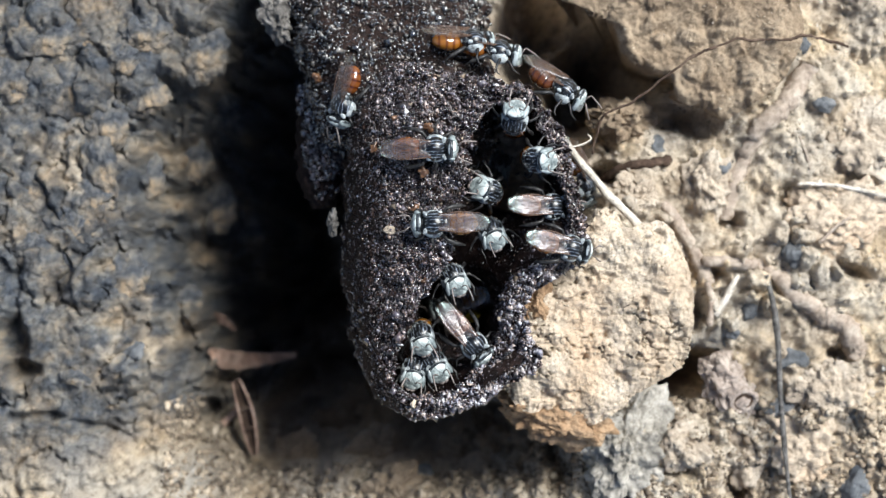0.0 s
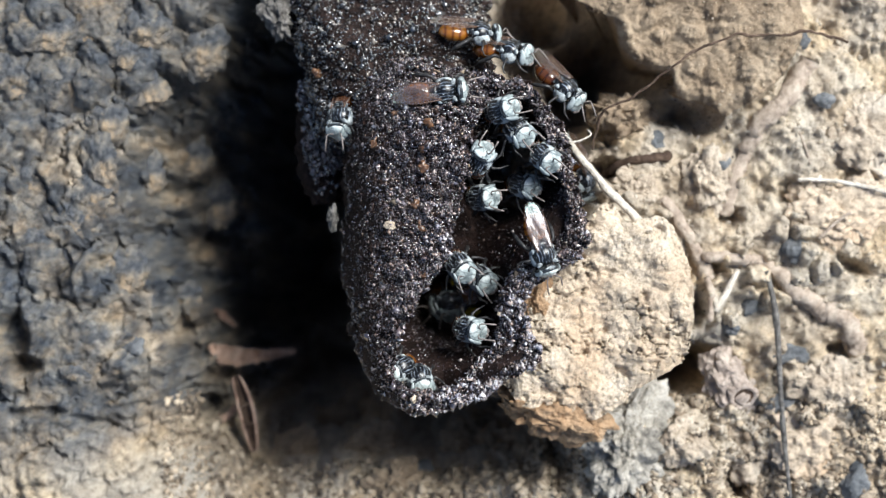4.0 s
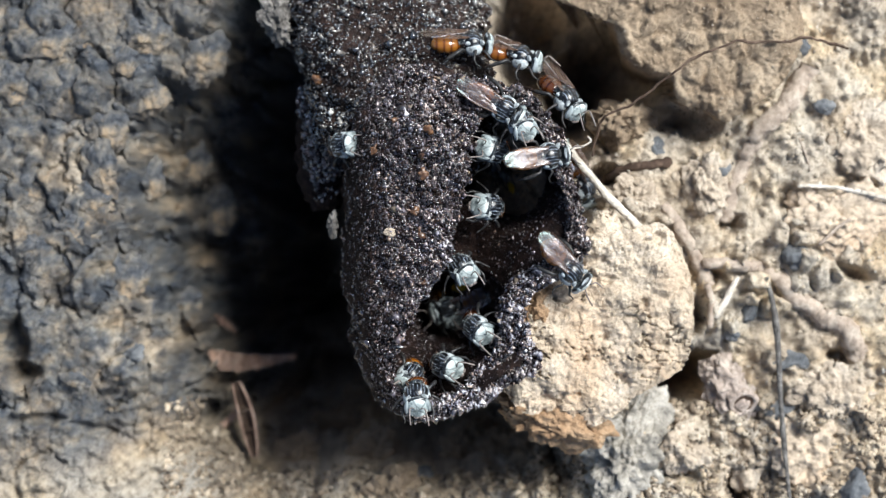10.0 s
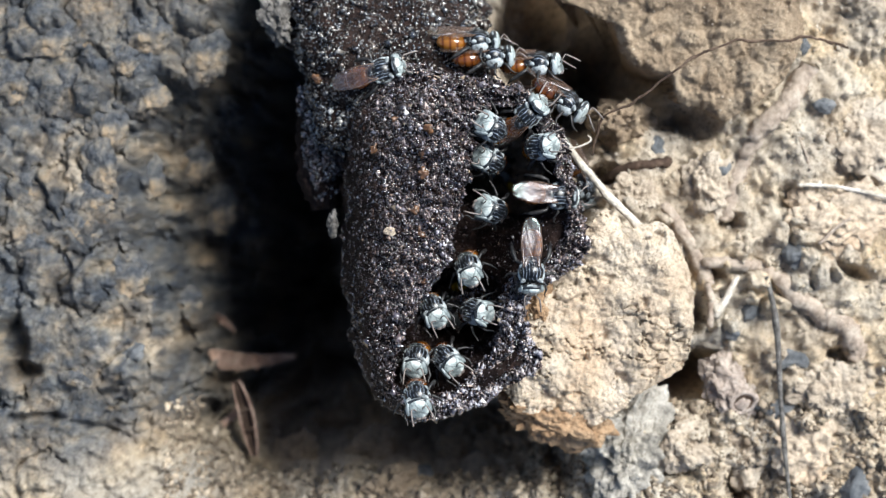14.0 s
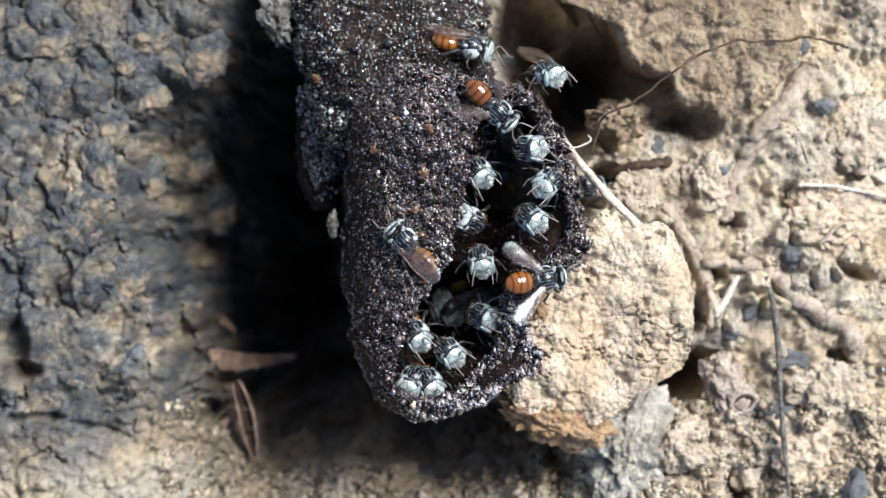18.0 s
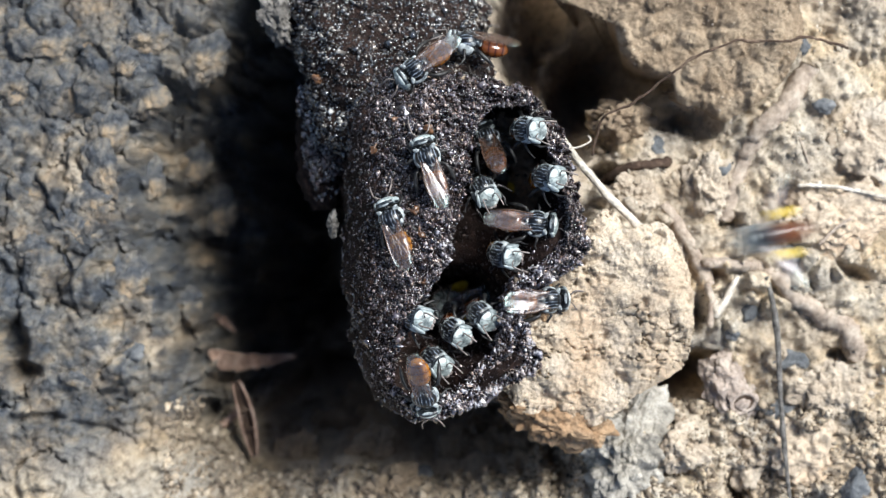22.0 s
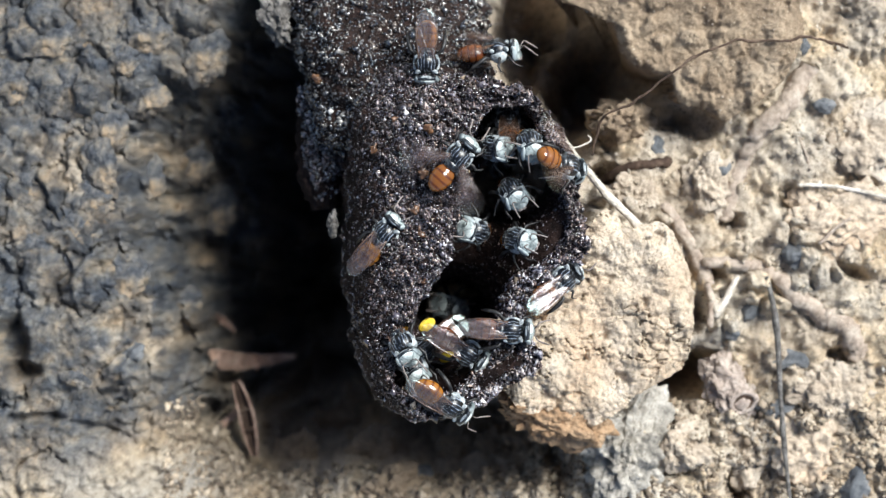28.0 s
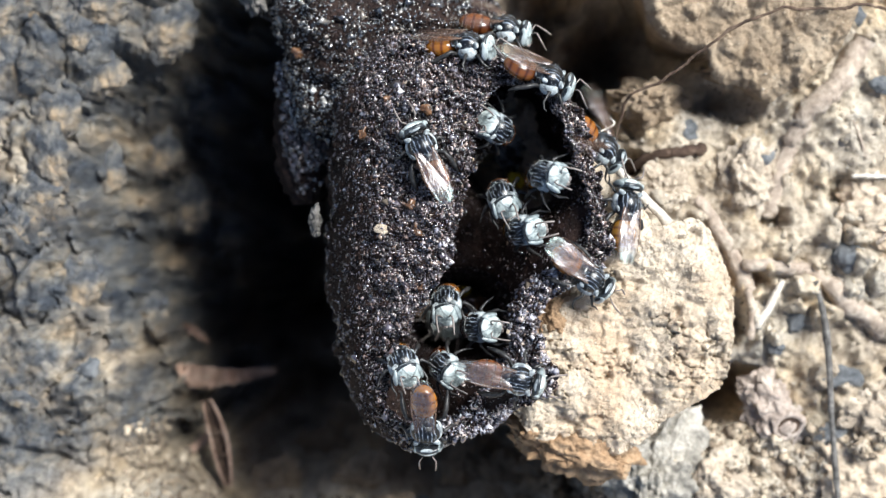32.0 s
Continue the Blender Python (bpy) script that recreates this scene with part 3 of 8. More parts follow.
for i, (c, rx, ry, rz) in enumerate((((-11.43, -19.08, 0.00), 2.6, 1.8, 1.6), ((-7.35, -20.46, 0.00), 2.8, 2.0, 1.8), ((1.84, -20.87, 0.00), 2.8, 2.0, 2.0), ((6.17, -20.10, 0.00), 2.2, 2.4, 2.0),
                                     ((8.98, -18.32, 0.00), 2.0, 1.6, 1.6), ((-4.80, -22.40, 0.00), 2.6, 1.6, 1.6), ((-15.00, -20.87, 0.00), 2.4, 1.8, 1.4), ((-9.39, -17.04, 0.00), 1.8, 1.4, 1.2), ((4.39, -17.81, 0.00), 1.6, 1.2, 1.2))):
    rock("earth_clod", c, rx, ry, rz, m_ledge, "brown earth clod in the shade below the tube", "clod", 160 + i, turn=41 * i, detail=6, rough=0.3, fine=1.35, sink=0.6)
TXT_STONE = "small dark grey stone pressed into the earth"
for i, (c, rx, ry) in enumerate((
        ((31.43, -10.15, 0.00), 1.9, 1.0), ((30.66, -14.49, 0.00), 1.5, 0.9), ((37.14, -21.28, 0.00), 1.9, 1.1), ((24.54, 6.94, 0.00), 1.0, 1.3), ((27.76, -5.66, 0.00), 0.7, 0.9),
        ((31.68, -0.56, 0.00), 1.2, 1.2), ((19.18, 9.34, 0.00), 0.9, 0.9), ((32.35, 18.11, 0.00), 0.7, 0.6), ((26.07, -7.60, 0.00), 0.6, 0.6), ((34.23, -13.47, 0.00), 0.9, 0.5),
        ((-2.50, -21.79, 0.00), 1.6, 0.8), ((-28.01, -9.39, 0.00), 1.1, 0.8), ((34.08, 12.81, 0.00), 0.7, 0.9))):
    rock("stone", c, rx, ry, min(rx, ry) * 0.8, m_dark_stone, TXT_STONE, "stone", 60 + i, turn=37 * i, detail=4, rough=0.16)
TXT_LUMP = "rounded dark resin-stained lump on the bank"
for i, (c, rx, ry, turn) in enumerate((
        ((-33.62, 14.59, 0.00), 3.1, 2.7, 10), ((-35.66, 18.93, 0.00), 3.4, 2.0, 0), ((-22.40, 18.16, 0.00), 2.6, 2.8, 0), ((-30.82, 7.45, 0.00), 1.5, 2.9, 10), ((-38.72, 15.10, 0.00), 2.4, 2.2, 0),
        ((-33.47, -1.89, 0.00), 1.8, 2.4, 15), ((-29.18, -2.50, 0.00), 2.1, 2.3, 0), ((-30.56, 11.28, 0.00), 2.0, 2.2, 0), ((-27.24, 13.83, 0.00), 2.0, 1.7, 30), ((-33.37, 2.09, 0.00), 2.4, 1.4, -15),
        ((-27.24, 19.44, 0.00), 2.5, 1.7, 0), ((-33.11, -11.58, 0.00), 1.5, 0.8, -15), ((-24.69, 8.72, 0.00), 1.8, 2.2, 0), ((-37.19, 5.66, 0.00), 2.2, 1.9, 0), ((-31.58, 4.64, 0.00), 2.0, 1.6, 0),
        ((-27.50, 6.68, 0.00), 1.2, 2.0, 0), ((-36.94, 0.05, 0.00), 1.8, 1.5, 0), ((-23.16, 4.13, 0.00), 2.0, 2.6, 10), ((-25.46, -5.05, 0.00), 2.0, 1.6, 0), ((-28.78, 16.89, 0.00), 1.5, 1.3, 0))):
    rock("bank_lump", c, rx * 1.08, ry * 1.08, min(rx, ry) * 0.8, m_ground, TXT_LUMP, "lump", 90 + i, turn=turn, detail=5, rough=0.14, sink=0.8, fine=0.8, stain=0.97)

# the hollow seed husk at the foot of the clod
husk = rock("seed_husk", (25.9, -12.4, 1.50), 2.1, 3.4, 1.5, m_husk, "wrinkled brown seed husk with a round rimmed hole", "seed", 130, turn=24, detail=6, rough=0.2, fine=0.95, sink=0.44)


def husk_end():
    """The round end of the husk: a raised rim round a shallow bowl, the hollow's shade painted in dark, with a pale
    kernel in it.
    """
    ring, bowl, kernel = [], [], []
    for i in range(33):
        a = 2 * math.pi * i / 32
        w = 1 + 0.3 * noise.noise(Vector((math.cos(a) * 1.6, math.sin(a) * 1.6, 4)))
        for j in range(8):
            q = 2 * math.pi * j / 8
            r = (1.12 + 0.26 * math.cos(q)) * (0.5 + 0.5 * w) + 0.1 * noise.noise(Vector((i * 0.9, j, 3)))
            ring.append((r * math.cos(a) * MM, r * math.sin(a) * MM * 0.9, (0.3 * math.sin(q) * w * w + 0.1 * noise.noise(Vector((i * 0.9, j, 8)))) * MM))
        for j in range(4):
            r = 1.15 * j / 3
            bowl.append((r * math.cos(a) * MM, r * math.sin(a) * MM * 0.9, (0.02 + 0.05 * j) * MM))
        for j in range(6):
            q = math.pi / 2 * j / 5
            r = 0.72 * math.cos(q) * w
            kernel.append(((r * math.cos(a) - 0.16) * MM, (r * math.sin(a) * 0.85 - 0.1) * MM, (0.05 + 0.3 * math.sin(q)) * MM))
    for name, v, k, mat, label in (("rim", ring, 8, m_husk, "crumbly rim"), ("hollow", bowl, 4, m_dark_root, "shallow bowl with the hollow's shade in its colour"), ("kernel", kernel, 6, m_husk, "pale domed kernel")):
        ob = part(name, mesh_from(name, v, grid_faces(33, k, name == "rim")), mat, husk, label)
        ob.matrix_basis = mm_pose(0.45, -1.75, 1.42, 24, 0, 0)


husk_end()


# ---- twigs, roots and straws ----
bpy.context.view_layer.update()
LAND = bpy.context.evaluated_depsgraph_get()


def surface_z(x, y):
    """Height of the ground or of the clod on it, at x, y in mm."""
    hit, place, *_ = scene.ray_cast(LAND, Vector((x, y, 60)) * MM, Vector((0, 0, -1)))
    return place.z / MM if hit else 0.0


def stick(name, points, radii, mat, label, category, sides=8, steps=6, wobble=0.25, seed=1, drape=True, lift=0.5, kink=0.7, bed=0.5):
    """A twig, root or straw along points; draped, it lies on the ground instead of at the heights given."""
    line = curve_points(points, steps)
    if drape:
        lie = [surface_z(p.x, p.y) for p in line]
        for i, p in enumerate(line):
            near = lie[max(0, i - 6):i + 7]
            p.z = (1 - lift) * sum(near) / len(near) + lift * max(near) + radii[0] * bed
        if lift > 0.8:                        # stiff: it lies across the high spots
            t = np.linspace(0, 1, len(line))
            base = np.polyfit(t, lie, 1)
            up = float(np.percentile(np.array(lie) - np.polyval(base, t), 92))
            for p, h in zip(line, np.polyval(base, t)):
                p.z = h + up + radii[0] * 0.5
    n = len(line)
    r = [(radii[0] + (radii[1] - radii[0]) * i / (n - 1)) * (1 + 0.3 * noise.noise(line[i] * 0.4 + Vector((seed * 5, 0, 0))) + 0.12 * noise.noise(line[i] * 1.7)) for i in range(n)]
    for i, p in enumerate(line):
        p += Vector((noise.noise(p * 0.9 + Vector((seed, 0, 0))), noise.noise(p * 0.9 + Vector((0, seed, 9))), 0)) * r[i] * kink
    v, f = tube_mesh(line, r, sides, wobble, seed)
    return tagged(part(name, mesh_from(name, v, f), mat), label, category)


stick("wiry_twig", [(13.04, 8.20, 6.00), (13.78, 11.38, 8.00), (15.98, 12.33, 8.50), (17.78, 13.65, 9.00), (20.40, 15.65, 9.50), (22.09, 16.67, 9.50), (23.71, 17.34, 9.00), (25.38, 17.98, 8.50), (27.65, 17.98, 8.00), (29.93, 18.08, 7.50), (32.31, 18.37, 6.50), (35.75, 17.78, 4.00)],
      (0.10, 0.13), m_dark_root, "thin dark wiry twig arching over the earth", "twig", 7, 10, 0.7, 3, False, kink=1.5)
stick("straw", [(9.67, 11.44, 1.50), (11.35, 8.59, 3.00), (13.74, 5.53, 4.50), (17.38, 1.63, 5.50)], (0.28, 0.42), m_straw, "pale dry straw leaning against the clay clod", "straw", 8, 6, 0.2, 4, False)
stick("root", [(33.00, 16.40, 5.40), (30.56, 12.95, 5.20), (28.11, 10.23, 5.00), (26.71, 7.03, 4.40), (25.35, 2.56, 3.40)], (1.0, 0.7), m_root, "thick pinkish-brown dry root across the soil", "root", 14, 14, 0.3, 5, lift=0.4, bed=-0.3, kink=0.4)
stick("root", [(19.83, 4.06, 3.50), (21.17, 2.05, 4.00), (22.70, -0.45, 3.80), (23.77, -2.96, 3.20)], (0.55, 0.75), m_root, "short grey-brown root beside the clay clod", "root", 12, 12, 0.3, 6, lift=0.4, bed=-0.2, kink=0.4)
stick("root", [(23.33, -1.20, 3.50), (26.79, -1.35, 3.80), (29.26, -1.95, 4.00), (31.72, -4.19, 4.20), (34.47, -5.94, 4.20), (36.50, -7.19, 4.00), (37.45, -9.49, 3.00)], (0.45, 1.05), m_root, "knobbly brown root lying on the soil", "root", 14, 14, 0.35, 7, lift=0.4, bed=-0.3, kink=0.5)
stick("root", [(14.73, 6.23, 1.50), (16.40, 7.35, 2.60), (18.38, 7.58, 3.00), (20.38, 7.88, 3.00)], (0.4, 0.5), m_dark_root, "short dark brown root end in the hollow", "root", 12, 12, 0.2, 8)
stick("dry_stalk", [(28.93, -2.44, 4.50), (29.73, -5.94, 4.20), (30.06, -9.94, 4.00), (30.29, -13.95, 3.80), (30.63, -17.97, 3.60), (31.16, -23.00, 3.40)], (0.3, 0.22), m_stalk, "long thin grey-black dry stalk on the soil", "stalk", 8, 8, 0.15, 9, lift=0.95, kink=0.15)
stick("straw", [(26.37, -2.45, 4.00), (25.27, -4.44, 4.00), (24.42, -5.96, 3.60)], (0.3, 0.35), m_straw, "short flat piece of pale straw", "straw", 7, 4, 0.2, 10)
stick("straw", [(23.58, -2.95, 3.50), (23.93, -4.96, 3.50), (23.80, -6.98, 3.00)], (0.42, 0.3), m_root, "frayed grey-brown stalk end", "straw", 7, 4, 0.3, 11)
stick("straw", [(31.76, 5.74, 4.00), (34.72, 5.64, 4.20), (37.71, 5.04, 4.20), (40.25, 4.54, 4.00)], (0.17, 0.2), m_straw, "pale thin stalk lying on a clod", "straw", 7, 6, 0.2, 12, lift=0.9)
stick("rootlet", [(36.42, 2.79, 4.40), (35.18, 1.94, 4.40), (33.51, 0.45, 4.00)], (0.14, 0.2), m_root, "thin pale rootlet on the soil", "root", 6, 4, 0.2, 13)
stick("rootlet", [(31.76, 10.04, 4.00), (32.51, 8.29, 4.00), (32.83, 7.06, 3.60)], (0.12, 0.12), m_root, "thin pale rootlet on the soil", "root", 6, 4, 0.2, 14)
stick("rootlet", [(9.82, 9.82, 8.00), (11.06, 8.76, 7.60), (12.81, 9.37, 7.20), (12.59, 9.88, 6.80)], (0.09, 0.07), m_straw, "curled pale rootlet beside the nest tube", "root", 6, 5, 0.2, 15, False)
stick("twig", [(-22.1, -17.4, 2.50), (-21.0, -16.6, 2.80), (-20.0, -15.9, 2.60)], (0.34, 0.38), m_leaf, "short brown twig stub on the earth", "twig", 7, 4, 0.2, 16)


def dry_leaf(points, widths, lift, label, seed):
    """A curled leaf scrap: a bent strip with a midrib and thickness."""
    line = curve_points(points, 10)
    for p in line:
        p.z = surface_z(p.x, p.y)
    top = max(p.z for p in line)
    for p in line:
        p.z = 0.25 * p.z + 0.75 * top + 1.2
    n, rows = len(line), []
    for i, p in enumerate(line):
        d = (line[min(i + 1, n - 1)] - line[max(i - 1, 0)]).normalized()
        side = d.cross(Vector((0, 0, 1))).normalized()
        t = i / (n - 1)
        k = t * (len(widths) - 1)
        w = widths[int(k)] + (widths[min(int(k) + 1, len(widths) - 1)] - widths[int(k)]) * (k % 1)
        for j in range(7):
            s = (j - 3) / 3
            z = lift * s * s + 0.3 * noise.noise(Vector((i * 0.22, j * 0.5, seed)))
            w *= 1 + 0.08 * noise.noise(Vector((i * 0.6, seed, 3)))
            rows.append((p + side * s * w + Vector((0, 0, z))) * MM)
    ob = part("dry_leaf", mesh_from("dry_leaf", rows, grid_faces(n, 7)), m_leaf)
    thick = ob.modifiers.new("thickness", "SOLIDIFY")
    thick.thickness = 0.12 * MM
    v, f = tube_mesh([q + Vector((0, 0, 0.05)) for q in line], [0.1] * n, 6, 0.2, seed)
    part("midrib", mesh_from("midrib", v, f), m_leaf, ob)
    return tagged(ob, label, "leaf")


dry_leaf([(-22.79, -9.95, -2.00), (-20.68, -11.09, -3.00), (-18.45, -11.20, -4.00), (-14.87, -10.84, -5.00)], (0.04, 0.85, 0.95, 0.65, 0.4, 0.05), 0.5, "curled reddish-brown dry leaf scrap on the earth", 1)
dry_leaf([(-22.52, -6.51, -1.00), (-21.81, -7.41, -1.50), (-21.04, -8.30, -2.00)], (0.05, 0.4, 0.3, 0.05), 0.3, "small reddish-brown leaf scrap on the bank", 3)


def boat_leaf():
    """A narrow leaf folded like a boat: a deep trough between two rolled edges, with a rib and torn bars across it."""
    line = curve_points([(-19.9, -12.73, -12.0), (-19.13, -15.08, -12.0), (-18.6, -17.65, -12.5), (-18.2, -20.0, -13.0)], 12)
    n, rows, rims = len(line), [], ([], [])
    for i, p in enumerate(line):
        t = i / (n - 1)
        d = (line[min(i + 1, n - 1)] - line[max(i - 1, 0)]).normalized()
        side = d.cross(Vector((0, 0, 1))).normalized()
        w = 0.1 + 0.56 * math.sin(math.pi * (0.08 + 0.9 * t)) ** 0.7
        for j in range(9):
            q = (j - 4) / 4
            rows.append((p + side * q * w * (1 + 0.1 * noise.noise(Vector((i * 0.4, j, 2)))) + Vector((0, 0, -1.3 * w * (1 - q * q) + 0.12 * noise.noise(Vector((i * 0.5, j * 0.6, 7)))))) * MM)
        for edge, q in zip(rims, (-1, 1)):
            edge.append(p + side * q * w + Vector((0, 0, 0.08 * noise.noise(Vector((i * 0.5, q, 5))))))
    # trough takes the dark bark colour: its shade is put into the material
    ob = part("dry_leaf", mesh_from("dry_leaf", rows, grid_faces(n, 9)), m_dark_root)
    thick = ob.modifiers.new("thickness", "SOLIDIFY")
    thick.thickness = 0.1 * MM
    for k, edge in enumerate(rims):
        v, f = tube_mesh(edge, [(0.2 if k == 0 else 0.15) * (0.45 + 0.55 * math.sin(math.pi * i / (n - 1))) for i in range(n)], 7, 0.25, 40 + k)
        part("rolled_edge", mesh_from("rolled_edge", v, f), m_leaf, ob, "pale rolled edge")
    for k, i in enumerate((14, 23)):
        v, f = tube_mesh([rims[0][i], (rims[0][i] + rims[1][i]) / 2 + Vector((0, 0.1, -0.4)), rims[1][i + 1]], [0.2, 0.28, 0.16], 6, 0.4, 50 + k)
        part("torn_bar", mesh_from("torn_bar", v, f), m_dark_root, ob)
    return tagged(ob, "narrow brown boat-shaped dry leaf on the earth", "leaf")


boat_leaf()

# ---- the resin entrance tube ----
# outer edge and mouth edge of the funnel, clockwise from its top
OUTER = [(4.61, 14.08, 11.00), (7.25, 13.35, 11.00), (9.18, 11.43, 11.00), (10.16, 8.77, 11.50), (10.94, 6.26, 12.00), (11.70, 3.39, 12.00), (11.80, 0.76, 12.00), (11.03, -1.48, 12.00),
         (8.50, -2.82, 12.00), (7.07, -4.49, 12.00), (7.34, -7.10, 12.50), (7.60, -9.83, 13.00), (5.59, -11.13, 13.50), (3.35, -12.85, 14.00), (0.28, -14.03, 14.00), (-2.41, -14.31, 14.00), (-4.98, -13.17, 11.50),
         (-6.53, -11.06, 8.50), (-7.68, -7.83, 6.50), (-8.32, -4.90, 5.50), (-8.49, -1.44, 5.00), (-8.54, 2.04, 5.00), (-8.54, 5.51, 5.00), (-8.42, 8.87, 5.50), (-8.10, 11.66, 6.00),
         (-6.83, 14.29, 7.00), (-4.08, 15.69, 9.00), (-0.68, 15.45, 9.50), (2.22, 14.89, 10.50)]
MOUTH = [(5.16, 12.19, 11.80), (6.98, 12.00, 11.80), (8.26, 10.46, 12.00), (9.01, 8.05, 12.40), (9.81, 5.66, 12.60), (10.29, 3.15, 12.40), (10.08, 0.76, 12.00), (8.41, -1.00, 12.00),
         (6.26, -2.34, 11.80), (5.22, -3.78, 11.60), (4.83, -5.93, 11.80), (4.49, -8.17, 12.00), (3.14, -10.19, 12.60), (1.14, -11.72, 13.20), (-0.90, -12.40, 13.60), (-3.13, -12.18, 13.40), (-4.26, -10.57, 13.40),
         (-3.78, -8.46, 13.80), (-2.92, -6.18, 14.20), (-1.84, -4.29, 14.40), (-0.66, -2.07, 14.60), (0.85, 0.05, 14.60), (1.32, 2.87, 14.40), (1.89, 5.71, 14.00), (2.27, 8.19, 13.60),
         (2.56, 9.93, 13.00), (3.14, 11.09, 12.60), (3.82, 11.74, 12.20), (4.49, 12.09, 12.00)]


def rough_push(p, amount):
    q = p * 0.55
    return amount * (1.1 * noise.noise(q * 0.45) + 1.1 * noise.noise(q) + 1.15 * noise.noise(q * 2.4) + 0.85 * noise.noise(q * 5.0) + 0.4 * noise.noise(q * 10))


def funnel_rings():
    """Rings of the funnel wall, from its foot over the outer edge and the swollen front to the mouth and down inside."""
    out, mouth = closed_curve(OUTER, 14), closed_curve(MOUTH, 14)
    foot = Vector((-2.07, 5.90, -8.00))
    rings = []
    n = len(out)
    for k in range(14):                       # outer wall, drawn in towards the foot
        t = k / 13
        ring = []
        for o in out:
            s = 0.62 + 0.38 * math.sin(t * math.pi / 2) ** 1.3
            p = foot + (o - foot) * s
            p.z = -9 + (o.z + 9 - 0.2) * t
            ring.append(p)
        rings.append(ring)
    for k in range(1, 41):                    # the front, swollen between the edges
        t = k / 40
        ring = []
        for o, m in zip(out, mouth):
            p = o.lerp(m, t)
            w = (o - m).length
            swell = min(w * 0.17, 2.2)
            drop = max(0.0, m.z - o.z - 2.0)
            p.z = m.z - drop * (1 - math.sin(math.pi / 2 * t) ** 0.5) - (m.z - o.z - drop) * (1 - t) + swell * math.sin(math.pi * t ** 0.85) * (1 - 0.15 * t)
            ring.append(p)
        rings.append(ring)
    for k in range(1, 9):                     # the lip, turned under, and the inner wall
        t = k / 8
        ring = []
        for o, m in zip(out, mouth):
            w = (o - m)
            under = w.normalized() * min(w.length * 0.62, 4.5)
            p = m + under * min(1, t * 1.1) ** 1.2
            p.z = m.z - 0.35 - 9.5 * t ** 1.25
            ring.append(p)
        rings.append(ring)
    return rings, n


nest = tagged(new("nest_entrance"), "dark glossy resin entrance tube of a stingless bee nest", "insect nest")
rings, ring_n = funnel_rings()
funnel_v = []
for r, ring in enumerate(rings):
    for p in ring:
        q = p + Vector((0, 0, 0))
        d = rough_push(p, 1.0)
        funnel_v.append(Vector((q.x + d * 0.5, q.y + rough_push(p + Vector((40, 0, 0)), 0.35), q.z + d)) * MM)
funnel = part("funnel", mesh_from("funnel", funnel_v, grid_faces(len(rings), ring_n, True)), m_resin, nest)


# the floor of the mouth: a saddle between two passages into the dark
def floor_height(x, y):
    h = 3.0 + 5.5 * smooth(-7.5, -11.0, y) + 0 * x
    for c, rx, ry, depth in (((5.91, 8.60, 8.00), 5.5, 7.0, 20), ((1.1, -5.5, 8.00), 4.7, 4.0, 18)):
        r = np.hypot((x - c[0]) / rx, (y - c[1]) / ry)
        h = h - depth * (1 - smooth(0.4, 1.08, r))
    wall = smooth((2.48, 0.53, 9.00)[0], (10.01, 0.53, 9.00)[0], x - 0.25 * (y - 2))
    return h + 8.5 * wall + 0.5 * fbm(x * 1.3, y * 1.3, 4, 201)


fx, fy = np.arange(-10.5, 11.5, 0.22), np.arange(-13, 14, 0.22)
FX, FY = np.meshgrid(fx, fy, indexing="ij")
FZ = floor_height(FX, FY)
nf = len(fy)
out_line = [(p.x, p.y) for p in closed_curve(OUTER, 3)]


def inside(x, y, line):
    c = False
    for (x1, y1), (x2, y2) in zip(line, line[1:] + line[:1]):
        if (y1 > y) != (y2 > y) and x < (x2 - x1) * (y - y1) / (y2 - y1) + x1:
            c = not c
    return c


shrunk = [(x * 0.93 + 0.1, y * 0.93) for x, y in out_line]
keep = np.array([[inside(x, y, shrunk) for y in fy] for x in fx])
floor_faces = [(i * nf + j, (i + 1) * nf + j, (i + 1) * nf + j + 1, i * nf + j + 1) for i in range(len(fx) - 1) for j in range(nf - 1)
               if keep[i, j] and keep[i + 1, j] and keep[i, j + 1] and keep[i + 1, j + 1]]
bm = bmesh.new()
bm_me = mesh_from("inner_floor", np.stack([FX, FY, FZ], -1).reshape(-1, 3) * MM, floor_faces)
bm.from_mesh(bm_me)
bmesh.ops.delete(bm, geom=[v for v in bm.verts if not v.link_faces], context="VERTS")
inner_floor = part("inner_floor", bm, m_resin, nest)


# the older tube behind the funnel, running up out of the bank, with a side lobe
def lobe(name, line, radii, squash, seed, push=0.8):
    """A rounded swelling body along a line, wider than high."""
    pts = curve_points(line, 10)
    n, sides, verts = len(pts), 48, []
    for i, p in enumerate(pts):
        t = i / (n - 1)
        k = t * (len(radii) - 1)
        r = radii[int(k)] + (radii[min(int(k) + 1, len(radii) - 1)] - radii[int(k)]) * (k % 1)
        d = (pts[min(i + 1, n - 1)] - pts[max(i - 1, 0)])
        side = Vector((d.y, -d.x, 0)).normalized()
        for s in range(sides):
            a = 2 * math.pi * s / sides
            q = p + side * math.cos(a) * r + Vector((0, 0, math.sin(a) * r * squash))
            g = rough_push(q + Vector((seed * 17, 0, 0)), push)
            q += (q - p).normalized() * g
            verts.append(q * MM)
    faces = grid_faces(n, sides, True) + [tuple(reversed(range(sides))), tuple(range((n - 1) * sides, n * sides))]
    return part(name, mesh_from(name, verts, faces), m_resin, nest)


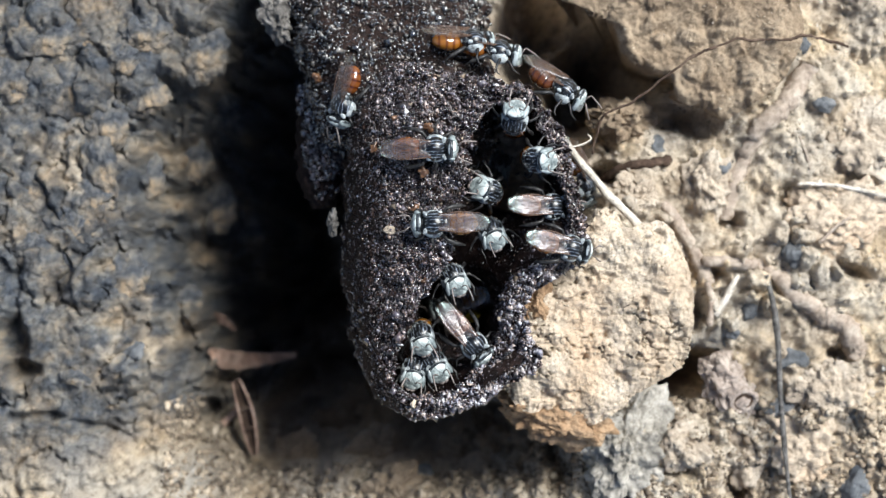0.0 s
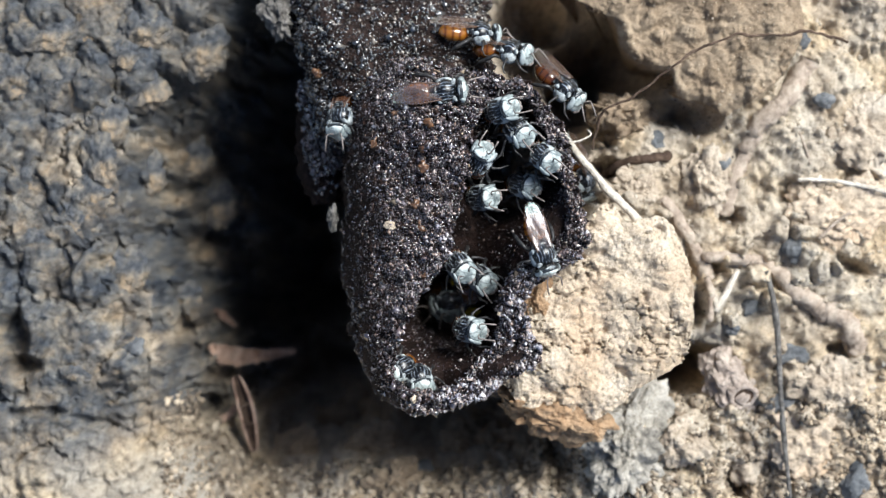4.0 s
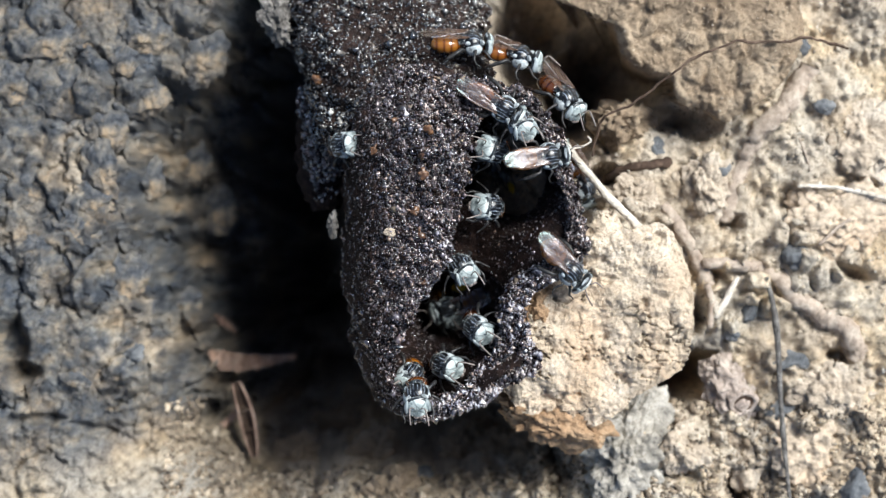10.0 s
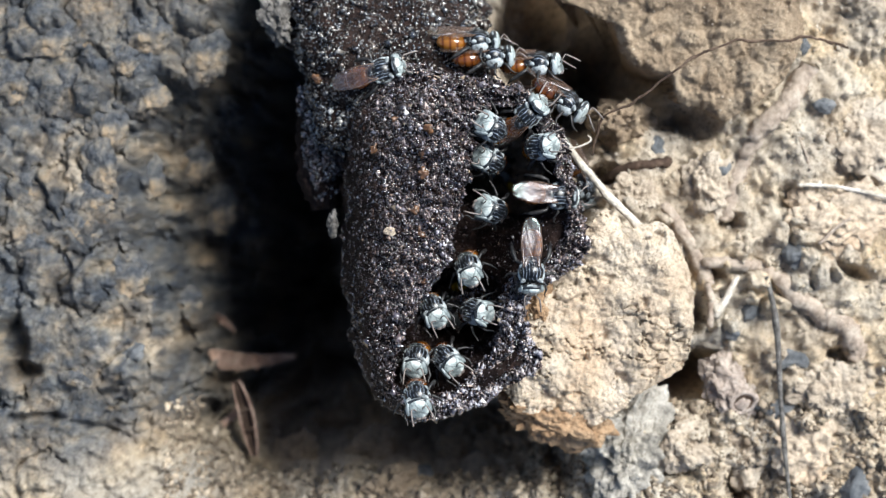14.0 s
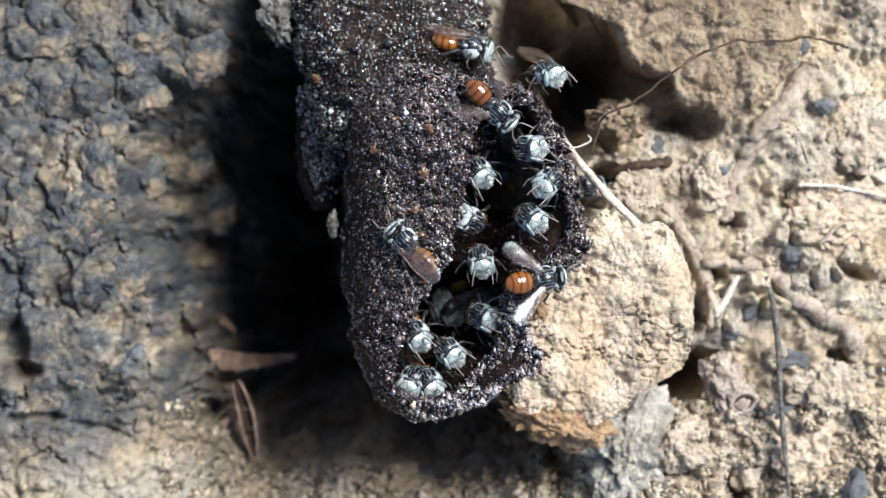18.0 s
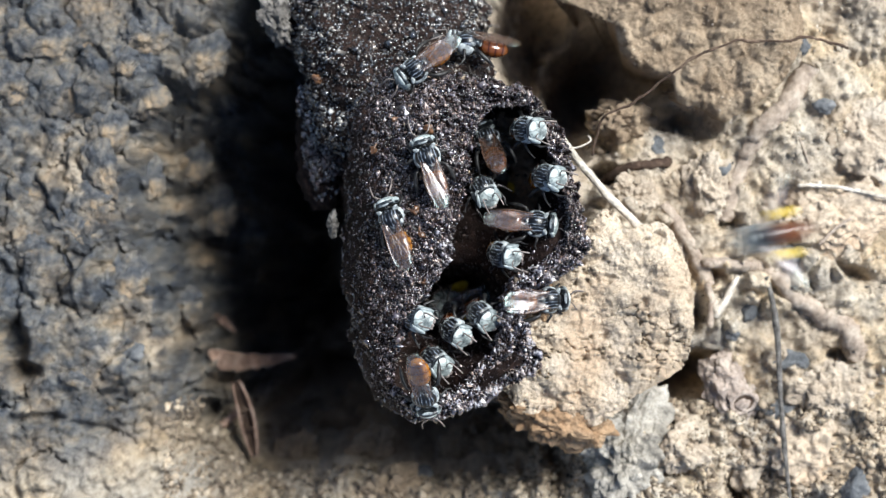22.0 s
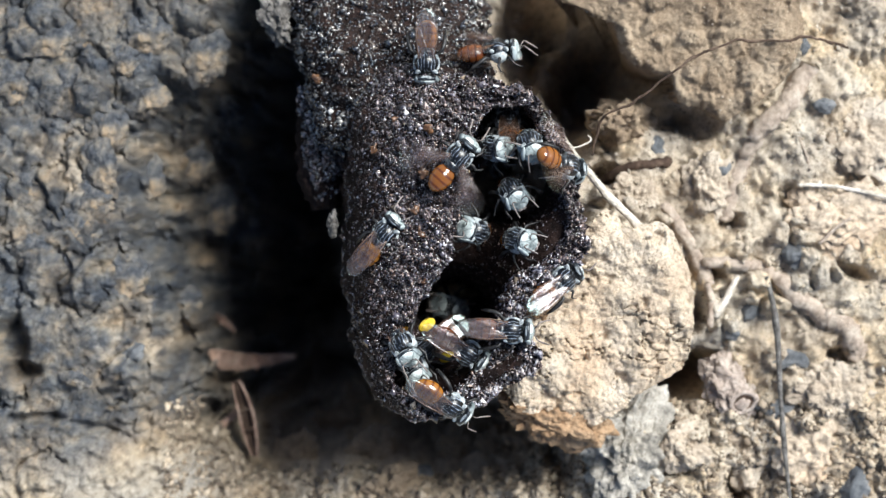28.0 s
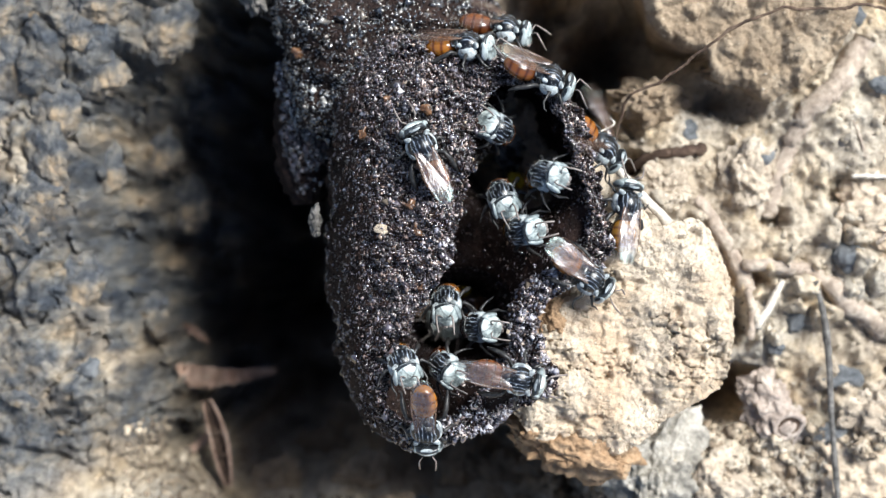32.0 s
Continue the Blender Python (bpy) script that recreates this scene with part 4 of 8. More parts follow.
stem = lobe("stem", [(-2.49, 6.14, 1.00), (-2.47, 10.12, 2.50), (-3.61, 14.61, 3.00), (-4.76, 19.28, 1.50), (-5.33, 24.67, -1.00), (-5.68, 30.27, -4.00)], (4.5, 7.2, 8.2, 8.8, 9.2, 9.5), 0.72, 3)
side_lobe = lobe("side_lobe", [(-10.05, 14.93, -1.00), (-10.46, 11.34, -1.00), (-10.90, 7.25, -1.50), (-10.62, 3.66, -2.00)], (2.2, 2.7, 2.4, 1.0), 1.1, 4, 0.5)


# grit pressed into the resin
m_amber, nt, b = material("amber_resin", 0.3, 0.5)
nt.links.new(ramp(nt, noise_tex(nt, 0.5, 4, 0.6), [(0.35, (0.03, 0.014, 0.008)), (0.65, (0.16, 0.08, 0.04))]), b.inputs["Base Color"])
for i, (c, rx, ry) in enumerate((((-1.27, 10.03, 14.50), 0.5, 0.35), ((-1.50, 8.13, 14.80), 0.65, 0.4), ((-1.69, 6.39, 15.00), 0.5, 0.45), ((-2.30, 3.24, 15.20), 0.4, 0.4), ((-3.99, 10.83, 13.00), 0.4, 0.3), ((-5.81, 8.53, 12.50), 0.35, 0.3),
                                 ((-1.83, 1.36, 15.20), 0.4, 0.25), ((-5.51, -0.66, 13.00), 0.35, 0.35), ((-1.50, -2.77, 15.00), 0.3, 0.25), ((-2.31, -13.36, 14.00), 0.45, 0.25), ((-11.06, 14.87, 6.00), 0.5, 0.35))):
    chip = rock("resin_chip", c, rx * 0.8, ry * 0.8, 0.15, m_amber, "", "", 310 + i, turn=50 * i, detail=3, rough=0.6, z=c[2])
    chip.parent = nest
front_chip = rock("crumb", (-4.44, 1.46, 14.00), 0.5, 0.4, 0.35, m_clod, "", "", 301, detail=3, z=14.2)
front_chip.parent = nest
funnel_front = front_chip


def grains(name, source, count, size, mat, seed, low_z=-99, east_of=None, chips=False, south_of=99, shade_thin=-2.0):
    rnd = np.random.RandomState(seed)
    me = source.data
    me.calc_loop_triangles()
    tri = np.empty(len(me.loop_triangles) * 3, int)
    me.loop_triangles.foreach_get("vertices", tri)
    co = np.empty(len(me.vertices) * 3)
    me.vertices.foreach_get("co", co)
    co = co.reshape(-1, 3)
    a, b, c = (co[k] for k in tri.reshape(-1, 3).T)
    nrm = np.cross(b - a, c - a)
    area = np.linalg.norm(nrm, axis=1) / 2
    nrm = nrm / (2 * area[:, None] + 1e-20)
    area = np.where((a[:, 2] > low_z * MM), area, 0)
    if east_of is not None:
        area = np.where((a[:, 0] > east_of * MM) & (np.abs(a[:, 0]) < 0.042) & (np.abs(a[:, 1]) < 0.024), area, 0)
    area = np.where(a[:, 1] < south_of * MM, area, 0)
    if shade_thin > 0:                           # less grit on walls turned from the light, shading them by density
        area = area * (0.04 + smooth(shade_thin - 0.25, shade_thin + 0.25, np.abs(nrm @ np.array((0.35, 0.1, 0.93)))))
    pick = rnd.choice(len(a), count, p=area / area.sum())
    u, v = rnd.rand(count, 1), rnd.rand(count, 1)
    flip = u + v > 1
    u, v = np.where(flip, 1 - u, u), np.where(flip, 1 - v, v)
    pos = a[pick] + u * (b - a)[pick] + v * (c - a)[pick]
    phi = (1 + 5 ** 0.5) / 2
    ico = np.array([(-1, phi, 0), (1, phi, 0), (-1, -phi, 0), (1, -phi, 0), (0, -1, phi), (0, 1, phi), (0, -1, -phi), (0, 1, -phi),
                    (phi, 0, -1), (phi, 0, 1), (-phi, 0, -1), (-phi, 0, 1)]) / 1.9
    icf = np.array([(0, 11, 5), (0, 5, 1), (0, 1, 7), (0, 7, 10), (0, 10, 11), (1, 5, 9), (5, 11, 4), (11, 10, 2), (10, 7, 6), (7, 1, 8),
                    (3, 9, 4), (3, 4, 2), (3, 2, 6), (3, 6, 8), (3, 8, 9), (4, 9, 5), (2, 4, 11), (6, 2, 10), (8, 6, 7), (9, 8, 1)])
    if chips:                                 # six-cornered splinters
        ico = np.array([(1, 0, 0), (-1, 0, 0), (0, 1, 0), (0, -1, 0), (0, 0, 1), (0, 0, -1)], float)
        icf = np.array([(0, 2, 4), (2, 1, 4), (1, 3, 4), (3, 0, 4), (2, 0, 5), (1, 2, 5), (3, 1, 5), (0, 3, 5)])
    nc = len(ico)
    r = size * MM * (0.4 + 1.2 * rnd.rand(count, 1) ** 2.5)
    shape = ico[None] * (0.25 + 1.3 * rnd.rand(count, nc, 1)) * (0.45 + 1.1 * rnd.rand(count, 1, 3))
    shape = shape + 0.3 * (rnd.rand(count, nc, 3) - 0.5)
    verts = (pos[:, None] + shape * r[:, None]).reshape(-1, 3)
    faces = (icf[None] + nc * np.arange(count)[:, None, None]).reshape(-1, 3)
    g = bpy.data.meshes.new(name)
    g.vertices.add(len(verts))
    g.vertices.foreach_set("co", verts.ravel())
    g.loops.add(faces.size)
    g.loops.foreach_set("vertex_index", faces.ravel())
    g.polygons.add(len(faces))
    g.polygons.foreach_set("loop_start", np.arange(0, faces.size, 3))
    g.update(calc_edges=True)
    return tagged(part(name, g, mat, source.parent, smooth_faces=False), kind="stuff")


grains("grit", funnel, 105000, 0.1, m_grain, 1, 4, chips=True, shade_thin=0.3)
grains("grit", funnel, 7000, 0.16, m_grain, 5, 4, chips=True, shade_thin=0.35)
grains("grit", funnel, 300, 0.28, m_grain, 8, 5, chips=True, shade_thin=0.4)
grains("crumb", funnel, 5000, 0.15, m_resin, 10, 0, chips=True)
# pale chips, densest on the lower right lip, painting in its glints
grains("pale_grit", funnel, 5200, 0.135, m_pale_glint, 11, 9, 0.0, chips=True, south_of=-1, shade_thin=0.45)
grains("pale_grit", funnel, 3000, 0.125, m_pale_glint, 12, 7, chips=True, shade_thin=0.45)
grains("grit", inner_floor, 11000, 0.1, m_grain, 2, chips=True)
grains("grit", stem, 17000, 0.14, m_dusty_grain, 3, 0, chips=True)
grains("grit", stem, 2200, 0.26, m_dusty_grain, 9, 0, chips=True)
grains("grit", side_lobe, 3000, 0.15, m_grain, 4, 0, shade_thin=0.5)
for count, size, seed in ((70, 0.2, 6), (14, 0.34, 7)):
    grains("crumb", funnel, count, size, m_crumb, seed, 8)

m_gravel, nt, b = material("loose_gravel", 0.8, 0.3)
geo = nt.nodes.new("ShaderNodeNewGeometry")
c = ramp(nt, geo.outputs["Random Per Island"], [(0.0, (0.06, 0.06, 0.06)), (0.06, (0.2, 0.165, 0.13)), (0.3, (0.33, 0.275, 0.205)), (0.8, (0.43, 0.365, 0.285)), (0.99, (0.52, 0.47, 0.4))])
nt.links.new(c, b.inputs["Base Color"])
bump(nt, b, noise_tex(nt, 0.3, 4, 0.7), 0.6, 0.1)
tagged(grains("gravel", ground, 4500, 0.16, m_gravel, 21, -5, 6), "fine loose crumbs of tan earth and grit", "gravel", kind="stuff")

tagged(grains("loose_crumbs", ground, 6500, 0.24, m_crumb, 23, -14, -26, south_of=-14), "fine loose brown crumbs of earth and resin", "crumbs", kind="stuff")

m_clay_crumb, nt, b = material("clay_crumb", 0.9, 0.2)
geo = nt.nodes.new("ShaderNodeNewGeometry")
c = ramp(nt, geo.outputs["Random Per Island"], [(0.0, (0.34, 0.265, 0.185)), (0.4, (0.45, 0.37, 0.27)), (0.8, (0.48, 0.405, 0.31)), (1.0, (0.52, 0.45, 0.36))])
nt.links.new(c, b.inputs["Base Color"])
for clod, count, size, seed in ((clay_clod, 22000, 0.055, 31), (earth_ledge, 1500, 0.06, 32)):
    crumbs = grains("grit", clod, count, size, m_clay_crumb, seed, 0)
    crumbs.parent = clod

# the lens is focused on the tube's front
cam.data.dof.use_dof, cam.data.dof.focus_object, cam.data.dof.aperture_fstop = True, funnel_front, 34


# ---- bees ----
def ellipsoid(bm, c, r, seg=18, rings_n=12, taper=0.0, turn=None):
    m = Matrix.Translation(Vector(c) * MM) @ (turn or Matrix.Identity(4)) @ Matrix.Diagonal((r[0] * MM, r[1] * MM, r[2] * MM, 1))
    made = bmesh.ops.create_uvsphere(bm, u_segments=seg, v_segments=rings_n, radius=1.0)["verts"]
    for v in made:
        if taper:
            k = 1 + taper * v.co.x
            v.co.y *= k
            v.co.z *= k
        v.co = m @ v.co
    return made


def limb_mesh(name, points, radii, mat, parent):
    v, f = tube_mesh(points, radii, 6, 0.1)
    return part(name, mesh_from(name, v, f), mat, parent)


def wing_mesh(name, length, width, parent, root, turn, fold):
    """A thin paddle-shaped wing with raised veins, hinged at its root and lying back over the body."""
    n, cols = 22, 7
    stations, spans = (0, 0.12, 0.3, 0.55, 0.75, 0.88, 0.95, 1.0), (0.26, 0.42, 0.64, 0.9, 1.0, 0.88, 0.62, 0.1)
    rows = []
    side = 1 if width > 0 else -1
    for i in range(n):
        t = i / (n - 1)
        w = abs(width) * float(np.interp(t, stations, spans))
        lead = 0.12 * math.sin(math.pi * t) + 0.1 * (1 - t) - 0.42 * abs(width) * max(0.0, (t - 0.8) / 0.2) ** 2.2
        for j in range(cols):
            s = j / (cols - 1)
            rows.append(Vector((-length * t, side * (lead - w * s), 0.07 * math.sin(math.pi * s) + 0.03 * math.sin(11 * t + 5 * s))) * MM)
    ob = part(name, mesh_from(name, rows, grid_faces(n, cols)), m_wing, parent)
    sol = ob.modifiers.new("thickness", "SOLIDIFY")
    sol.thickness = 0.012 * MM
    ob.matrix_basis = mm_pose(*root, fold, 0, turn)
    verts, faces = [], []
    for line, r in (([(0, 0.1, 0.03), (-length * 0.45, 0.2, 0.04), (-length * 0.8, 0.1, 0.04)], (0.055, 0.04, 0.025)),
                    ([(0, 0.05, 0.03), (-length * 0.4, -0.25 * abs(width), 0.09), (-length * 0.72, -0.45 * abs(width), 0.09)], (0.035, 0.028, 0.018)),
                    ([(-length * 0.4, -0.25 * abs(width), 0.09), (-length * 0.55, 0.1, 0.05)], (0.025, 0.02)),
                    ([(-length * 0.1, -0.05 * abs(width), 0.05), (-length * 0.4, -0.5 * abs(width), 0.09), (-length * 0.58, -0.72 * abs(width), 0.06)], (0.03, 0.022, 0.014)),
                    ([(-length * 0.52, -0.32 * abs(width), 0.09), (-length * 0.75, -0.2 * abs(width), 0.07), (-length * 0.92, -0.25 * abs(width), 0.05)], (0.022, 0.018, 0.012)),
                    ([(-length * 0.44, -0.55 * abs(width), 0.085), (-length * 0.5, -0.32 * abs(width), 0.09)], (0.02, 0.02))):
        v, f = tube_mesh([(x, side * y, z) for x, y, z in line], [q * 0.6 for q in r], 5)
        faces += [tuple(k + len(verts) for k in q) for q in f]
        verts += v
    part("vein", mesh_from("vein", verts, faces), m_vein, ob)
    return ob


def build_bee(name, label, pollen=False):
    """A stingless worker bee about 5.5 mm long, nose along +x, standing on z = 0."""
    bee = tagged(new(name), label, "bee", "bees at the nest entrance")
    bm = bmesh.new()
    ellipsoid(bm, (0, 0, 1.2), (1.02, 1.06, 0.95), 32, 20)
    thorax = part("thorax", bm, m_thorax, bee)
    for s in (-1, 1):
        bm = bmesh.new()
        ellipsoid(bm, (0.1, 0.74 * s, 0.92), (0.74, 0.42, 0.62), 20, 14)
        part("side_fur", bm, m_fur, thorax, "pale grey fur")
        bm = bmesh.new()
        ellipsoid(bm, (0.74, 0.66 * s, 1.5), (0.2, 0.36, 0.26), 14, 10, turn=pose(0, 0, 0, 0, 0, -32 * s))
        part("shoulder_lobe", bm, m_fur, thorax, "pale grey fur")
        bm = bmesh.new()
        ellipsoid(bm, (-0.42, 0.84 * s, 1.45), (0.26, 0.2, 0.2), 12, 8)
        part("wing_base", bm, m_fur, thorax)
    bm = bmesh.new()
    for v in ellipsoid(bm, (-0.74, 0, 1.5), (0.42, 0.74, 0.44), 22, 14):
        v.co.x -= 0.12 * MM * math.cos(v.co.y / MM * 1.6)
    part("scutellum", bm, m_black, thorax)
    bm = bmesh.new()
    ellipsoid(bm, (-1.12, 0, 1.32), (0.16, 0.6, 0.3), 18, 10)
    part("hind_fringe", bm, m_fur, thorax, "pale grey fur")
    limb_mesh("neck", [(0.7, 0, 1.15), (1.5, 0, 1.1)], (0.4, 0.3), m_limb, bee)
    tilt = pose(0, 0, 0, 0, -6, 0)
    bm = bmesh.new()
    for v in ellipsoid(bm, (1.46, 0, 1.1), (0.36, 1.12, 0.98), 32, 20, turn=tilt):
        v.co.x -= 0.16 * MM * (v.co.y / MM) ** 2                # hollowed towards the thorax
    head = part("head", bm, m_black, bee)
    bm = bmesh.new()
    for v in ellipsoid(bm, (1.6, 0, 1.08), (0.34, 0.92, 0.92), 28, 18, turn=tilt):
        v.co.x -= 0.1 * MM * (v.co.y / MM) ** 2
    part("face", bm, m_face, head, "pale grey furred face")
    bm = bmesh.new()
    ellipsoid(bm, (1.78, 0, 0.66), (0.24, 0.5, 0.36), 18, 12, turn=tilt)
    part("clypeus", bm, m_face, head)
    bm = bmesh.new()
    for s in (-1, 1):
        ellipsoid(bm, (1.86, 0.2 * s, 0.34), (0.16, 0.24, 0.16), 12, 8, turn=pose(0, 0, 0, 0, 0, 20 * s))
    part("mandible", bm, m_antenna, head)
    bm = bmesh.new()
    ellipsoid(bm, (1.3, 0, 1.9), (0.2, 0.52, 0.14), 16, 8, turn=tilt)
    part("crown_fur", bm, m_fur, head, "pale grey fur")
    for s in (-1, 1):
        bm = bmesh.new()
        ellipsoid(bm, (1.4, 0.88 * s, 1.14), (0.3, 0.22, 0.68), 18, 14, turn=tilt @ pose(0, 0, 0, 9 * s, 0, 0))
        part("eye", bm, m_eye, head)
        limb_mesh("antenna", [(1.82, 0.17 * s, 1.12), (2.05, 0.42 * s, 1.5), (2.2, 0.62 * s, 1.62), (2.36, 0.7 * s, 1.5), (2.85, 0.8 * s, 1.1), (3.3, 0.84 * s, 0.72)], (0.05, 0.05, 0.055, 0.07, 0.075, 0.06), m_antenna, head)
    bm = bmesh.new()
    for v in ellipsoid(bm, (-2.28, 0, 1.05), (1.32, 0.95, 0.78), 30, 22, taper=0.06):
        x = v.co.x / MM
        ridge = 1 + 0.012 * math.cos(2 * math.pi * (x + 2) / 0.62)
        v.co.y *= ridge
        v.co.z *= ridge
    ellipsoid(bm, (-1.1, 0, 1.1), (0.2, 0.34, 0.3))
    part("abdomen", bm, m_abdomen, bee)
    for s in (-1, 1):
        wing_mesh("forewing", 4.25, 1.5 * s, bee, (-0.3, 0.6 * s, 2.0 + 0.05 * s), -1.5 * s, 5 * s)
        wing_mesh("hindwing", 3.0, 1.05 * s, bee, (-0.5, 0.56 * s, 1.88 + 0.04 * s), -6 * s, 7 * s)
        limb_mesh("foreleg", [(0.6, 0.55 * s, 0.6), (1.0, 1.1 * s, 0.9), (1.45, 1.3 * s, 0.35), (1.8, 1.15 * s, 0.05), (2.1, 1.2 * s, 0.02)], (0.13, 0.13, 0.1, 0.06, 0.04), m_limb, bee)
        limb_mesh("midleg", [(0.0, 0.65 * s, 0.55), (0.2, 1.35 * s, 1.0), (0.05, 1.8 * s, 0.4), (0.25, 2.1 * s, 0.05), (0.5, 2.25 * s, 0.02)], (0.13, 0.14, 0.1, 0.06, 0.04), m_limb, bee)
        hind = limb_mesh("hindleg", [(-0.5, 0.6 * s, 0.6), (-1.0, 1.3 * s, 1.1), (-1.5, 1.5 * s, 0.8), (-2.1, 1.6 * s, 0.45), (-2.6, 1.65 * s, 0.03)], (0.14, 0.16, 0.2, 0.17, 0.05), m_limb, bee)
        if pollen:
            bm = bmesh.new()
            ellipsoid(bm, (-1.6, 1.6 * s, 0.95), (0.85, 0.5, 0.5), 16, 12)
            part("pollen_load", bm, m_pollen, hind, "bright yellow pollen load")
    rnd = random.Random(4)
    verts, faces = [], []
    for c, r, count in (((0, 0, 1.2), (1.02, 1.06, 0.95), 150), ((1.5, 0, 1.05), (0.42, 1.0, 0.92), 110), ((-0.86, 0, 1.3), (0.42, 0.74, 0.5), 80)):
        for _ in range(count):
            n = Vector((rnd.gauss(0, 1), rnd.gauss(0, 1), abs(rnd.gauss(0, 1)))).normalized()
            p = Vector((c[0] + n.x * r[0], c[1] + n.y * r[1], c[2] + n.z * r[2]))
            side = n.cross(Vector((rnd.random(), rnd.random(), 0.3))).normalized() * 0.012
            tip = p + (n + Vector((-0.5, 0, 0))) * rnd.uniform(0.1, 0.2)
            k = len(verts)
            verts += [(p - side) * MM, (p + side) * MM, tip * MM]
            faces.append((k, k + 1, k + 2))
    tagged(part("fur", mesh_from("fur", verts, faces), m_fur, bee), kind="stuff")
    return bee


# each bee walks its own rows of seconds, place (mm), heading, pitch and roll
def crawl(x, y, z, heading, pitch=0, roll=0):
    if pitch > 20:                            # rearing up in the mouth
        up = min(1, (pitch - 20) / 20)
        pitch += 11 * up
        z += 2.6 * up * min(1, max(0, (x - 4.5) / 3, (y - 8) / 2)) * (z > 8)      # higher up on the steep walls
    turn = pose(0, 0, 0, 0, 0, heading) @ pose(0, 0, 0, 0, -pitch, 0) @ pose(0, 0, 0, roll, 0, 0)
    return Matrix.Translation(Vector((x, y, z)) * MM) @ turn @ mm_pose(0, 0, -1.2)


guard_bee = build_bee("stingless_bee", "small black stingless bee with grey-furred head and amber abdomen")
pollen_bee = build_bee("stingless_bee", "small black stingless bee carrying yellow pollen loads", True)
guards = [guard_bee] + [copy_thing(guard_bee, Matrix.Identity(4)) for _ in range(23)]
foragers = [pollen_bee] + [copy_thing(pollen_bee, Matrix.Identity(4)) for _ in range(3)]


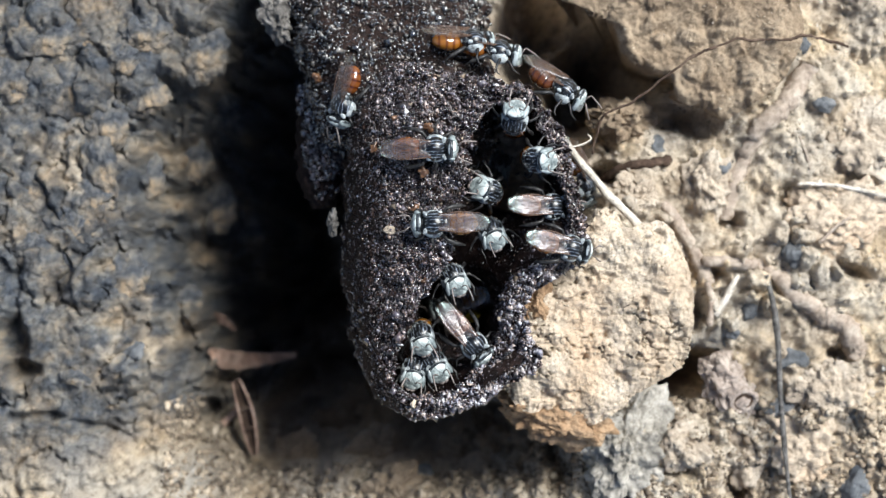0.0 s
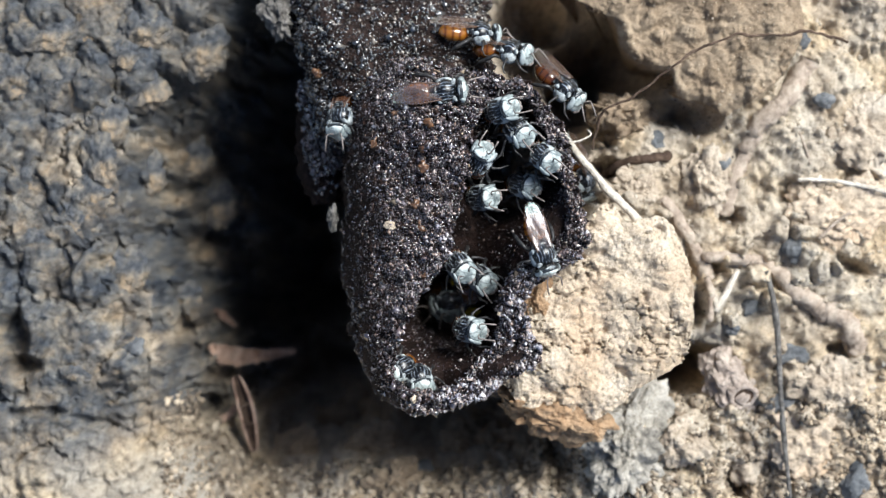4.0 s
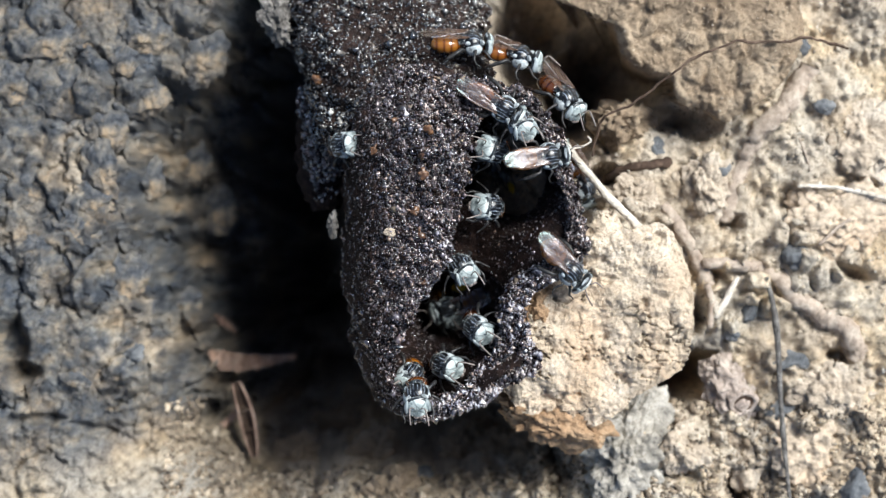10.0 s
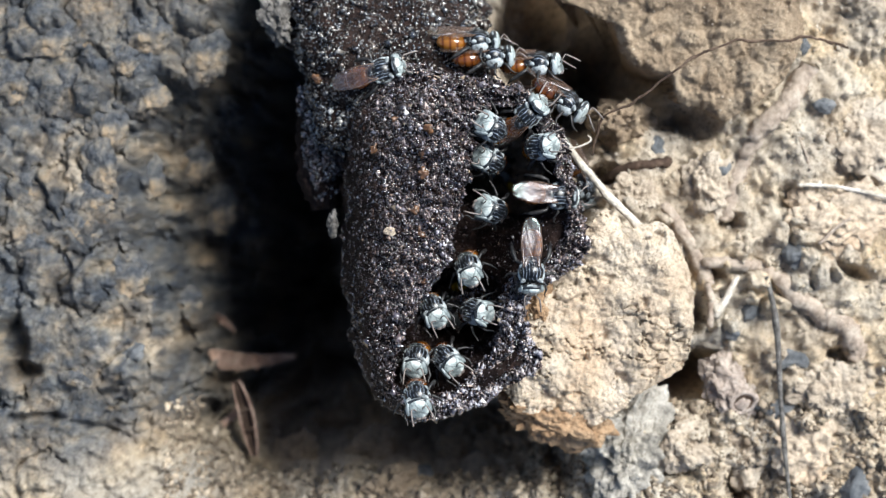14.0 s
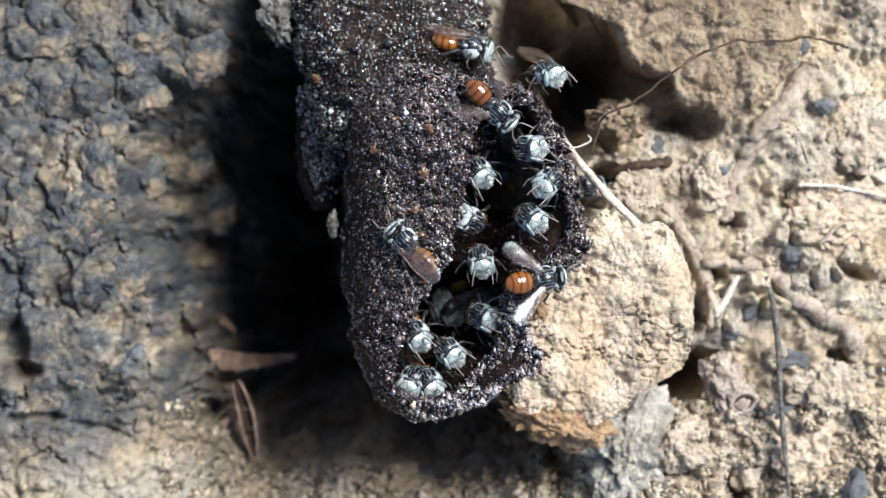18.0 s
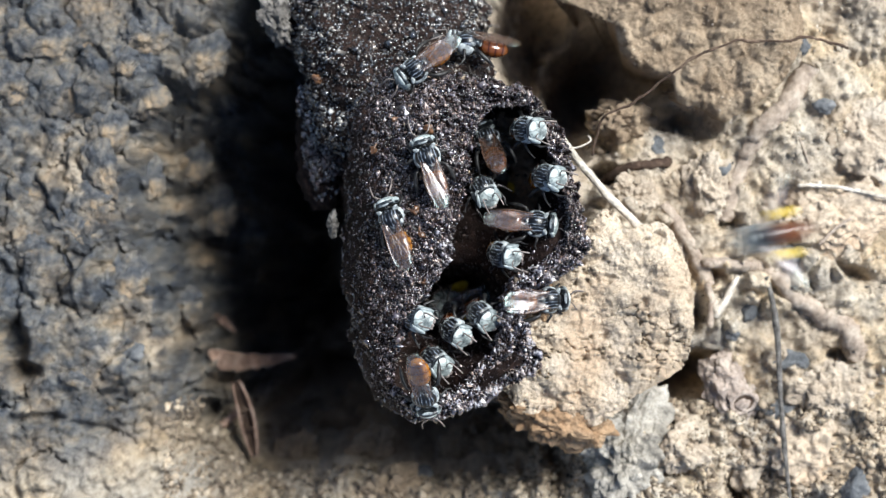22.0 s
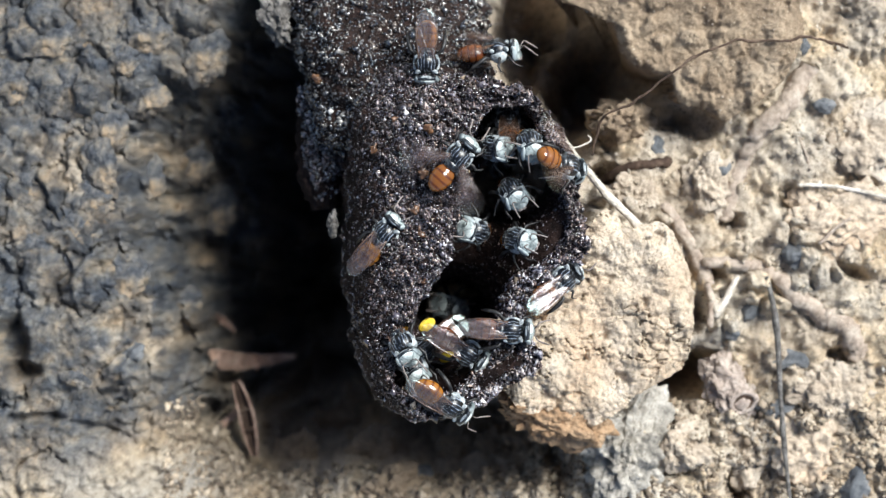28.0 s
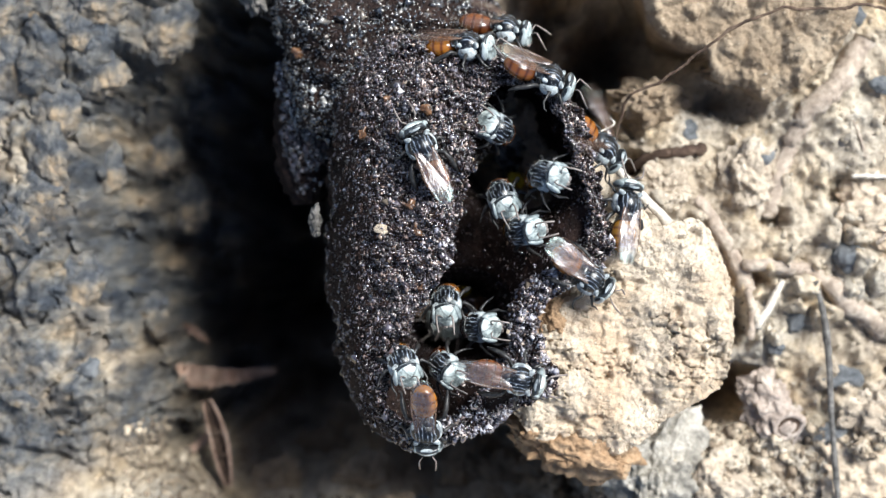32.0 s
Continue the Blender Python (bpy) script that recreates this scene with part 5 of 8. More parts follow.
def motions():
    def fly(bee, rows, wings=()):
        walk(bee, [(t, crawl(*r)) for t, *r in rows])
        for w in [c for c in bee.children if "wing" in c.name] if wings else ():
            base, side = w.matrix_basis.copy(), 1 if w.location.y > 0 else -1
            turned = base.to_quaternion().to_matrix().to_4x4()
            beats = []
            for (t0, a0), (t1, a1) in zip(wings, wings[1:]):
                beats.append((t0, a0))
                if min(a0, a1) >= 30 and t1 - t0 > 0.3:          # fanning: the wings swing about their spread, four frames a beat
                    for f in range(frame(t0) + 1, frame(t1)):
                        beats.append(((f - 1) / FPS, a0 + (a1 - a0) * (f - frame(t0)) / (frame(t1) - frame(t0)) + (38, 0, -38, 0)[f % 4]))
            beats.append(wings[-1])
            walk(w, [(t, Matrix.Translation(base.translation) @ pose(0, 0, 0, 0, 0, -side * spread) @ turned) for t, spread in beats])
        bend = [(t, 36 * min(1, max(0, (r[4] - 14) / 24)) if len(r) > 4 else 0) for t, *r in rows]
        if max(b for t, b in bend) > 0:                          # in the mouth the abdomen hangs down into the passage
            waist = Vector((-1.0, 0, 1.15)) * MM
            for c in bee.children:
                if c.name.startswith("abdomen"):
                    walk(c, [(t, Matrix.Translation(waist) @ pose(0, 0, 0, 0, -b, 0) @ Matrix.Translation(-waist)) for t, b in bend])
                elif "wing" in c.name and not wings:
                    root, rest = c.matrix_basis.translation.copy(), c.matrix_basis.to_quaternion().to_matrix().to_4x4()
                    walk(c, [(t, Matrix.Translation(root) @ pose(0, 0, 0, 0, -b, 0) @ rest) for t, b in bend])
        for a in [c for h in bee.children if h.name.startswith('head') for c in h.children if 'antenna' in c.name]:   # feeling about
            root = Vector((1.82, 0.17 if a.data.vertices[0].co.y > 0 else -0.17, 1.12)) * MM
            pivot, back, t, turns = Matrix.Translation(root), Matrix.Translation(-root), 0.0, []
            while t < 32:
                turns.append((round(t, 2), pivot @ pose(0, 0, 0, 0, rnd.uniform(-18, 14), rnd.uniform(-18, 18)) @ back))
                t += rnd.uniform(0.5, 2.4)
            walk(a, turns + [(32, turns[-1][1])])

    rnd = random.Random(12)
    guard, forager = iter(guards), iter(foragers)
    fly(next(guard), [(0, 2.6, 17.8, 9.2, -1, -12, -61), (1, 3.1, 18.0, 9.2, -0, -9, -62), (2, 3.1, 18.2, 9.2, 7, 1, -62), (3, 3.2, 18.0, 9.2, -5, -11, -61), (6, 3.1, 18.4, 9.2, 4, -6, -62), (7, 3.3, 18.0, 9.2, 6, -5, -62), (8, 3.3, 18.0, 9.2, -5, -12, -61), (9, 3.0, 17.8, 9.2, 7, -2, -62), (10, 2.5, 17.8, 9.2, -0, -5, -62), (11, 2.5, 17.8, 9.2, -5, -8, -62), (12, 3.0, 17.5, 9.2, 8, -1, -62), (13, 3.0, 18.0, 9.2, -4, -8, -62), (14, 3.0, 17.9, 9.2, 0, -6, -62), (17, 3.3, 17.8, 9.2, 5, 3, -62), (17.3, 3.3, 17.7, 9.2, 4, 3, -62), (17.83, 2.5, 17.4, 9.2, -14, 5, -62), (18, 2.5, 17.4, 9.2, -15, 6, -62), (18.38, 2.4, 17.4, 9.2, -14, 6, -62), (18.92, 1.6, 17.4, 9.2, -7, 17, -61), (19, 1.5, 17.4, 9.2, -7, 18, -61), (19.5, 0.8, 16.7, 9.7, -58, 42, -26), (20, 0.0, 15.9, 10.1, -149, 40, 50), (20.27, -0.1, 15.8, 10.3, -146, 41, 46), (20.8, -1.9, 15.3, 12.4, -125, -3, -2), (21, -2.0, 15.3, 12.5, -125, -6, -4), (22, -2.3, 15.2, 12.2, -145, 4, 6), (23, -3.0, 14.9, 12.2, -125, -2, -1), (24, -2.6, 15.2, 12.2, -125, -4, -3), (24.32, -2.5, 15.2, 12.2, -123, -3, -2), (24.86, -1.4, 15.2, 12.2, -92, 7), (25, -1.4, 15.2, 12.2, -90, 8), (25.45, -1.4, 15.3, 12.2, -90, 7), (26.95, -1.4, 15.8, 11.7, -90, -5), (28, -1.4, 15.8, 11.7, -90, -6), (28.5, 0.1, 15.8, 11.1, -54, 16, -26), (29, 1.5, 15.7, 10.5, -10, 15, -61), (29.2, 1.5, 15.7, 10.4, -9, 15, -61), (29.71, 1.9, 16.4, 9.2, -1, 11, -61), (30, 1.9, 16.4, 9.2, -1, 11, -61), (30.27, 1.9, 16.4, 9.3, -1, 10, -61), (30.8, 1.3, 15.3, 11.6, -13, 3, -62), (31, 1.2, 15.2, 11.7, -13, 3, -62), (31.35, 1.3, 15.2, 11.7, -13, 3, -62), (31.89, 1.9, 14.9, 12.0, -6, 18, -60), (32, 1.9, 14.9, 12.0, -6, 18, -60)])
    fly(next(guard), [(0, 4.9, 16.9, 9.2, -12, 4, -62), (1, 5.2, 16.6, 9.2, 3, 10, -62), (2, 5.6, 16.5, 9.2, -10, 5, -62), (3, 6.0, 16.6, 9.2, -11, 11, -61), (3.52, 6.0, 16.6, 9.2, -11, 13, -61), (5.04, 5.4, 16.1, 9.2, -20, 39, -52), (6, 5.4, 16.1, 9.2, -20, 41, -52), (7, 6.0, 16.0, 9.2, -21, 18, -60), (8, 6.5, 16.3, 9.2, -5, 12, -61), (8.3, 6.5, 16.3, 9.2, -5, 11, -61), (8.83, 6.8, 16.9, 9.2, -1, 8, -62), (9, 6.8, 16.9, 9.2, -1, 8, -62), (10, 6.7, 16.6, 9.2, -15, 6, -62), (10.2, 6.8, 16.6, 9.2, -14, 6, -62), (10.71, 7.5, 16.5, 9.2, -5, 19, -60), (11, 7.6, 16.5, 9.2, -5, 20, -60), (12, 7.7, 16.6, 9.2, -7, 8, -62), (13, 7.7, 16.6, 9.2, -10, 3, -62), (13.18, 7.7, 16.5, 9.2, -9, 3, -62), (13.68, 8.3, 16.0, 9.2, -1, 14, -61), (14, 8.3, 16.0, 9.2, -0, 15, -61), (14.75, 8.2, 15.9, 9.4, -1, 15, -61), (16.31, 6.7, 14.5, 12.5, -17, 17, -61), (17, 6.6, 14.4, 12.7, -18, 17, -61), (17.35, 6.6, 14.4, 12.7, -18, 17, -61), (18, 2.0, 21.0, -7.0, -18, 17, -61), (18.23, 6.8, 13.8, -3.0, 18, -5, -36), (18.45, 6.0, 7.9, -4.0, 60, -6, -3), (19, -0.0, 6.8, 16.0, 60, -6, -3), (19.38, -0.1, 6.8, 16.0, 61, -5, -3), (19.92, -0.4, 7.4, 15.9, 87, 7), (20, -0.4, 7.4, 15.9, 88, 8), (21, -0.6, 7.5, 16.4, 95, -4), (21.27, -0.6, 7.5, 16.3, 96, -4), (21.8, -1.2, 7.6, 15.8, 107, -3, 1), (22, -1.3, 7.6, 15.8, 108, -3, 1), (23, -1.2, 7.4, 15.7, 108, 7, -2), (24, -1.2, 7.2, 15.6, 100, -7, 1), (25, -0.7, 7.1, 16.0, 92, 2), (25.98, -0.6, 7.2, 16.0, 89, 2), (27.58, 1.2, 7.6, 16.4, 52, 3, 3), (28, 1.3, 7.6, 16.4, 50, 3, 3), (28.3, 1.2, 7.6, 16.4, 51, 3, 2), (28.83, 0.3, 7.7, 16.1, 64, -7, -3), (29, 0.3, 7.7, 16.1, 65, -7, -3), (30, -0.0, 7.7, 16.2, 85, 6, 1), (30.2, -0.1, 7.7, 16.2, 86, 6), (30.71, -1.1, 7.5, 15.8, 109), (31, -1.2, 7.5, 15.7, 110), (32, -1.5, 7.3, 15.5, 115, -5, 2)], [(0, 0), (6, 0), (10, 0), (19.2, 0), (19.8, 58), (21.2, 58), (21.5, 0), (27, 0), (27.5, 58), (29.7, 58), (30, 0), (32, 0)])
    fly(next(guard), [(0, 10.5, 13.5, 9.6, -32, 2, -50), (1, 10.5, 13.4, 9.6, -30, -0, -50), (2, 10.4, 13.4, 9.6, -46, 18, -47), (3, 10.6, 13.1, 9.6, -46, 18, -47), (6, 10.4, 13.4, 9.6, -49, 21, -46), (7, 10.5, 13.4, 9.6, -52, 24, -45), (8, 10.6, 13.2, 9.6, -49, 21, -46), (8.22, 10.6, 13.2, 9.6, -49, 21, -46), (8.74, 10.6, 12.4, 9.6, -46, 18, -47), (9, 10.6, 12.4, 9.6, -46, 18, -47), (10, 10.6, 12.9, 9.6, -52, 24, -45), (11, 10.4, 13.4, 9.6, -61, 31, -41), (11.5, 10.3, 13.5, 9.6, -124, 40, 3), (12, 10.2, 13.6, 9.6, 176, 28, 43), (12.5, 10.4, 13.5, 9.6, 148, -2, 50), (13, 10.6, 13.4, 9.6, 119, -31, 41), (13.33, 10.6, 13.1, 9.6, 59, -50, -1), (13.67, 10.7, 12.9, 9.6, -0, -31, -42), (14, 10.7, 12.6, 9.6, -34, 5, -50), (14.53, 10.6, 12.8, 9.5, -34, 7, -50), (16.04, 8.8, 14.9, 9.2, -31, 34, -55), (17, 8.7, 15.0, 9.2, -31, 35, -55), (18, 8.8, 15.1, 9.2, -38, 44, -38), (18.23, 8.8, 15.1, 9.2, -43, 56, -34), (18.74, 8.3, 15.1, 9.2, -148, 41, 43), (19, 8.3, 15.1, 9.2, -152, 49, 45), (19.3, 8.1, 15.2, 9.2, -155, 43, 47), (19.83, 5.9, 16.6, 9.2, 177, -0, 62), (20, 5.8, 16.7, 9.2, 175, -3, 62), (20.38, 5.7, 16.7, 9.2, 176, -3, 62), (20.92, 4.4, 17.2, 9.2, -179, -9, 62), (21, 4.3, 17.3, 9.2, -179, -9, 62), (21.2, 4.2, 17.3, 9.2, -179, -8, 62), (21.71, 2.2, 17.7, 9.2, 170, 2, 62), (22, 2.1, 17.8, 9.2, 170, 3, 62), (23, 2.6, 17.9, 9.2, -179, -3, 62), (23.35, 2.6, 17.9, 9.2, 180, -6, 62), (23.89, 2.6, 17.4, 9.2, 151, -44, 50), (24, 2.6, 17.4, 9.2, 148, -46, 48), (25, 2.6, 17.3, 9.2, 145, -38, 54), (25.38, 2.7, 17.3, 9.2, 141, -41, 51), (26.16, 3.6, 17.2, 9.2, 52, -51, -29), (26.5, 3.6, 17.2, 9.2, 47, -49, -33), (26.99, 3.7, 17.2, 9.2, 43, -46, -37), (27.79, 4.6, 17.1, 9.2, 5, 3, -61), (28, 4.7, 17.1, 9.2, 4, 6, -62), (29, 4.9, 17.1, 9.2, -6, 2, -62), (30, 4.6, 17.1, 9.2, -10, 5, -62), (31, 4.7, 16.8, 9.2, 1, 12, -61), (32, 4.7, 16.4, 9.2, -12, 4, -62)], [(0, 0), (22.3, 0), (22.7, 40), (32, 40)])
    fly(next(guard), [(0, -8.7, 12.3, 8.2, -107, -10, 39), (0.3, -8.7, 12.3, 8.2, -107, -10, 39), (0.83, -8.9, 11.5, 8.6, -104, -8, 39), (1, -8.9, 11.5, 8.6, -104, -7, 39), (1.38, -8.9, 11.4, 8.5, -103, -7, 39), (1.92, -8.9, 10.7, 7.8, -95, -0, 40), (2, -8.9, 10.7, 7.8, -95, -0, 40), (3, -8.9, 10.3, 7.6, -92, 2, 40), (3.41, -8.9, 10.4, 7.6, -93, 4, 39), (4.2, -8.9, 11.1, 7.9, -99, 30, 20), (4.5, -8.9, 11.1, 7.9, -99, 31, 19), (5.03, -8.9, 11.1, 7.9, -99, 33, 18), (5.83, -9.0, 11.8, 8.1, -91, 42, -8), (6, -9.0, 11.9, 8.2, -90, 40, -11), (6.25, -9.0, 11.7, 8.1, -91, 42, -9), (6.77, -9.9, 10.0, 7.1, -100, 43, 13), (7, -9.9, 9.9, 7.0, -100, 42, 14), (7.33, -9.9, 9.7, 7.0, -100, 42, 13), (7.86, -9.8, 7.1, 6.5, -95, 42, -7), (8, -9.8, 6.9, 6.5, -95, 42, -8), (8.15, -9.8, 6.9, 6.5, -94, 42, -8), (8.65, -9.6, 5.8, 6.5, -86, 42, -4), (9, -9.6, 5.7, 6.5, -85, 42, -3), (9.5, -9.2, 7.4, 7.1, -40, 40, -6), (10, -8.8, 9.1, 7.7, 3, 40, -5), (10.3, -8.7, 9.1, 7.7, 4, 40, -6), (10.83, -8.6, 9.8, 7.9, 7, 39, -7), (11, -8.6, 9.8, 7.9, 7, 39, -8), (11.38, -8.7, 9.9, 7.9, 12, 39, -11), (11.92, -9.4, 10.3, 7.5, 70, 12, -38), (12, -9.4, 10.3, 7.4, 73, 10, -39), (12.2, -9.4, 10.5, 7.5, 73, 10, -39), (12.71, -8.5, 12.2, 8.5, 70, 12, -38), (13, -8.5, 12.3, 8.6, 70, 12, -38), (13.28, -8.3, 12.5, 8.7, 67, 14, -37), (13.8, -5.4, 15.1, 10.5, 19, 16, -6), (14, -5.2, 15.2, 10.6, 16, 15, -4), (14.35, -5.2, 15.2, 10.6, 16, 15, -4), (15.28, -4.5, 15.5, 9.9, 16, 15, -4), (16.71, 6.9, 19.4, -1.4, 16, 15, -4), (17, 2.0, 21.0, -7.0, 16, 15, -4), (18, 2.0, 21.0, -7.0, 16, 15, -4), (19, 2.0, 21.0, -7.0, 16, 15, -4), (20, 2.0, 21.0, -7.0, 16, 15, -4), (21, 2.0, 21.0, -7.0, 16, 15, -4), (22, 2.0, 21.0, -7.0, 16, 15, -4), (23, 2.0, 21.0, -7.0, 16, 15, -4), (24, 2.0, 21.0, -7.0, 16, 15, -4), (25, 2.0, 21.0, -7.0, 16, 15, -4), (28, 2.0, 21.0, -7.0, 16, 15, -4), (29, 2.0, 21.0, -7.0, 16, 15, -4), (30, 2.0, 21.0, -7.0, 16, 15, -4), (31, 2.0, 21.0, -7.0, 16, 15, -4), (32, 2.0, 21.0, -7.0, 16, 15, -4)])
    fly(next(guard), [(0, -0.7, 8.2, 16.2, -0, 0, 7), (1, -0.4, 8.4, 16.0, -3, 0, -2), (1.3, -0.4, 8.4, 16.0, -3, 0, -2), (1.83, -0.7, 9.6, 15.9, 2, -0, -5), (2, -0.7, 9.6, 15.9, 2, -0, -5), (2.38, -0.7, 9.8, 15.8, 2, -0, -4), (2.92, -0.4, 12.5, 14.4, 9, 1, 7), (3, -0.4, 12.7, 14.3, 10, 1, 8), (3.6, -0.3, 12.7, 14.2, 9, 1, 7), (5.13, 1.8, 12.7, 13.7, -7, 1, -5), (6, 1.9, 12.7, 13.7, -8, 1, -6), (6.17, 1.9, 12.8, 13.7, -9, 1, -6), (6.68, 1.4, 13.5, 13.6, -19), (7, 1.3, 13.5, 13.5, -20), (7.25, 1.5, 13.5, 13.5, -21), (7.77, 3.6, 13.3, 13.3, -43, -4, 4), (8, 3.7, 13.3, 13.3, -45, -4, 4), (8.32, 3.7, 13.3, 13.3, -45, -4, 4), (8.86, 2.9, 13.6, 13.9, -44, 5, -5), (9, 2.9, 13.7, 13.9, -44, 6, -6), (9.15, 3.0, 13.5, 13.9, -44, 5, -5), (9.65, 5.0, 12.0, 13.2, -31, -2, 3), (10, 5.1, 11.9, 13.2, -30, -2, 4), (10.22, 5.1, 12.0, 13.3, -29, -2, 4), (10.74, 4.9, 13.4, 13.9, -13, -0, 2), (11, 4.9, 13.5, 13.9, -12, -0, 2), (11.3, 4.9, 13.6, 13.7, -11, 0, -2), (11.83, 4.7, 15.4, 9.4, 7, -2, -59), (12, 4.7, 15.5, 9.2, 8, -2, -62), (13, 4.3, 16.1, 9.2, -8, -7, -62), (14, 4.3, 16.6, 9.2, 2, -1, -62), (14.41, 4.3, 16.6, 9.3, 1, -1, -60), (15.2, 4.4, 15.1, 11.2, -19, 7, -34), (15.5, 4.5, 15.0, 11.3, -21, 7, -33), (16.02, 4.5, 14.9, 11.4, -22, 7, -31), (16.84, 4.6, 13.5, 13.3, -44, 3, -4), (17, 4.6, 13.4, 13.5, -45, 2, -2), (17.25, 4.6, 13.3, 13.4, -45, 2, -2), (17.77, 4.6, 11.6, 13.3, -45, -5, 5), (18, 4.6, 11.5, 13.3, -44, -5, 5), (18.32, 4.5, 11.5, 13.4, -45, -5, 5), (18.86, 4.0, 11.6, 14.1, -49, 5, -4), (19, 4.0, 11.6, 14.1, -50, 5, -4), (19.15, 3.9, 11.6, 14.1, -52, 5, -4), (19.65, 3.6, 11.8, 14.1, -88, -1), (20, 3.6, 11.8, 14.1, -90, -1), (20.23, 3.6, 11.8, 13.8, -89, 3), (20.74, 4.5, 10.8, 10.3, -68, 42, -7), (21, 4.5, 10.8, 10.1, -65, 42, -9), (21.33, 4.3, 10.4, 9.7, 10, 29, -52), (21.67, 4.0, 9.9, 9.4, 50, -14, -43), (22, 3.8, 9.5, 9.0, 110, -35), (22.5, 4.0, 10.0, 9.6, 85, 12, -16), (23, 4.2, 10.4, 10.1, 60, 42, -10), (23.2, 4.2, 10.4, 10.1, 61, 42, -9), (23.71, 5.1, 10.4, 10.1, 79, 42, -1), (24, 5.1, 10.4, 10.1, 80, 42, -1), (24.5, 5.1, 10.9, 11.9, 118, 51, 1), (25, 5.2, 11.4, 13.8, 150, 42, 11), (25.52, 5.2, 11.4, 13.6, 148, 39, 12), (26.34, 5.4, 11.2, 11.5, 125, -3, 19), (26.5, 5.4, 11.2, 11.4, 123, -5, 19), (26.76, 5.4, 11.2, 11.2, 122, -8, 18), (27.52, 5.6, 11.0, 9.1, 93, -48, 2), (28, 5.6, 11.0, 9.0, 90, -50), (28.32, 5.2, 10.0, 9.0, 94, -49), (28.86, -0.6, -4.0, 9.0, 147, -40), (29, -0.9, -4.8, 9.0, 150, -40), (29.15, -0.5, -3.8, 9.3, 146, -38, -1), (29.65, 5.0, 11.2, 13.9, 98, -4, -1), (30, 5.3, 12.0, 14.2, 95, -2), (30.5, 6.4, 12.2, 14.0, 51, -25, -14), (31, 7.4, 12.5, 13.8, -2, -29, -43), (31.3, 7.4, 12.5, 13.8, -4, -28, -43), (31.83, 7.7, 12.3, 14.0, -21, -10, -49), (32, 7.7, 12.3, 14.0, -22, -9, -49)], [(0, 0), (16.6, 0), (17.0, 40), (18.1, 55), (18.5, 0), (32, 0)])
    fly(next(guard), [(0, 6.0, 10.6, 10.1, 85, 42, -5), (1, 5.8, 10.6, 10.1, 85, 42, 13), (1.5, 5.2, 10.7, 10.1, 55, 40), (2, 4.6, 10.9, 10.1, 25, 42, -12), (3, 4.6, 11.1, 10.1, 10, 42, 3), (4.12, 4.7, 11.1, 10.3, 14, 40, 2), (5.76, 6.3, 11.7, 13.5, 58, 31, 7), (6, 6.4, 11.8, 13.6, 60, 30, 8), (6.35, 6.4, 11.8, 13.4, 60, 32, 7), (6.89, 6.5, 11.3, 10.3, 64, 40, -12), (7, 6.5, 11.2, 10.1, 65, 42, -14), (8, 6.7, 11.4, 10.1, 50, 42, 11), (8.25, 6.7, 11.4, 10.1, 49, 42, 10), (8.77, 6.5, 11.5, 10.1, 31, 42), (9, 6.5, 11.5, 10.1, 30, 42), (9.35, 6.5, 11.5, 10.1, 30, 42), (10, 6.0, 7.9, -4.0, 30, 42), (11, 6.0, 7.9, -4.0, 30, 42), (12, 6.0, 7.9, -4.0, 30, 42), (13, 6.0, 7.9, -4.0, 30, 42), (13.45, 6.0, 7.9, -4.0, 40, 25, 12), (14, 7.1, 11.3, 11.8, 40, 25, 12), (14.6, 7.1, 11.2, 11.8, 40, 25, 12), (16.13, 7.4, 10.3, 12.5, 38, 20, 6), (17, 7.4, 10.3, 12.5, 38, 20, 6), (17.18, 7.4, 10.2, 12.4, 36, 22, 5), (17.68, 7.0, 8.6, 10.2, -2, 40, 4), (18, 7.0, 8.5, 10.1, -5, 42, 5), (18.25, 7.0, 8.6, 10.1, -6, 42, 6), (18.77, 7.4, 9.4, 10.1, -15, 42, 6), (19, 7.4, 9.5, 10.1, -15, 42, 6), (19.32, 7.4, 9.4, 10.1, -16, 42, 5), (19.86, 7.6, 8.4, 10.1, -29, 42, -12), (20, 7.6, 8.4, 10.1, -30, 42, -13), (20.5, 7.8, 9.3, 11.3, -16, 24, -36), (21, 8.0, 10.3, 12.4, -18, -14, -48), (21.5, 7.5, 10.2, 11.3, -5, 23, -27), (22, 6.9, 10.1, 10.1, -8, 42, -2), (22.5, 6.8, 9.4, 9.6, -53, 20, 15), (23, 6.7, 8.7, 9.0, -85, -21), (23.5, 7.3, 8.4, 9.6, -61, 19, 16), (24, 7.9, 8.2, 10.1, -35, 42, 14), (24.2, 7.9, 8.2, 10.1, -33, 42, 13), (24.71, 7.6, 9.4, 10.1, -2, 42, -9), (25, 7.6, 9.5, 10.1, 0, 42, -10), (25.35, 7.6, 9.5, 10.1, 0, 42, -10), (26.08, 7.5, 9.4, 9.3, 0, 42, -10), (27.47, 6.1, 7.9, -3.3, 0, 42, -10), (28, 6.0, 7.9, -4.0, 0, 42, -10), (28.45, 6.0, 7.9, -4.0, 50, 42, 11), (29, 7.0, 10.3, 10.1, 50, 42, 11), (29.5, 6.7, 9.3, 10.1, 3, 42, -1), (30, 6.5, 8.3, 10.1, -45, 42, -14), (30.15, 6.4, 8.2, 10.1, -45, 42, -13), (30.65, 4.6, 6.8, 10.1, -50, 42, 6), (31, 4.5, 6.7, 10.1, -50, 42, 8), (31.23, 4.5, 6.6, 10.1, -51, 42, 7), (31.74, 4.4, 4.1, 10.1, -69, 41, 4), (32, 4.3, 4.0, 10.1, -70, 41, 4)])
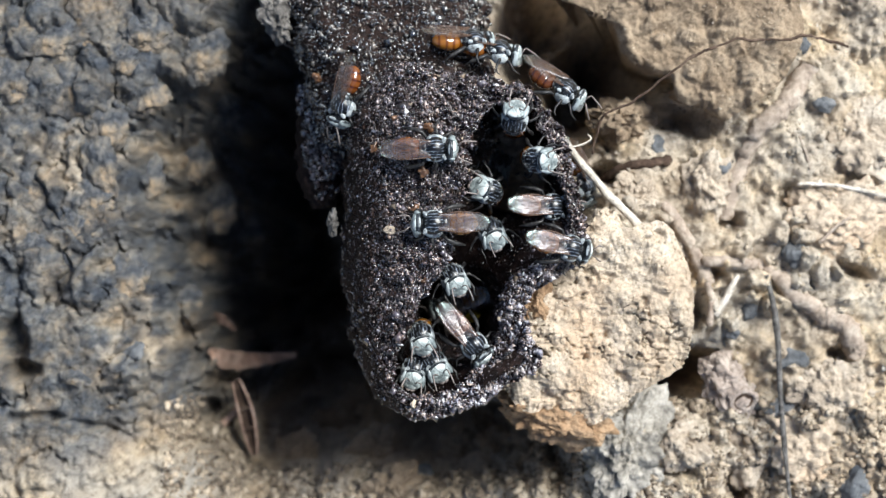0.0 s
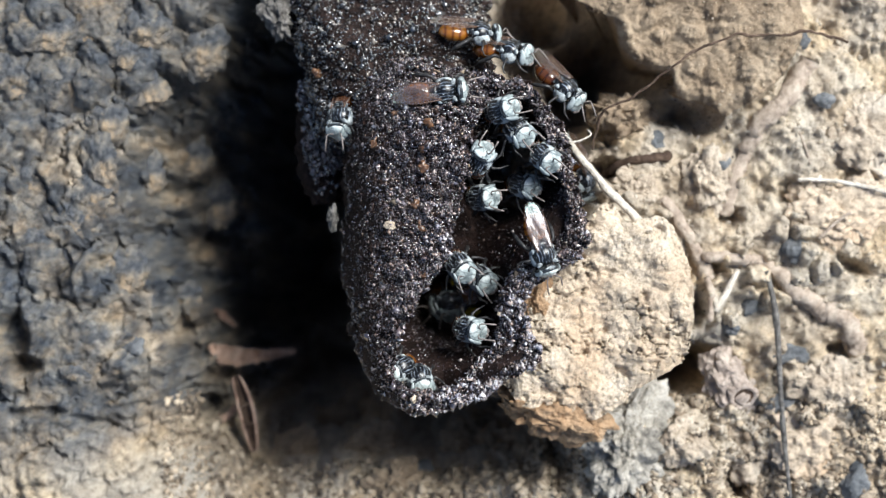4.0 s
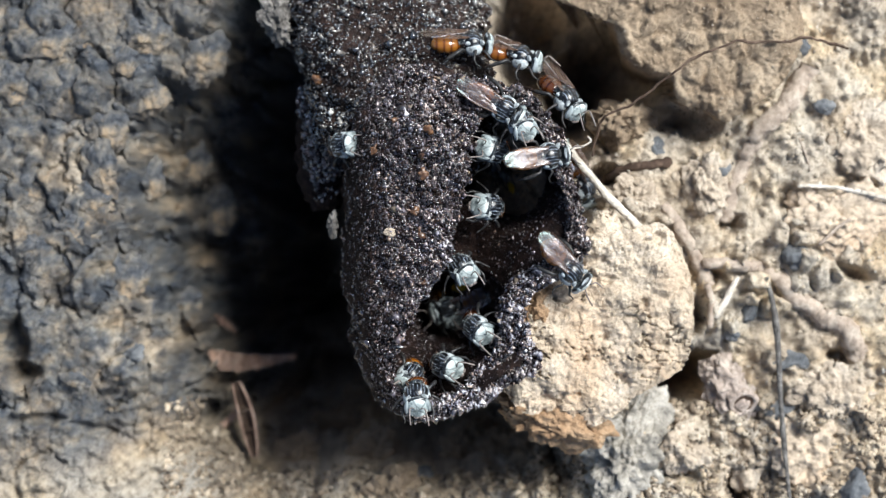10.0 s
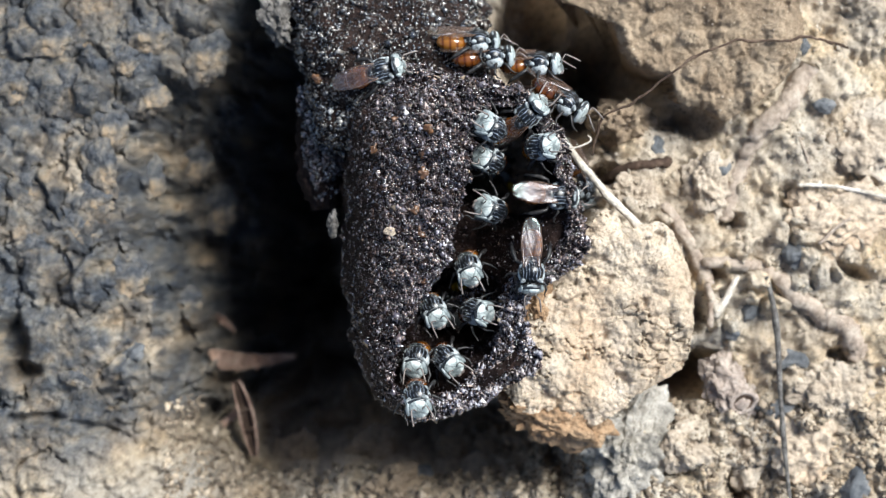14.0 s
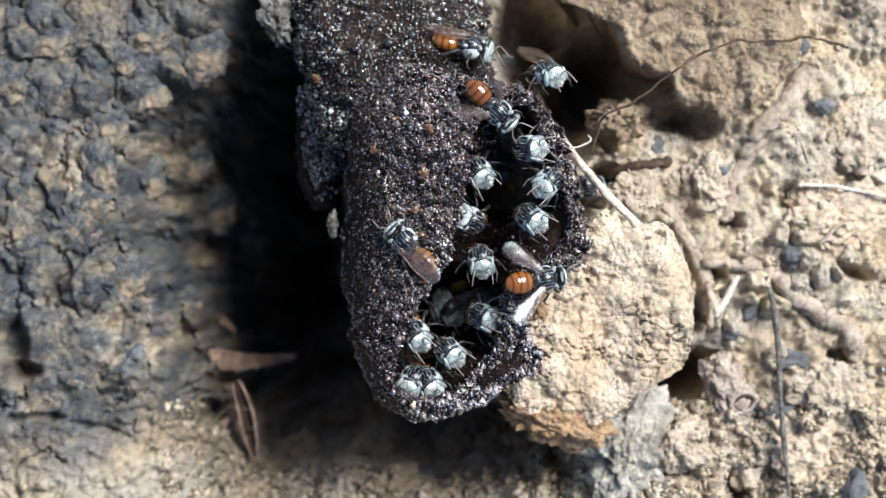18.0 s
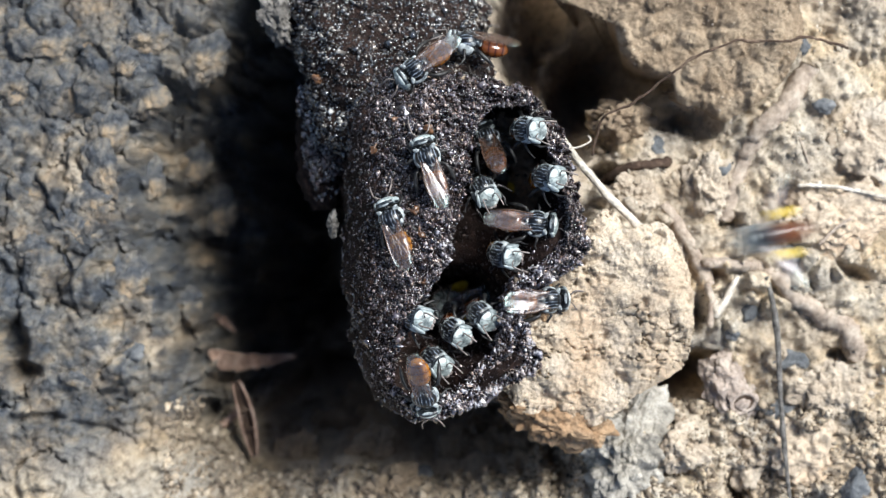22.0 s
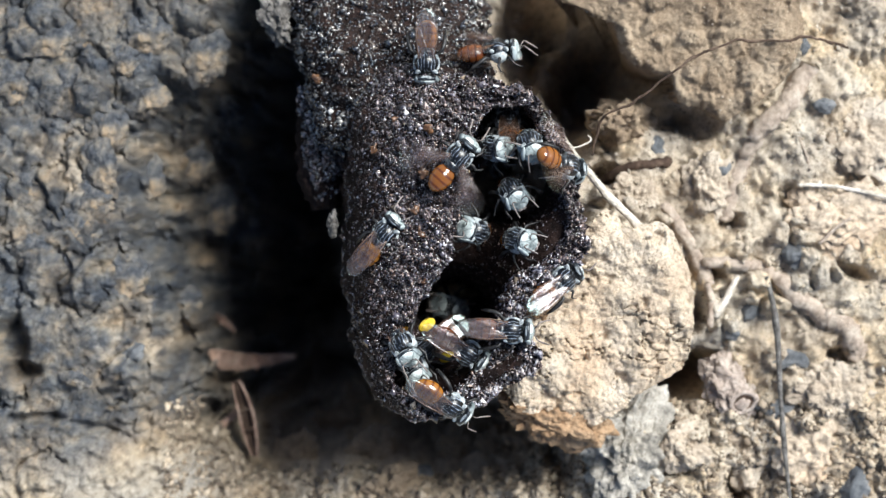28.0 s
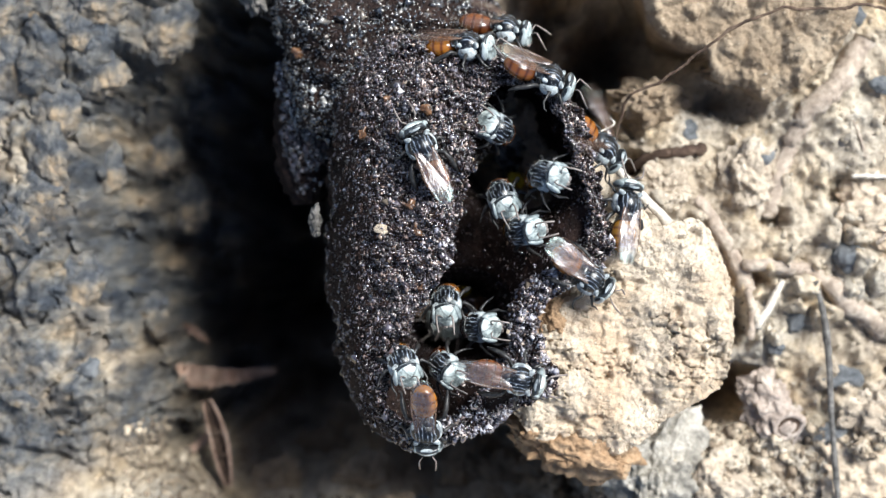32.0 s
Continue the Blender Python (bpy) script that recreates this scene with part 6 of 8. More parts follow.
    fly(next(guard), [(0, 7.8, 7.4, 10.1, -8, 42, 14), (1, 7.9, 7.6, 10.1, 0, 42, -6), (1.15, 7.9, 7.7, 10.1, -1, 42, -6), (1.65, 8.2, 8.2, 10.1, -17, 42, -5), (2, 8.3, 8.3, 10.1, -18, 42, -5), (2.23, 8.3, 8.2, 10.1, -20, 42, -4), (2.74, 8.4, 7.4, 10.1, -44, 42, 12), (3, 8.4, 7.4, 10.1, -45, 42, 13), (3.35, 8.4, 7.4, 10.1, -45, 42, 13), (4.14, 8.3, 7.4, 9.3, -45, 42, 13), (5.55, 6.2, 7.8, -3.3, -45, 42, 13), (6, 6.0, 7.9, -4.0, -45, 42, 13), (7, 6.0, 7.9, -4.0, -45, 42, 13), (8, 6.0, 7.9, -4.0, -45, 42, 13), (8.45, 6.0, 7.9, -4.0, 5, 42, -14), (9, 7.5, 5.9, 10.1, 5, 42, -14), (9.5, 8.2, 6.9, 11.7, 4, 20, -7), (10, 8.9, 7.9, 13.3, 8, -22, -1), (10.32, 8.9, 7.7, 13.3, 7, -22, -1), (10.86, 9.4, 5.8, 14.4, -1, -22, -4), (11, 9.5, 5.7, 14.4, -2, -22, -4), (11.35, 9.5, 5.7, 14.4, -2, -22, -4), (12, 6.0, 7.9, -4.0, -2, -22, -4), (12.22, 6.0, 7.9, -4.0, -27, 22, -11), (12.45, 6.0, 7.9, -4.0, -70, 43, 14), (13, 7.0, 7.3, 10.1, -70, 43, 14), (13.3, 7.0, 7.4, 10.1, -66, 43, 13), (13.83, 8.0, 8.6, 10.1, 1, 42, -8), (14, 8.0, 8.6, 10.1, 5, 42, -8), (15.12, 8.0, 8.6, 10.1, 5, 42, -8), (16.76, 8.0, 7.4, 10.1, 0, 42, -3), (17, 8.0, 7.3, 10.1, 0, 42, -3), (17.35, 8.0, 7.3, 10.1, 0, 42, -3), (18, 6.0, 7.9, -4.0, 0, 42, -3), (19, 6.0, 7.9, -4.0, 0, 42, -3), (19.45, 6.0, 7.9, -4.0, 10, 42, 6), (20, 8.0, 3.7, 10.1, 10, 42, 6), (20.32, 8.0, 3.8, 10.1, 9, 42, 6), (20.86, 7.9, 6.4, 10.1, -4, 42, 6), (21, 7.9, 6.6, 10.1, -5, 42, 6), (21.15, 7.9, 6.5, 10.1, -5, 42, 5), (21.65, 8.6, 6.1, 10.1, -8, 42, -12), (22, 8.6, 6.1, 10.1, -8, 42, -13), (22.35, 8.6, 6.1, 10.1, -8, 42, -13), (23, 6.0, 7.9, -4.0, -8, 42, -13), (24, 6.0, 7.9, -4.0, -8, 42, -13), (25, 6.0, 7.9, -4.0, -8, 42, -13), (28, 6.0, 7.9, -4.0, -8, 42, -13), (29, 6.0, 7.9, -4.0, -8, 42, -13), (30, 6.0, 7.9, -4.0, -8, 42, -13), (31, 6.0, 7.9, -4.0, -8, 42, -13), (31.45, 6.0, 7.9, -4.0, -8, 42, -14), (32, 7.3, 5.4, 10.1, -8, 42, -14)])
    fly(next(guard), [(0, 4.0, 4.8, 10.1, 160, 42, 2), (0.33, 3.7, 4.9, 10.1, -146, 44, -2), (0.67, 3.5, 5.0, 10.1, -89, 44, -8), (1, 3.3, 5.1, 10.1, -35, 42, -11), (1.32, 3.2, 5.1, 10.1, -36, 42, -10), (1.86, 2.6, 4.3, 10.1, -59, 43, 12), (2, 2.6, 4.3, 10.1, -60, 43, 14), (2.5, 2.6, 5.5, 12.3, 11, 54, -9), (3, 2.5, 6.7, 14.5, 60, 40, -7), (3.35, 2.5, 6.7, 14.5, 60, 40, -7), (3.95, 2.8, 6.8, 13.4, 60, 40, -7), (5.31, 5.9, 7.8, -3.1, 60, 40, -7), (6, 6.0, 7.9, -4.0, 60, 40, -7), (7, 6.0, 7.9, -4.0, 60, 40, -7), (8, 6.0, 7.9, -4.0, 60, 40, -7), (9, 6.0, 7.9, -4.0, 60, 40, -7), (10, 6.0, 7.9, -4.0, 60, 40, -7), (11, 6.0, 7.9, -4.0, 60, 40, -7), (12, 6.0, 7.9, -4.0, 60, 40, -7), (13, 6.0, 7.9, -4.0, 60, 40, -7), (13.22, 6.0, 7.9, -4.0, 103, 41), (13.45, 6.0, 7.9, -4.0, 160, 42, -10), (14, 4.2, 7.5, 10.1, 160, 42, -10), (14.3, 4.2, 7.5, 10.1, 163, 42, -10), (14.83, 3.8, 6.9, 10.1, -159, 42, -3), (15, 3.8, 6.8, 10.1, -156, 42, -2), (15.38, 3.8, 6.8, 10.1, -154, 42, -2), (15.92, 3.4, 6.2, 10.1, -116, 42, 7), (16, 3.4, 6.1, 10.1, -114, 42, 7), (16.2, 3.4, 6.1, 10.1, -112, 40, 8), (16.71, 3.0, 5.5, 10.1, -72, 43, 14), (17, 2.9, 5.5, 10.1, -70, 43, 14), (17.27, 3.0, 5.1, 10.1, -71, 43, 13), (17.8, 3.2, -0.4, 10.1, -80, 43, -7), (18, 3.2, -0.7, 10.1, -80, 43, -9), (18.35, 3.2, -0.7, 10.1, -80, 43, -9), (19, 0.6, -5.4, -4.0, -80, 43, -9), (20, 0.6, -5.4, -4.0, -80, 43, -9), (21, 0.6, -5.4, -4.0, -80, 43, -9), (22, 0.6, -5.4, -4.0, -80, 43, -9), (23, 0.6, -5.4, -4.0, -80, 43, -9), (23.45, 0.6, -5.4, -4.0, -40, 41, -13), (24, 0.2, -6.1, 10.1, -40, 41, -13), (24.3, 0.3, -5.9, 10.1, -42, 41, -11), (24.83, 1.9, -2.1, 10.1, -69, 42, 11), (25, 2.0, -1.9, 10.1, -70, 42, 12), (26.12, 2.2, -1.5, 10.1, -70, 42, 11), (27.76, 5.6, 4.6, 10.1, -61, 41, -2), (28, 5.8, 5.0, 10.1, -60, 41, -3), (28.35, 5.6, 4.7, 10.4, -60, 40, -3), (28.89, 1.5, 1.2, 14.3, -60, 51, -8), (29, 1.3, 1.0, 14.5, -60, 50, -8), (29.35, 1.3, 1.0, 14.5, -60, 50, -8), (30, 6.0, 7.9, -4.0, -60, 40, -8), (30.45, 0.6, -5.4, -4.0, 0, 42, -10), (31, 2.1, -4.5, 10.1, 0, 42, -10), (31.32, 2.1, -4.6, 10.1, -0, 42, -10), (31.86, 2.4, -5.6, 10.1, -0, 42, -1), (32, 2.5, -5.7, 10.1, 0, 42)])
    fly(next(guard), [(0, 9.3, 3.5, 11.9, -2, -22, -4), (0.5, 8.8, 3.9, 11.0, -7, 21, -2), (1, 8.3, 4.3, 10.1, -20, 42, 9), (1.25, 8.2, 4.3, 10.1, -19, 42, 9), (1.77, 7.0, 4.4, 10.1, -1, 42, 2), (2, 7.0, 4.4, 10.1, 0, 42, 1), (2.33, 6.9, 4.4, 10.1, -1, 42, 1), (2.86, 6.7, 4.4, 10.1, -14, 42, -11), (3, 6.7, 4.4, 10.1, -15, 42, -11), (3.35, 6.7, 4.4, 10.1, -15, 42, -11), (3.75, 6.7, 4.6, 9.3, -15, 42, -11), (5.07, 6.1, 7.7, -3.3, -15, 42, -11), (6, 6.0, 7.9, -4.0, -15, 42, -11), (7, 6.0, 7.9, -4.0, -15, 42, -11), (7.45, 6.0, 7.9, -4.0, -8, 42, -5), (8, 7.2, 4.2, 10.1, -8, 42, -5), (8.35, 7.2, 4.2, 10.1, -8, 42, -5), (9, 6.0, 7.9, -4.0, -8, 42, -5), (10, 6.0, 7.9, -4.0, -8, 42, -5), (11, 6.0, 7.9, -4.0, -8, 42, -5), (11.22, 9.4, 6.7, -1.0, -4, 20, -6), (11.45, 12.7, 5.6, 2.0, -2, -22, -4), (12, 11.3, 4.9, 13.5, -2, -22, -4), (12.32, 11.2, 4.8, 13.5, -2, -22, -5), (12.86, 10.2, 3.9, 13.4, -10, -21, -7), (13, 10.1, 3.8, 13.3, -11, -21, -8), (13.15, 10.1, 3.9, 13.3, -10, -21, -7), (13.65, 9.7, 4.4, 12.5, -5, -21, -6), (14, 9.7, 4.5, 12.4, -5, -21, -6), (14.35, 9.7, 4.5, 12.4, -5, -21, -6), (14.95, 9.9, 4.5, 11.8, -5, -21, -6), (16.31, 12.5, 5.5, 2.5, -5, -21, -6), (17, 12.7, 5.6, 2.0, -5, -21, -6), (18, 12.7, 5.6, 2.0, -5, -21, -6), (18.23, 9.4, 6.7, -1.0, -39, 22, -16), (18.45, 6.0, 7.9, -4.0, -95, 42, 14), (19, 7.4, 2.9, 10.1, -95, 42, 14), (19.35, 7.4, 2.9, 10.1, -95, 42, 14), (20, 6.0, 7.9, -4.0, -95, 42, 14), (20.23, 9.4, 6.7, -1.0, -37, 22, -17), (20.45, 12.7, 5.6, 2.0, -2, -22, -4), (21, 9.9, 3.4, 14.0, -2, -22, -4), (21.25, 9.7, 3.3, 13.8, -2, -20, -5), (21.77, 8.0, 2.3, 11.5, -5, -1, -7), (22, 7.9, 2.2, 11.4, -5, 1, -7), (22.32, 7.8, 2.2, 11.2, -7, -1, -6), (22.86, 7.0, 2.6, 9.1, -38, -20), (23, 7.0, 2.6, 9.0, -40, -21), (23.15, 7.2, 2.5, 9.3, -40, -21, -1), (23.65, 10.0, 1.3, 13.1, -37, -16, -15), (24, 10.1, 1.2, 13.3, -36, -16, -16), (24.23, 10.1, 1.2, 13.2, -35, -16, -15), (24.74, 8.8, 1.5, 12.5, -9, -21, -7), (25, 8.8, 1.5, 12.4, -7, -21, -6), (25.45, 8.7, 1.5, 12.4, -8, -19, -7), (26.25, 7.5, 1.1, 11.3, -11, 18, -10), (26.5, 7.5, 1.1, 11.3, -11, 20, -10), (27.06, 7.4, 1.1, 11.2, -11, 23, -10), (27.88, 6.2, 0.8, 10.2, -12, 40, -13), (28, 6.2, 0.8, 10.1, -12, 42, -13), (28.5, 9.1, 0.9, 12.2, -8, 20, -10), (29, 12.1, 1.0, 14.3, -2, -22, -4), (29.5, 10.1, 2.0, 12.2, -24, 20, -15), (30, 8.1, 3.0, 11.6, -50, 8, -3), (30.33, 7.5, 2.5, 11.4, -4, 12, -5), (30.67, 7.0, 2.0, 11.2, 49, 12, -7), (31, 6.4, 1.5, 11.0, 100, 10, -8), (31.35, 6.4, 1.5, 10.1, 100, 42, -8), (32, 6.0, 7.9, -4.0, 100, 42, -8)])
    fly(next(guard), [(0, 10.7, 0.0, 13.8, -13, -20, -8), (1, 10.8, -0.3, 13.7, -2, -22, -4), (1.18, 10.7, -0.3, 13.6, -4, -21, -5), (1.68, 8.9, -0.4, 13.3, -38, -15, -16), (2, 8.8, -0.4, 13.3, -39, -15, -17), (2.25, 8.8, -0.5, 13.3, -41, -14, -17), (2.77, 8.4, -1.0, 13.6, -70, -4, -22), (3, 8.4, -1.0, 13.7, -71, -3, -22), (6, 8.4, -0.7, 13.1, -75, 1), (6.3, 8.5, -0.7, 13.1, -72, -0, -1), (6.83, 10.0, -0.8, 13.6, -28, -17, -13), (7, 10.1, -0.8, 13.6, -26, -18, -13), (8, 10.2, -1.3, 13.4, -36, -16, -16), (9, 10.2, -1.6, 13.4, -46, -13, -18), (10, 10.8, -1.8, 13.4, -46, -13, -18), (11, 11.3, -1.8, 13.5, -46, -13, -18), (11.18, 11.2, -1.7, 13.5, -47, -13, -18), (11.68, 10.3, -0.9, 13.7, -53, -10, -20), (12, 10.2, -0.9, 13.7, -54, -10, -20), (12.25, 10.1, -0.9, 13.7, -56, -9, -19), (12.77, 8.0, -1.7, 14.0, -90, 2, -1), (13, 7.9, -1.7, 14.0, -92, 2), (14, 7.4, -1.9, 13.8, -90, 4), (14.22, 7.4, -1.9, 13.7, -86, 3, -1), (14.97, 8.1, -0.8, 13.3, -32, -10, -3), (15.5, 8.1, -0.7, 13.2, -29, -11, -3), (15.84, 8.2, -0.6, 13.2, -25, -12, -3), (16.61, 8.8, 0.5, 12.7, 32, -20, 8), (17, 8.9, 0.5, 12.7, 35, -20, 9), (17.38, 8.8, 0.3, 12.8, 34, -20, 9), (17.92, 8.5, -2.4, 14.5, 9, -22), (18, 8.5, -2.5, 14.6, 8, -22, -1), (18.2, 8.5, -2.6, 14.5, 9, -22), (18.71, 8.5, -3.6, 13.8, 30, -21, 7), (19, 8.5, -3.6, 13.8, 31, -21, 8), (19.27, 8.5, -3.7, 13.6, 31, -21, 8), (19.8, 8.7, -3.8, 11.4, 31, -21, 8), (20, 8.7, -3.8, 11.3, 31, -21, 8), (20.35, 8.7, -3.8, 11.3, 30, -21, 7), (20.89, 9.4, -4.0, 11.3, 20, -22, 4), (21, 9.4, -4.0, 11.3, 19, -22, 3), (22, 9.0, -4.3, 11.3, 4, -22, -2), (22.25, 9.0, -4.3, 11.3, 6, -21, -2), (22.77, 8.4, -4.3, 11.4, 27, -1, 1), (23, 8.3, -4.3, 11.4, 28, 1, 1), (24, 8.7, -3.9, 11.3, 27, -21, 6), (24.15, 8.7, -3.9, 11.3, 28, -20, 6), (24.65, 8.4, -4.2, 11.4, 31, 3, 7), (25, 8.3, -4.3, 11.4, 32, 4, 7), (25.68, 8.5, -4.2, 11.4, 32, 3, 7), (27.22, 10.1, -2.7, 12.2, 38, -18, 10), (28, 10.2, -2.6, 12.2, 38, -20, 10), (28.2, 10.2, -2.6, 12.2, 40, -19, 11), (28.71, 10.3, -3.7, 11.4, 63, -14, 17), (29, 10.3, -3.8, 11.3, 64, -13, 18), (29.5, 8.3, -2.2, 10.7, 80, 27, 15), (30, 6.3, -0.7, 11.4, 105, 4, -8), (30.33, 7.2, -0.7, 11.8, 175, 8, -30), (30.67, 8.1, -0.7, 12.3, -112, 10, -49), (31, 9.0, -0.7, 13.3, -63, -7, -21), (31.18, 9.1, -0.8, 13.3, -61, -7, -21), (31.68, 10.6, -2.0, 13.0, -39, -15, -16), (32, 10.7, -2.1, 13.0, -37, -15, -16)], [(0, 0), (17.6, 0), (18, 50), (20.1, 50), (20.5, 4), (22.3, 4), (22.7, 55), (25.5, 55), (27.6, 3), (32, 3)])
    fly(next(guard), [(0, -0.7, 2.0, 16.5, 180, -0, 8), (1, -0.7, 2.1, 16.4, 180, 0, -7), (1.33, -0.3, 3.1, 16.1, 132, 2, -5), (1.67, 0.2, 4.0, 15.8, 83, 1, -2), (2, 0.7, 5.0, 15.6, 35, -1, -1), (2.17, 0.8, 4.9, 15.2, 33, 3, -2), (2.68, 2.8, 3.7, 10.4, 4, 42, 6), (3, 2.9, 3.7, 10.1, 0, 42, 9), (3.35, 2.9, 3.7, 10.1, 0, 42, 9), (4.01, 3.1, 3.9, 9.3, 0, 42, 9), (5.39, 5.9, 7.7, -3.3, 0, 42, 9), (6, 6.0, 7.9, -4.0, 0, 42, 9), (7, 6.0, 7.9, -4.0, 0, 42, 9), (8, 6.0, 7.9, -4.0, 0, 42, 9), (9, 6.0, 7.9, -4.0, 0, 42, 9), (10, 6.0, 7.9, -4.0, 0, 42, 9), (11, 6.0, 7.9, -4.0, 0, 42, 9), (12, 6.0, 7.9, -4.0, 0, 42, 9), (13, 6.0, 7.9, -4.0, 0, 42, 9), (14, 6.0, 7.9, -4.0, 0, 42, 9), (17, 6.0, 7.9, -4.0, 0, 42, 9), (17.23, 6.0, 7.9, -4.0, 82, 28, -30), (17.45, 6.0, 7.9, -4.0, 133, -11, -12), (18, -3.2, 0.6, 15.5, 133, -11, -12), (18.38, -3.3, 0.8, 15.4, 132, -11, -12), (18.92, -5.1, 3.1, 14.1, 128, -10, -13), (19, -5.1, 3.3, 14.0, 128, -10, -13), (20, -5.2, 2.7, 13.8, 126, -10, -13), (21, -4.8, 2.5, 14.0, 128, -10, -13), (21.35, -4.8, 2.5, 14.1, 127, -10, -13), (21.89, -4.4, 2.5, 14.6, 111, -6, -15), (22, -4.3, 2.5, 14.6, 110, -6, -15), (23, -4.1, 2.2, 14.9, 97, -2, -16), (24, -3.7, 2.2, 14.9, 97, -2, -16), (25, -3.6, 2.0, 15.0, 99, -3, -16), (25.45, -3.6, 2.0, 14.9, 96, -2, -16), (26.95, -4.8, 1.4, 14.0, 53, 10, -13), (28, -4.8, 1.3, 13.9, 50, 10, -12), (28.38, -4.7, 1.3, 14.0, 47, 10, -11), (28.92, -2.6, 1.4, 15.6, -0, 1, 7), (29, -2.5, 1.4, 15.7, -3, -0, 8), (29.2, -2.3, 1.2, 15.8, -4, -0, 7), (29.71, 0.6, -0.9, 16.6, -19, 1, -3), (30, 0.8, -1.0, 16.6, -20, 1, -4), (30.35, 0.8, -1.0, 16.6, -20, 1, -4), (31, 0.6, -5.4, -4.0, -20, 1, -4), (32, 0.6, -5.4, -4.0, -20, 1, -4)])
    fly(next(guard), [(0, 4.1, 1.5, 10.1, -70, 43, -5), (1, 4.4, 1.5, 10.1, -60, 43, -6), (1.35, 4.4, 1.5, 10.1, -60, 43, -6), (2, 6.0, 7.9, -4.0, -60, 43, -6), (3, 6.0, 7.9, -4.0, -60, 43, -6), (6, 6.0, 7.9, -4.0, -60, 43, -6), (7, 6.0, 7.9, -4.0, -60, 43, -6), (8, 6.0, 7.9, -4.0, -60, 43, -6), (9, 6.0, 7.9, -4.0, -60, 43, -6), (10, 6.0, 7.9, -4.0, -60, 43, -6), (11, 6.0, 7.9, -4.0, -60, 43, -6), (12, 6.0, 7.9, -4.0, -60, 43, -6), (13, 6.0, 7.9, -4.0, -60, 43, -6), (14, 6.0, 7.9, -4.0, -60, 43, -6), (17, 6.0, 7.9, -4.0, -60, 43, -6), (18, 6.0, 7.9, -4.0, -60, 43, -6), (18.45, 0.6, -5.4, -4.0, -80, 42, 5), (19, 4.2, 0.5, 10.1, -80, 42, 5), (19.38, 4.2, 0.5, 10.1, -79, 42, 5), (19.92, 2.8, 0.6, 10.1, -61, 42, 7), (20, 2.7, 0.6, 10.1, -60, 42, 7), (20.2, 2.8, 0.6, 10.1, -58, 42, 6), (20.71, 4.9, 0.3, 10.1, -27, 42, -13), (21, 5.0, 0.3, 10.1, -25, 42, -14), (21.27, 5.0, 0.2, 10.1, -24, 42, -12), (21.8, 4.9, -0.4, 10.1, -15, 42, 10), (22, 4.9, -0.4, 10.1, -15, 42, 11), (22.35, 4.9, -0.4, 10.1, -15, 42, 11), (23, 0.6, -5.4, -4.0, -15, 42, 11), (23.45, 0.6, -5.4, -4.0, 15, 42, -9), (24, 2.6, -4.1, 10.1, 15, 42, -9), (24.33, 1.9, -3.3, 10.1, 64, 41, -2), (24.67, 1.2, -2.4, 10.1, 111, 41, 7), (25, 0.5, -1.6, 10.1, 160, 42, 14), (25.35, 0.5, -1.6, 10.1, 160, 42, 14), (26.21, 0.5, -1.9, 9.3, 160, 42, 14), (27.63, 0.6, -5.2, -3.3, 160, 42, 14), (28, 0.6, -5.4, -4.0, 160, 42, 14), (29, 0.6, -5.4, -4.0, 160, 42, 14), (29.23, 6.6, 0.1, -1.0, 109, 26, 34), (29.45, 12.7, 5.6, 2.0, 74, -10, 20), (30, 13.0, 2.4, 11.3, 74, -10, 20), (30.2, 13.0, 2.4, 11.3, 74, -10, 20), (30.71, 13.0, 3.5, 11.3, 86, -5, 21), (31, 13.0, 3.6, 11.3, 87, -5, 21), (32, 13.5, 3.3, 11.3, 83, -7, 21)])
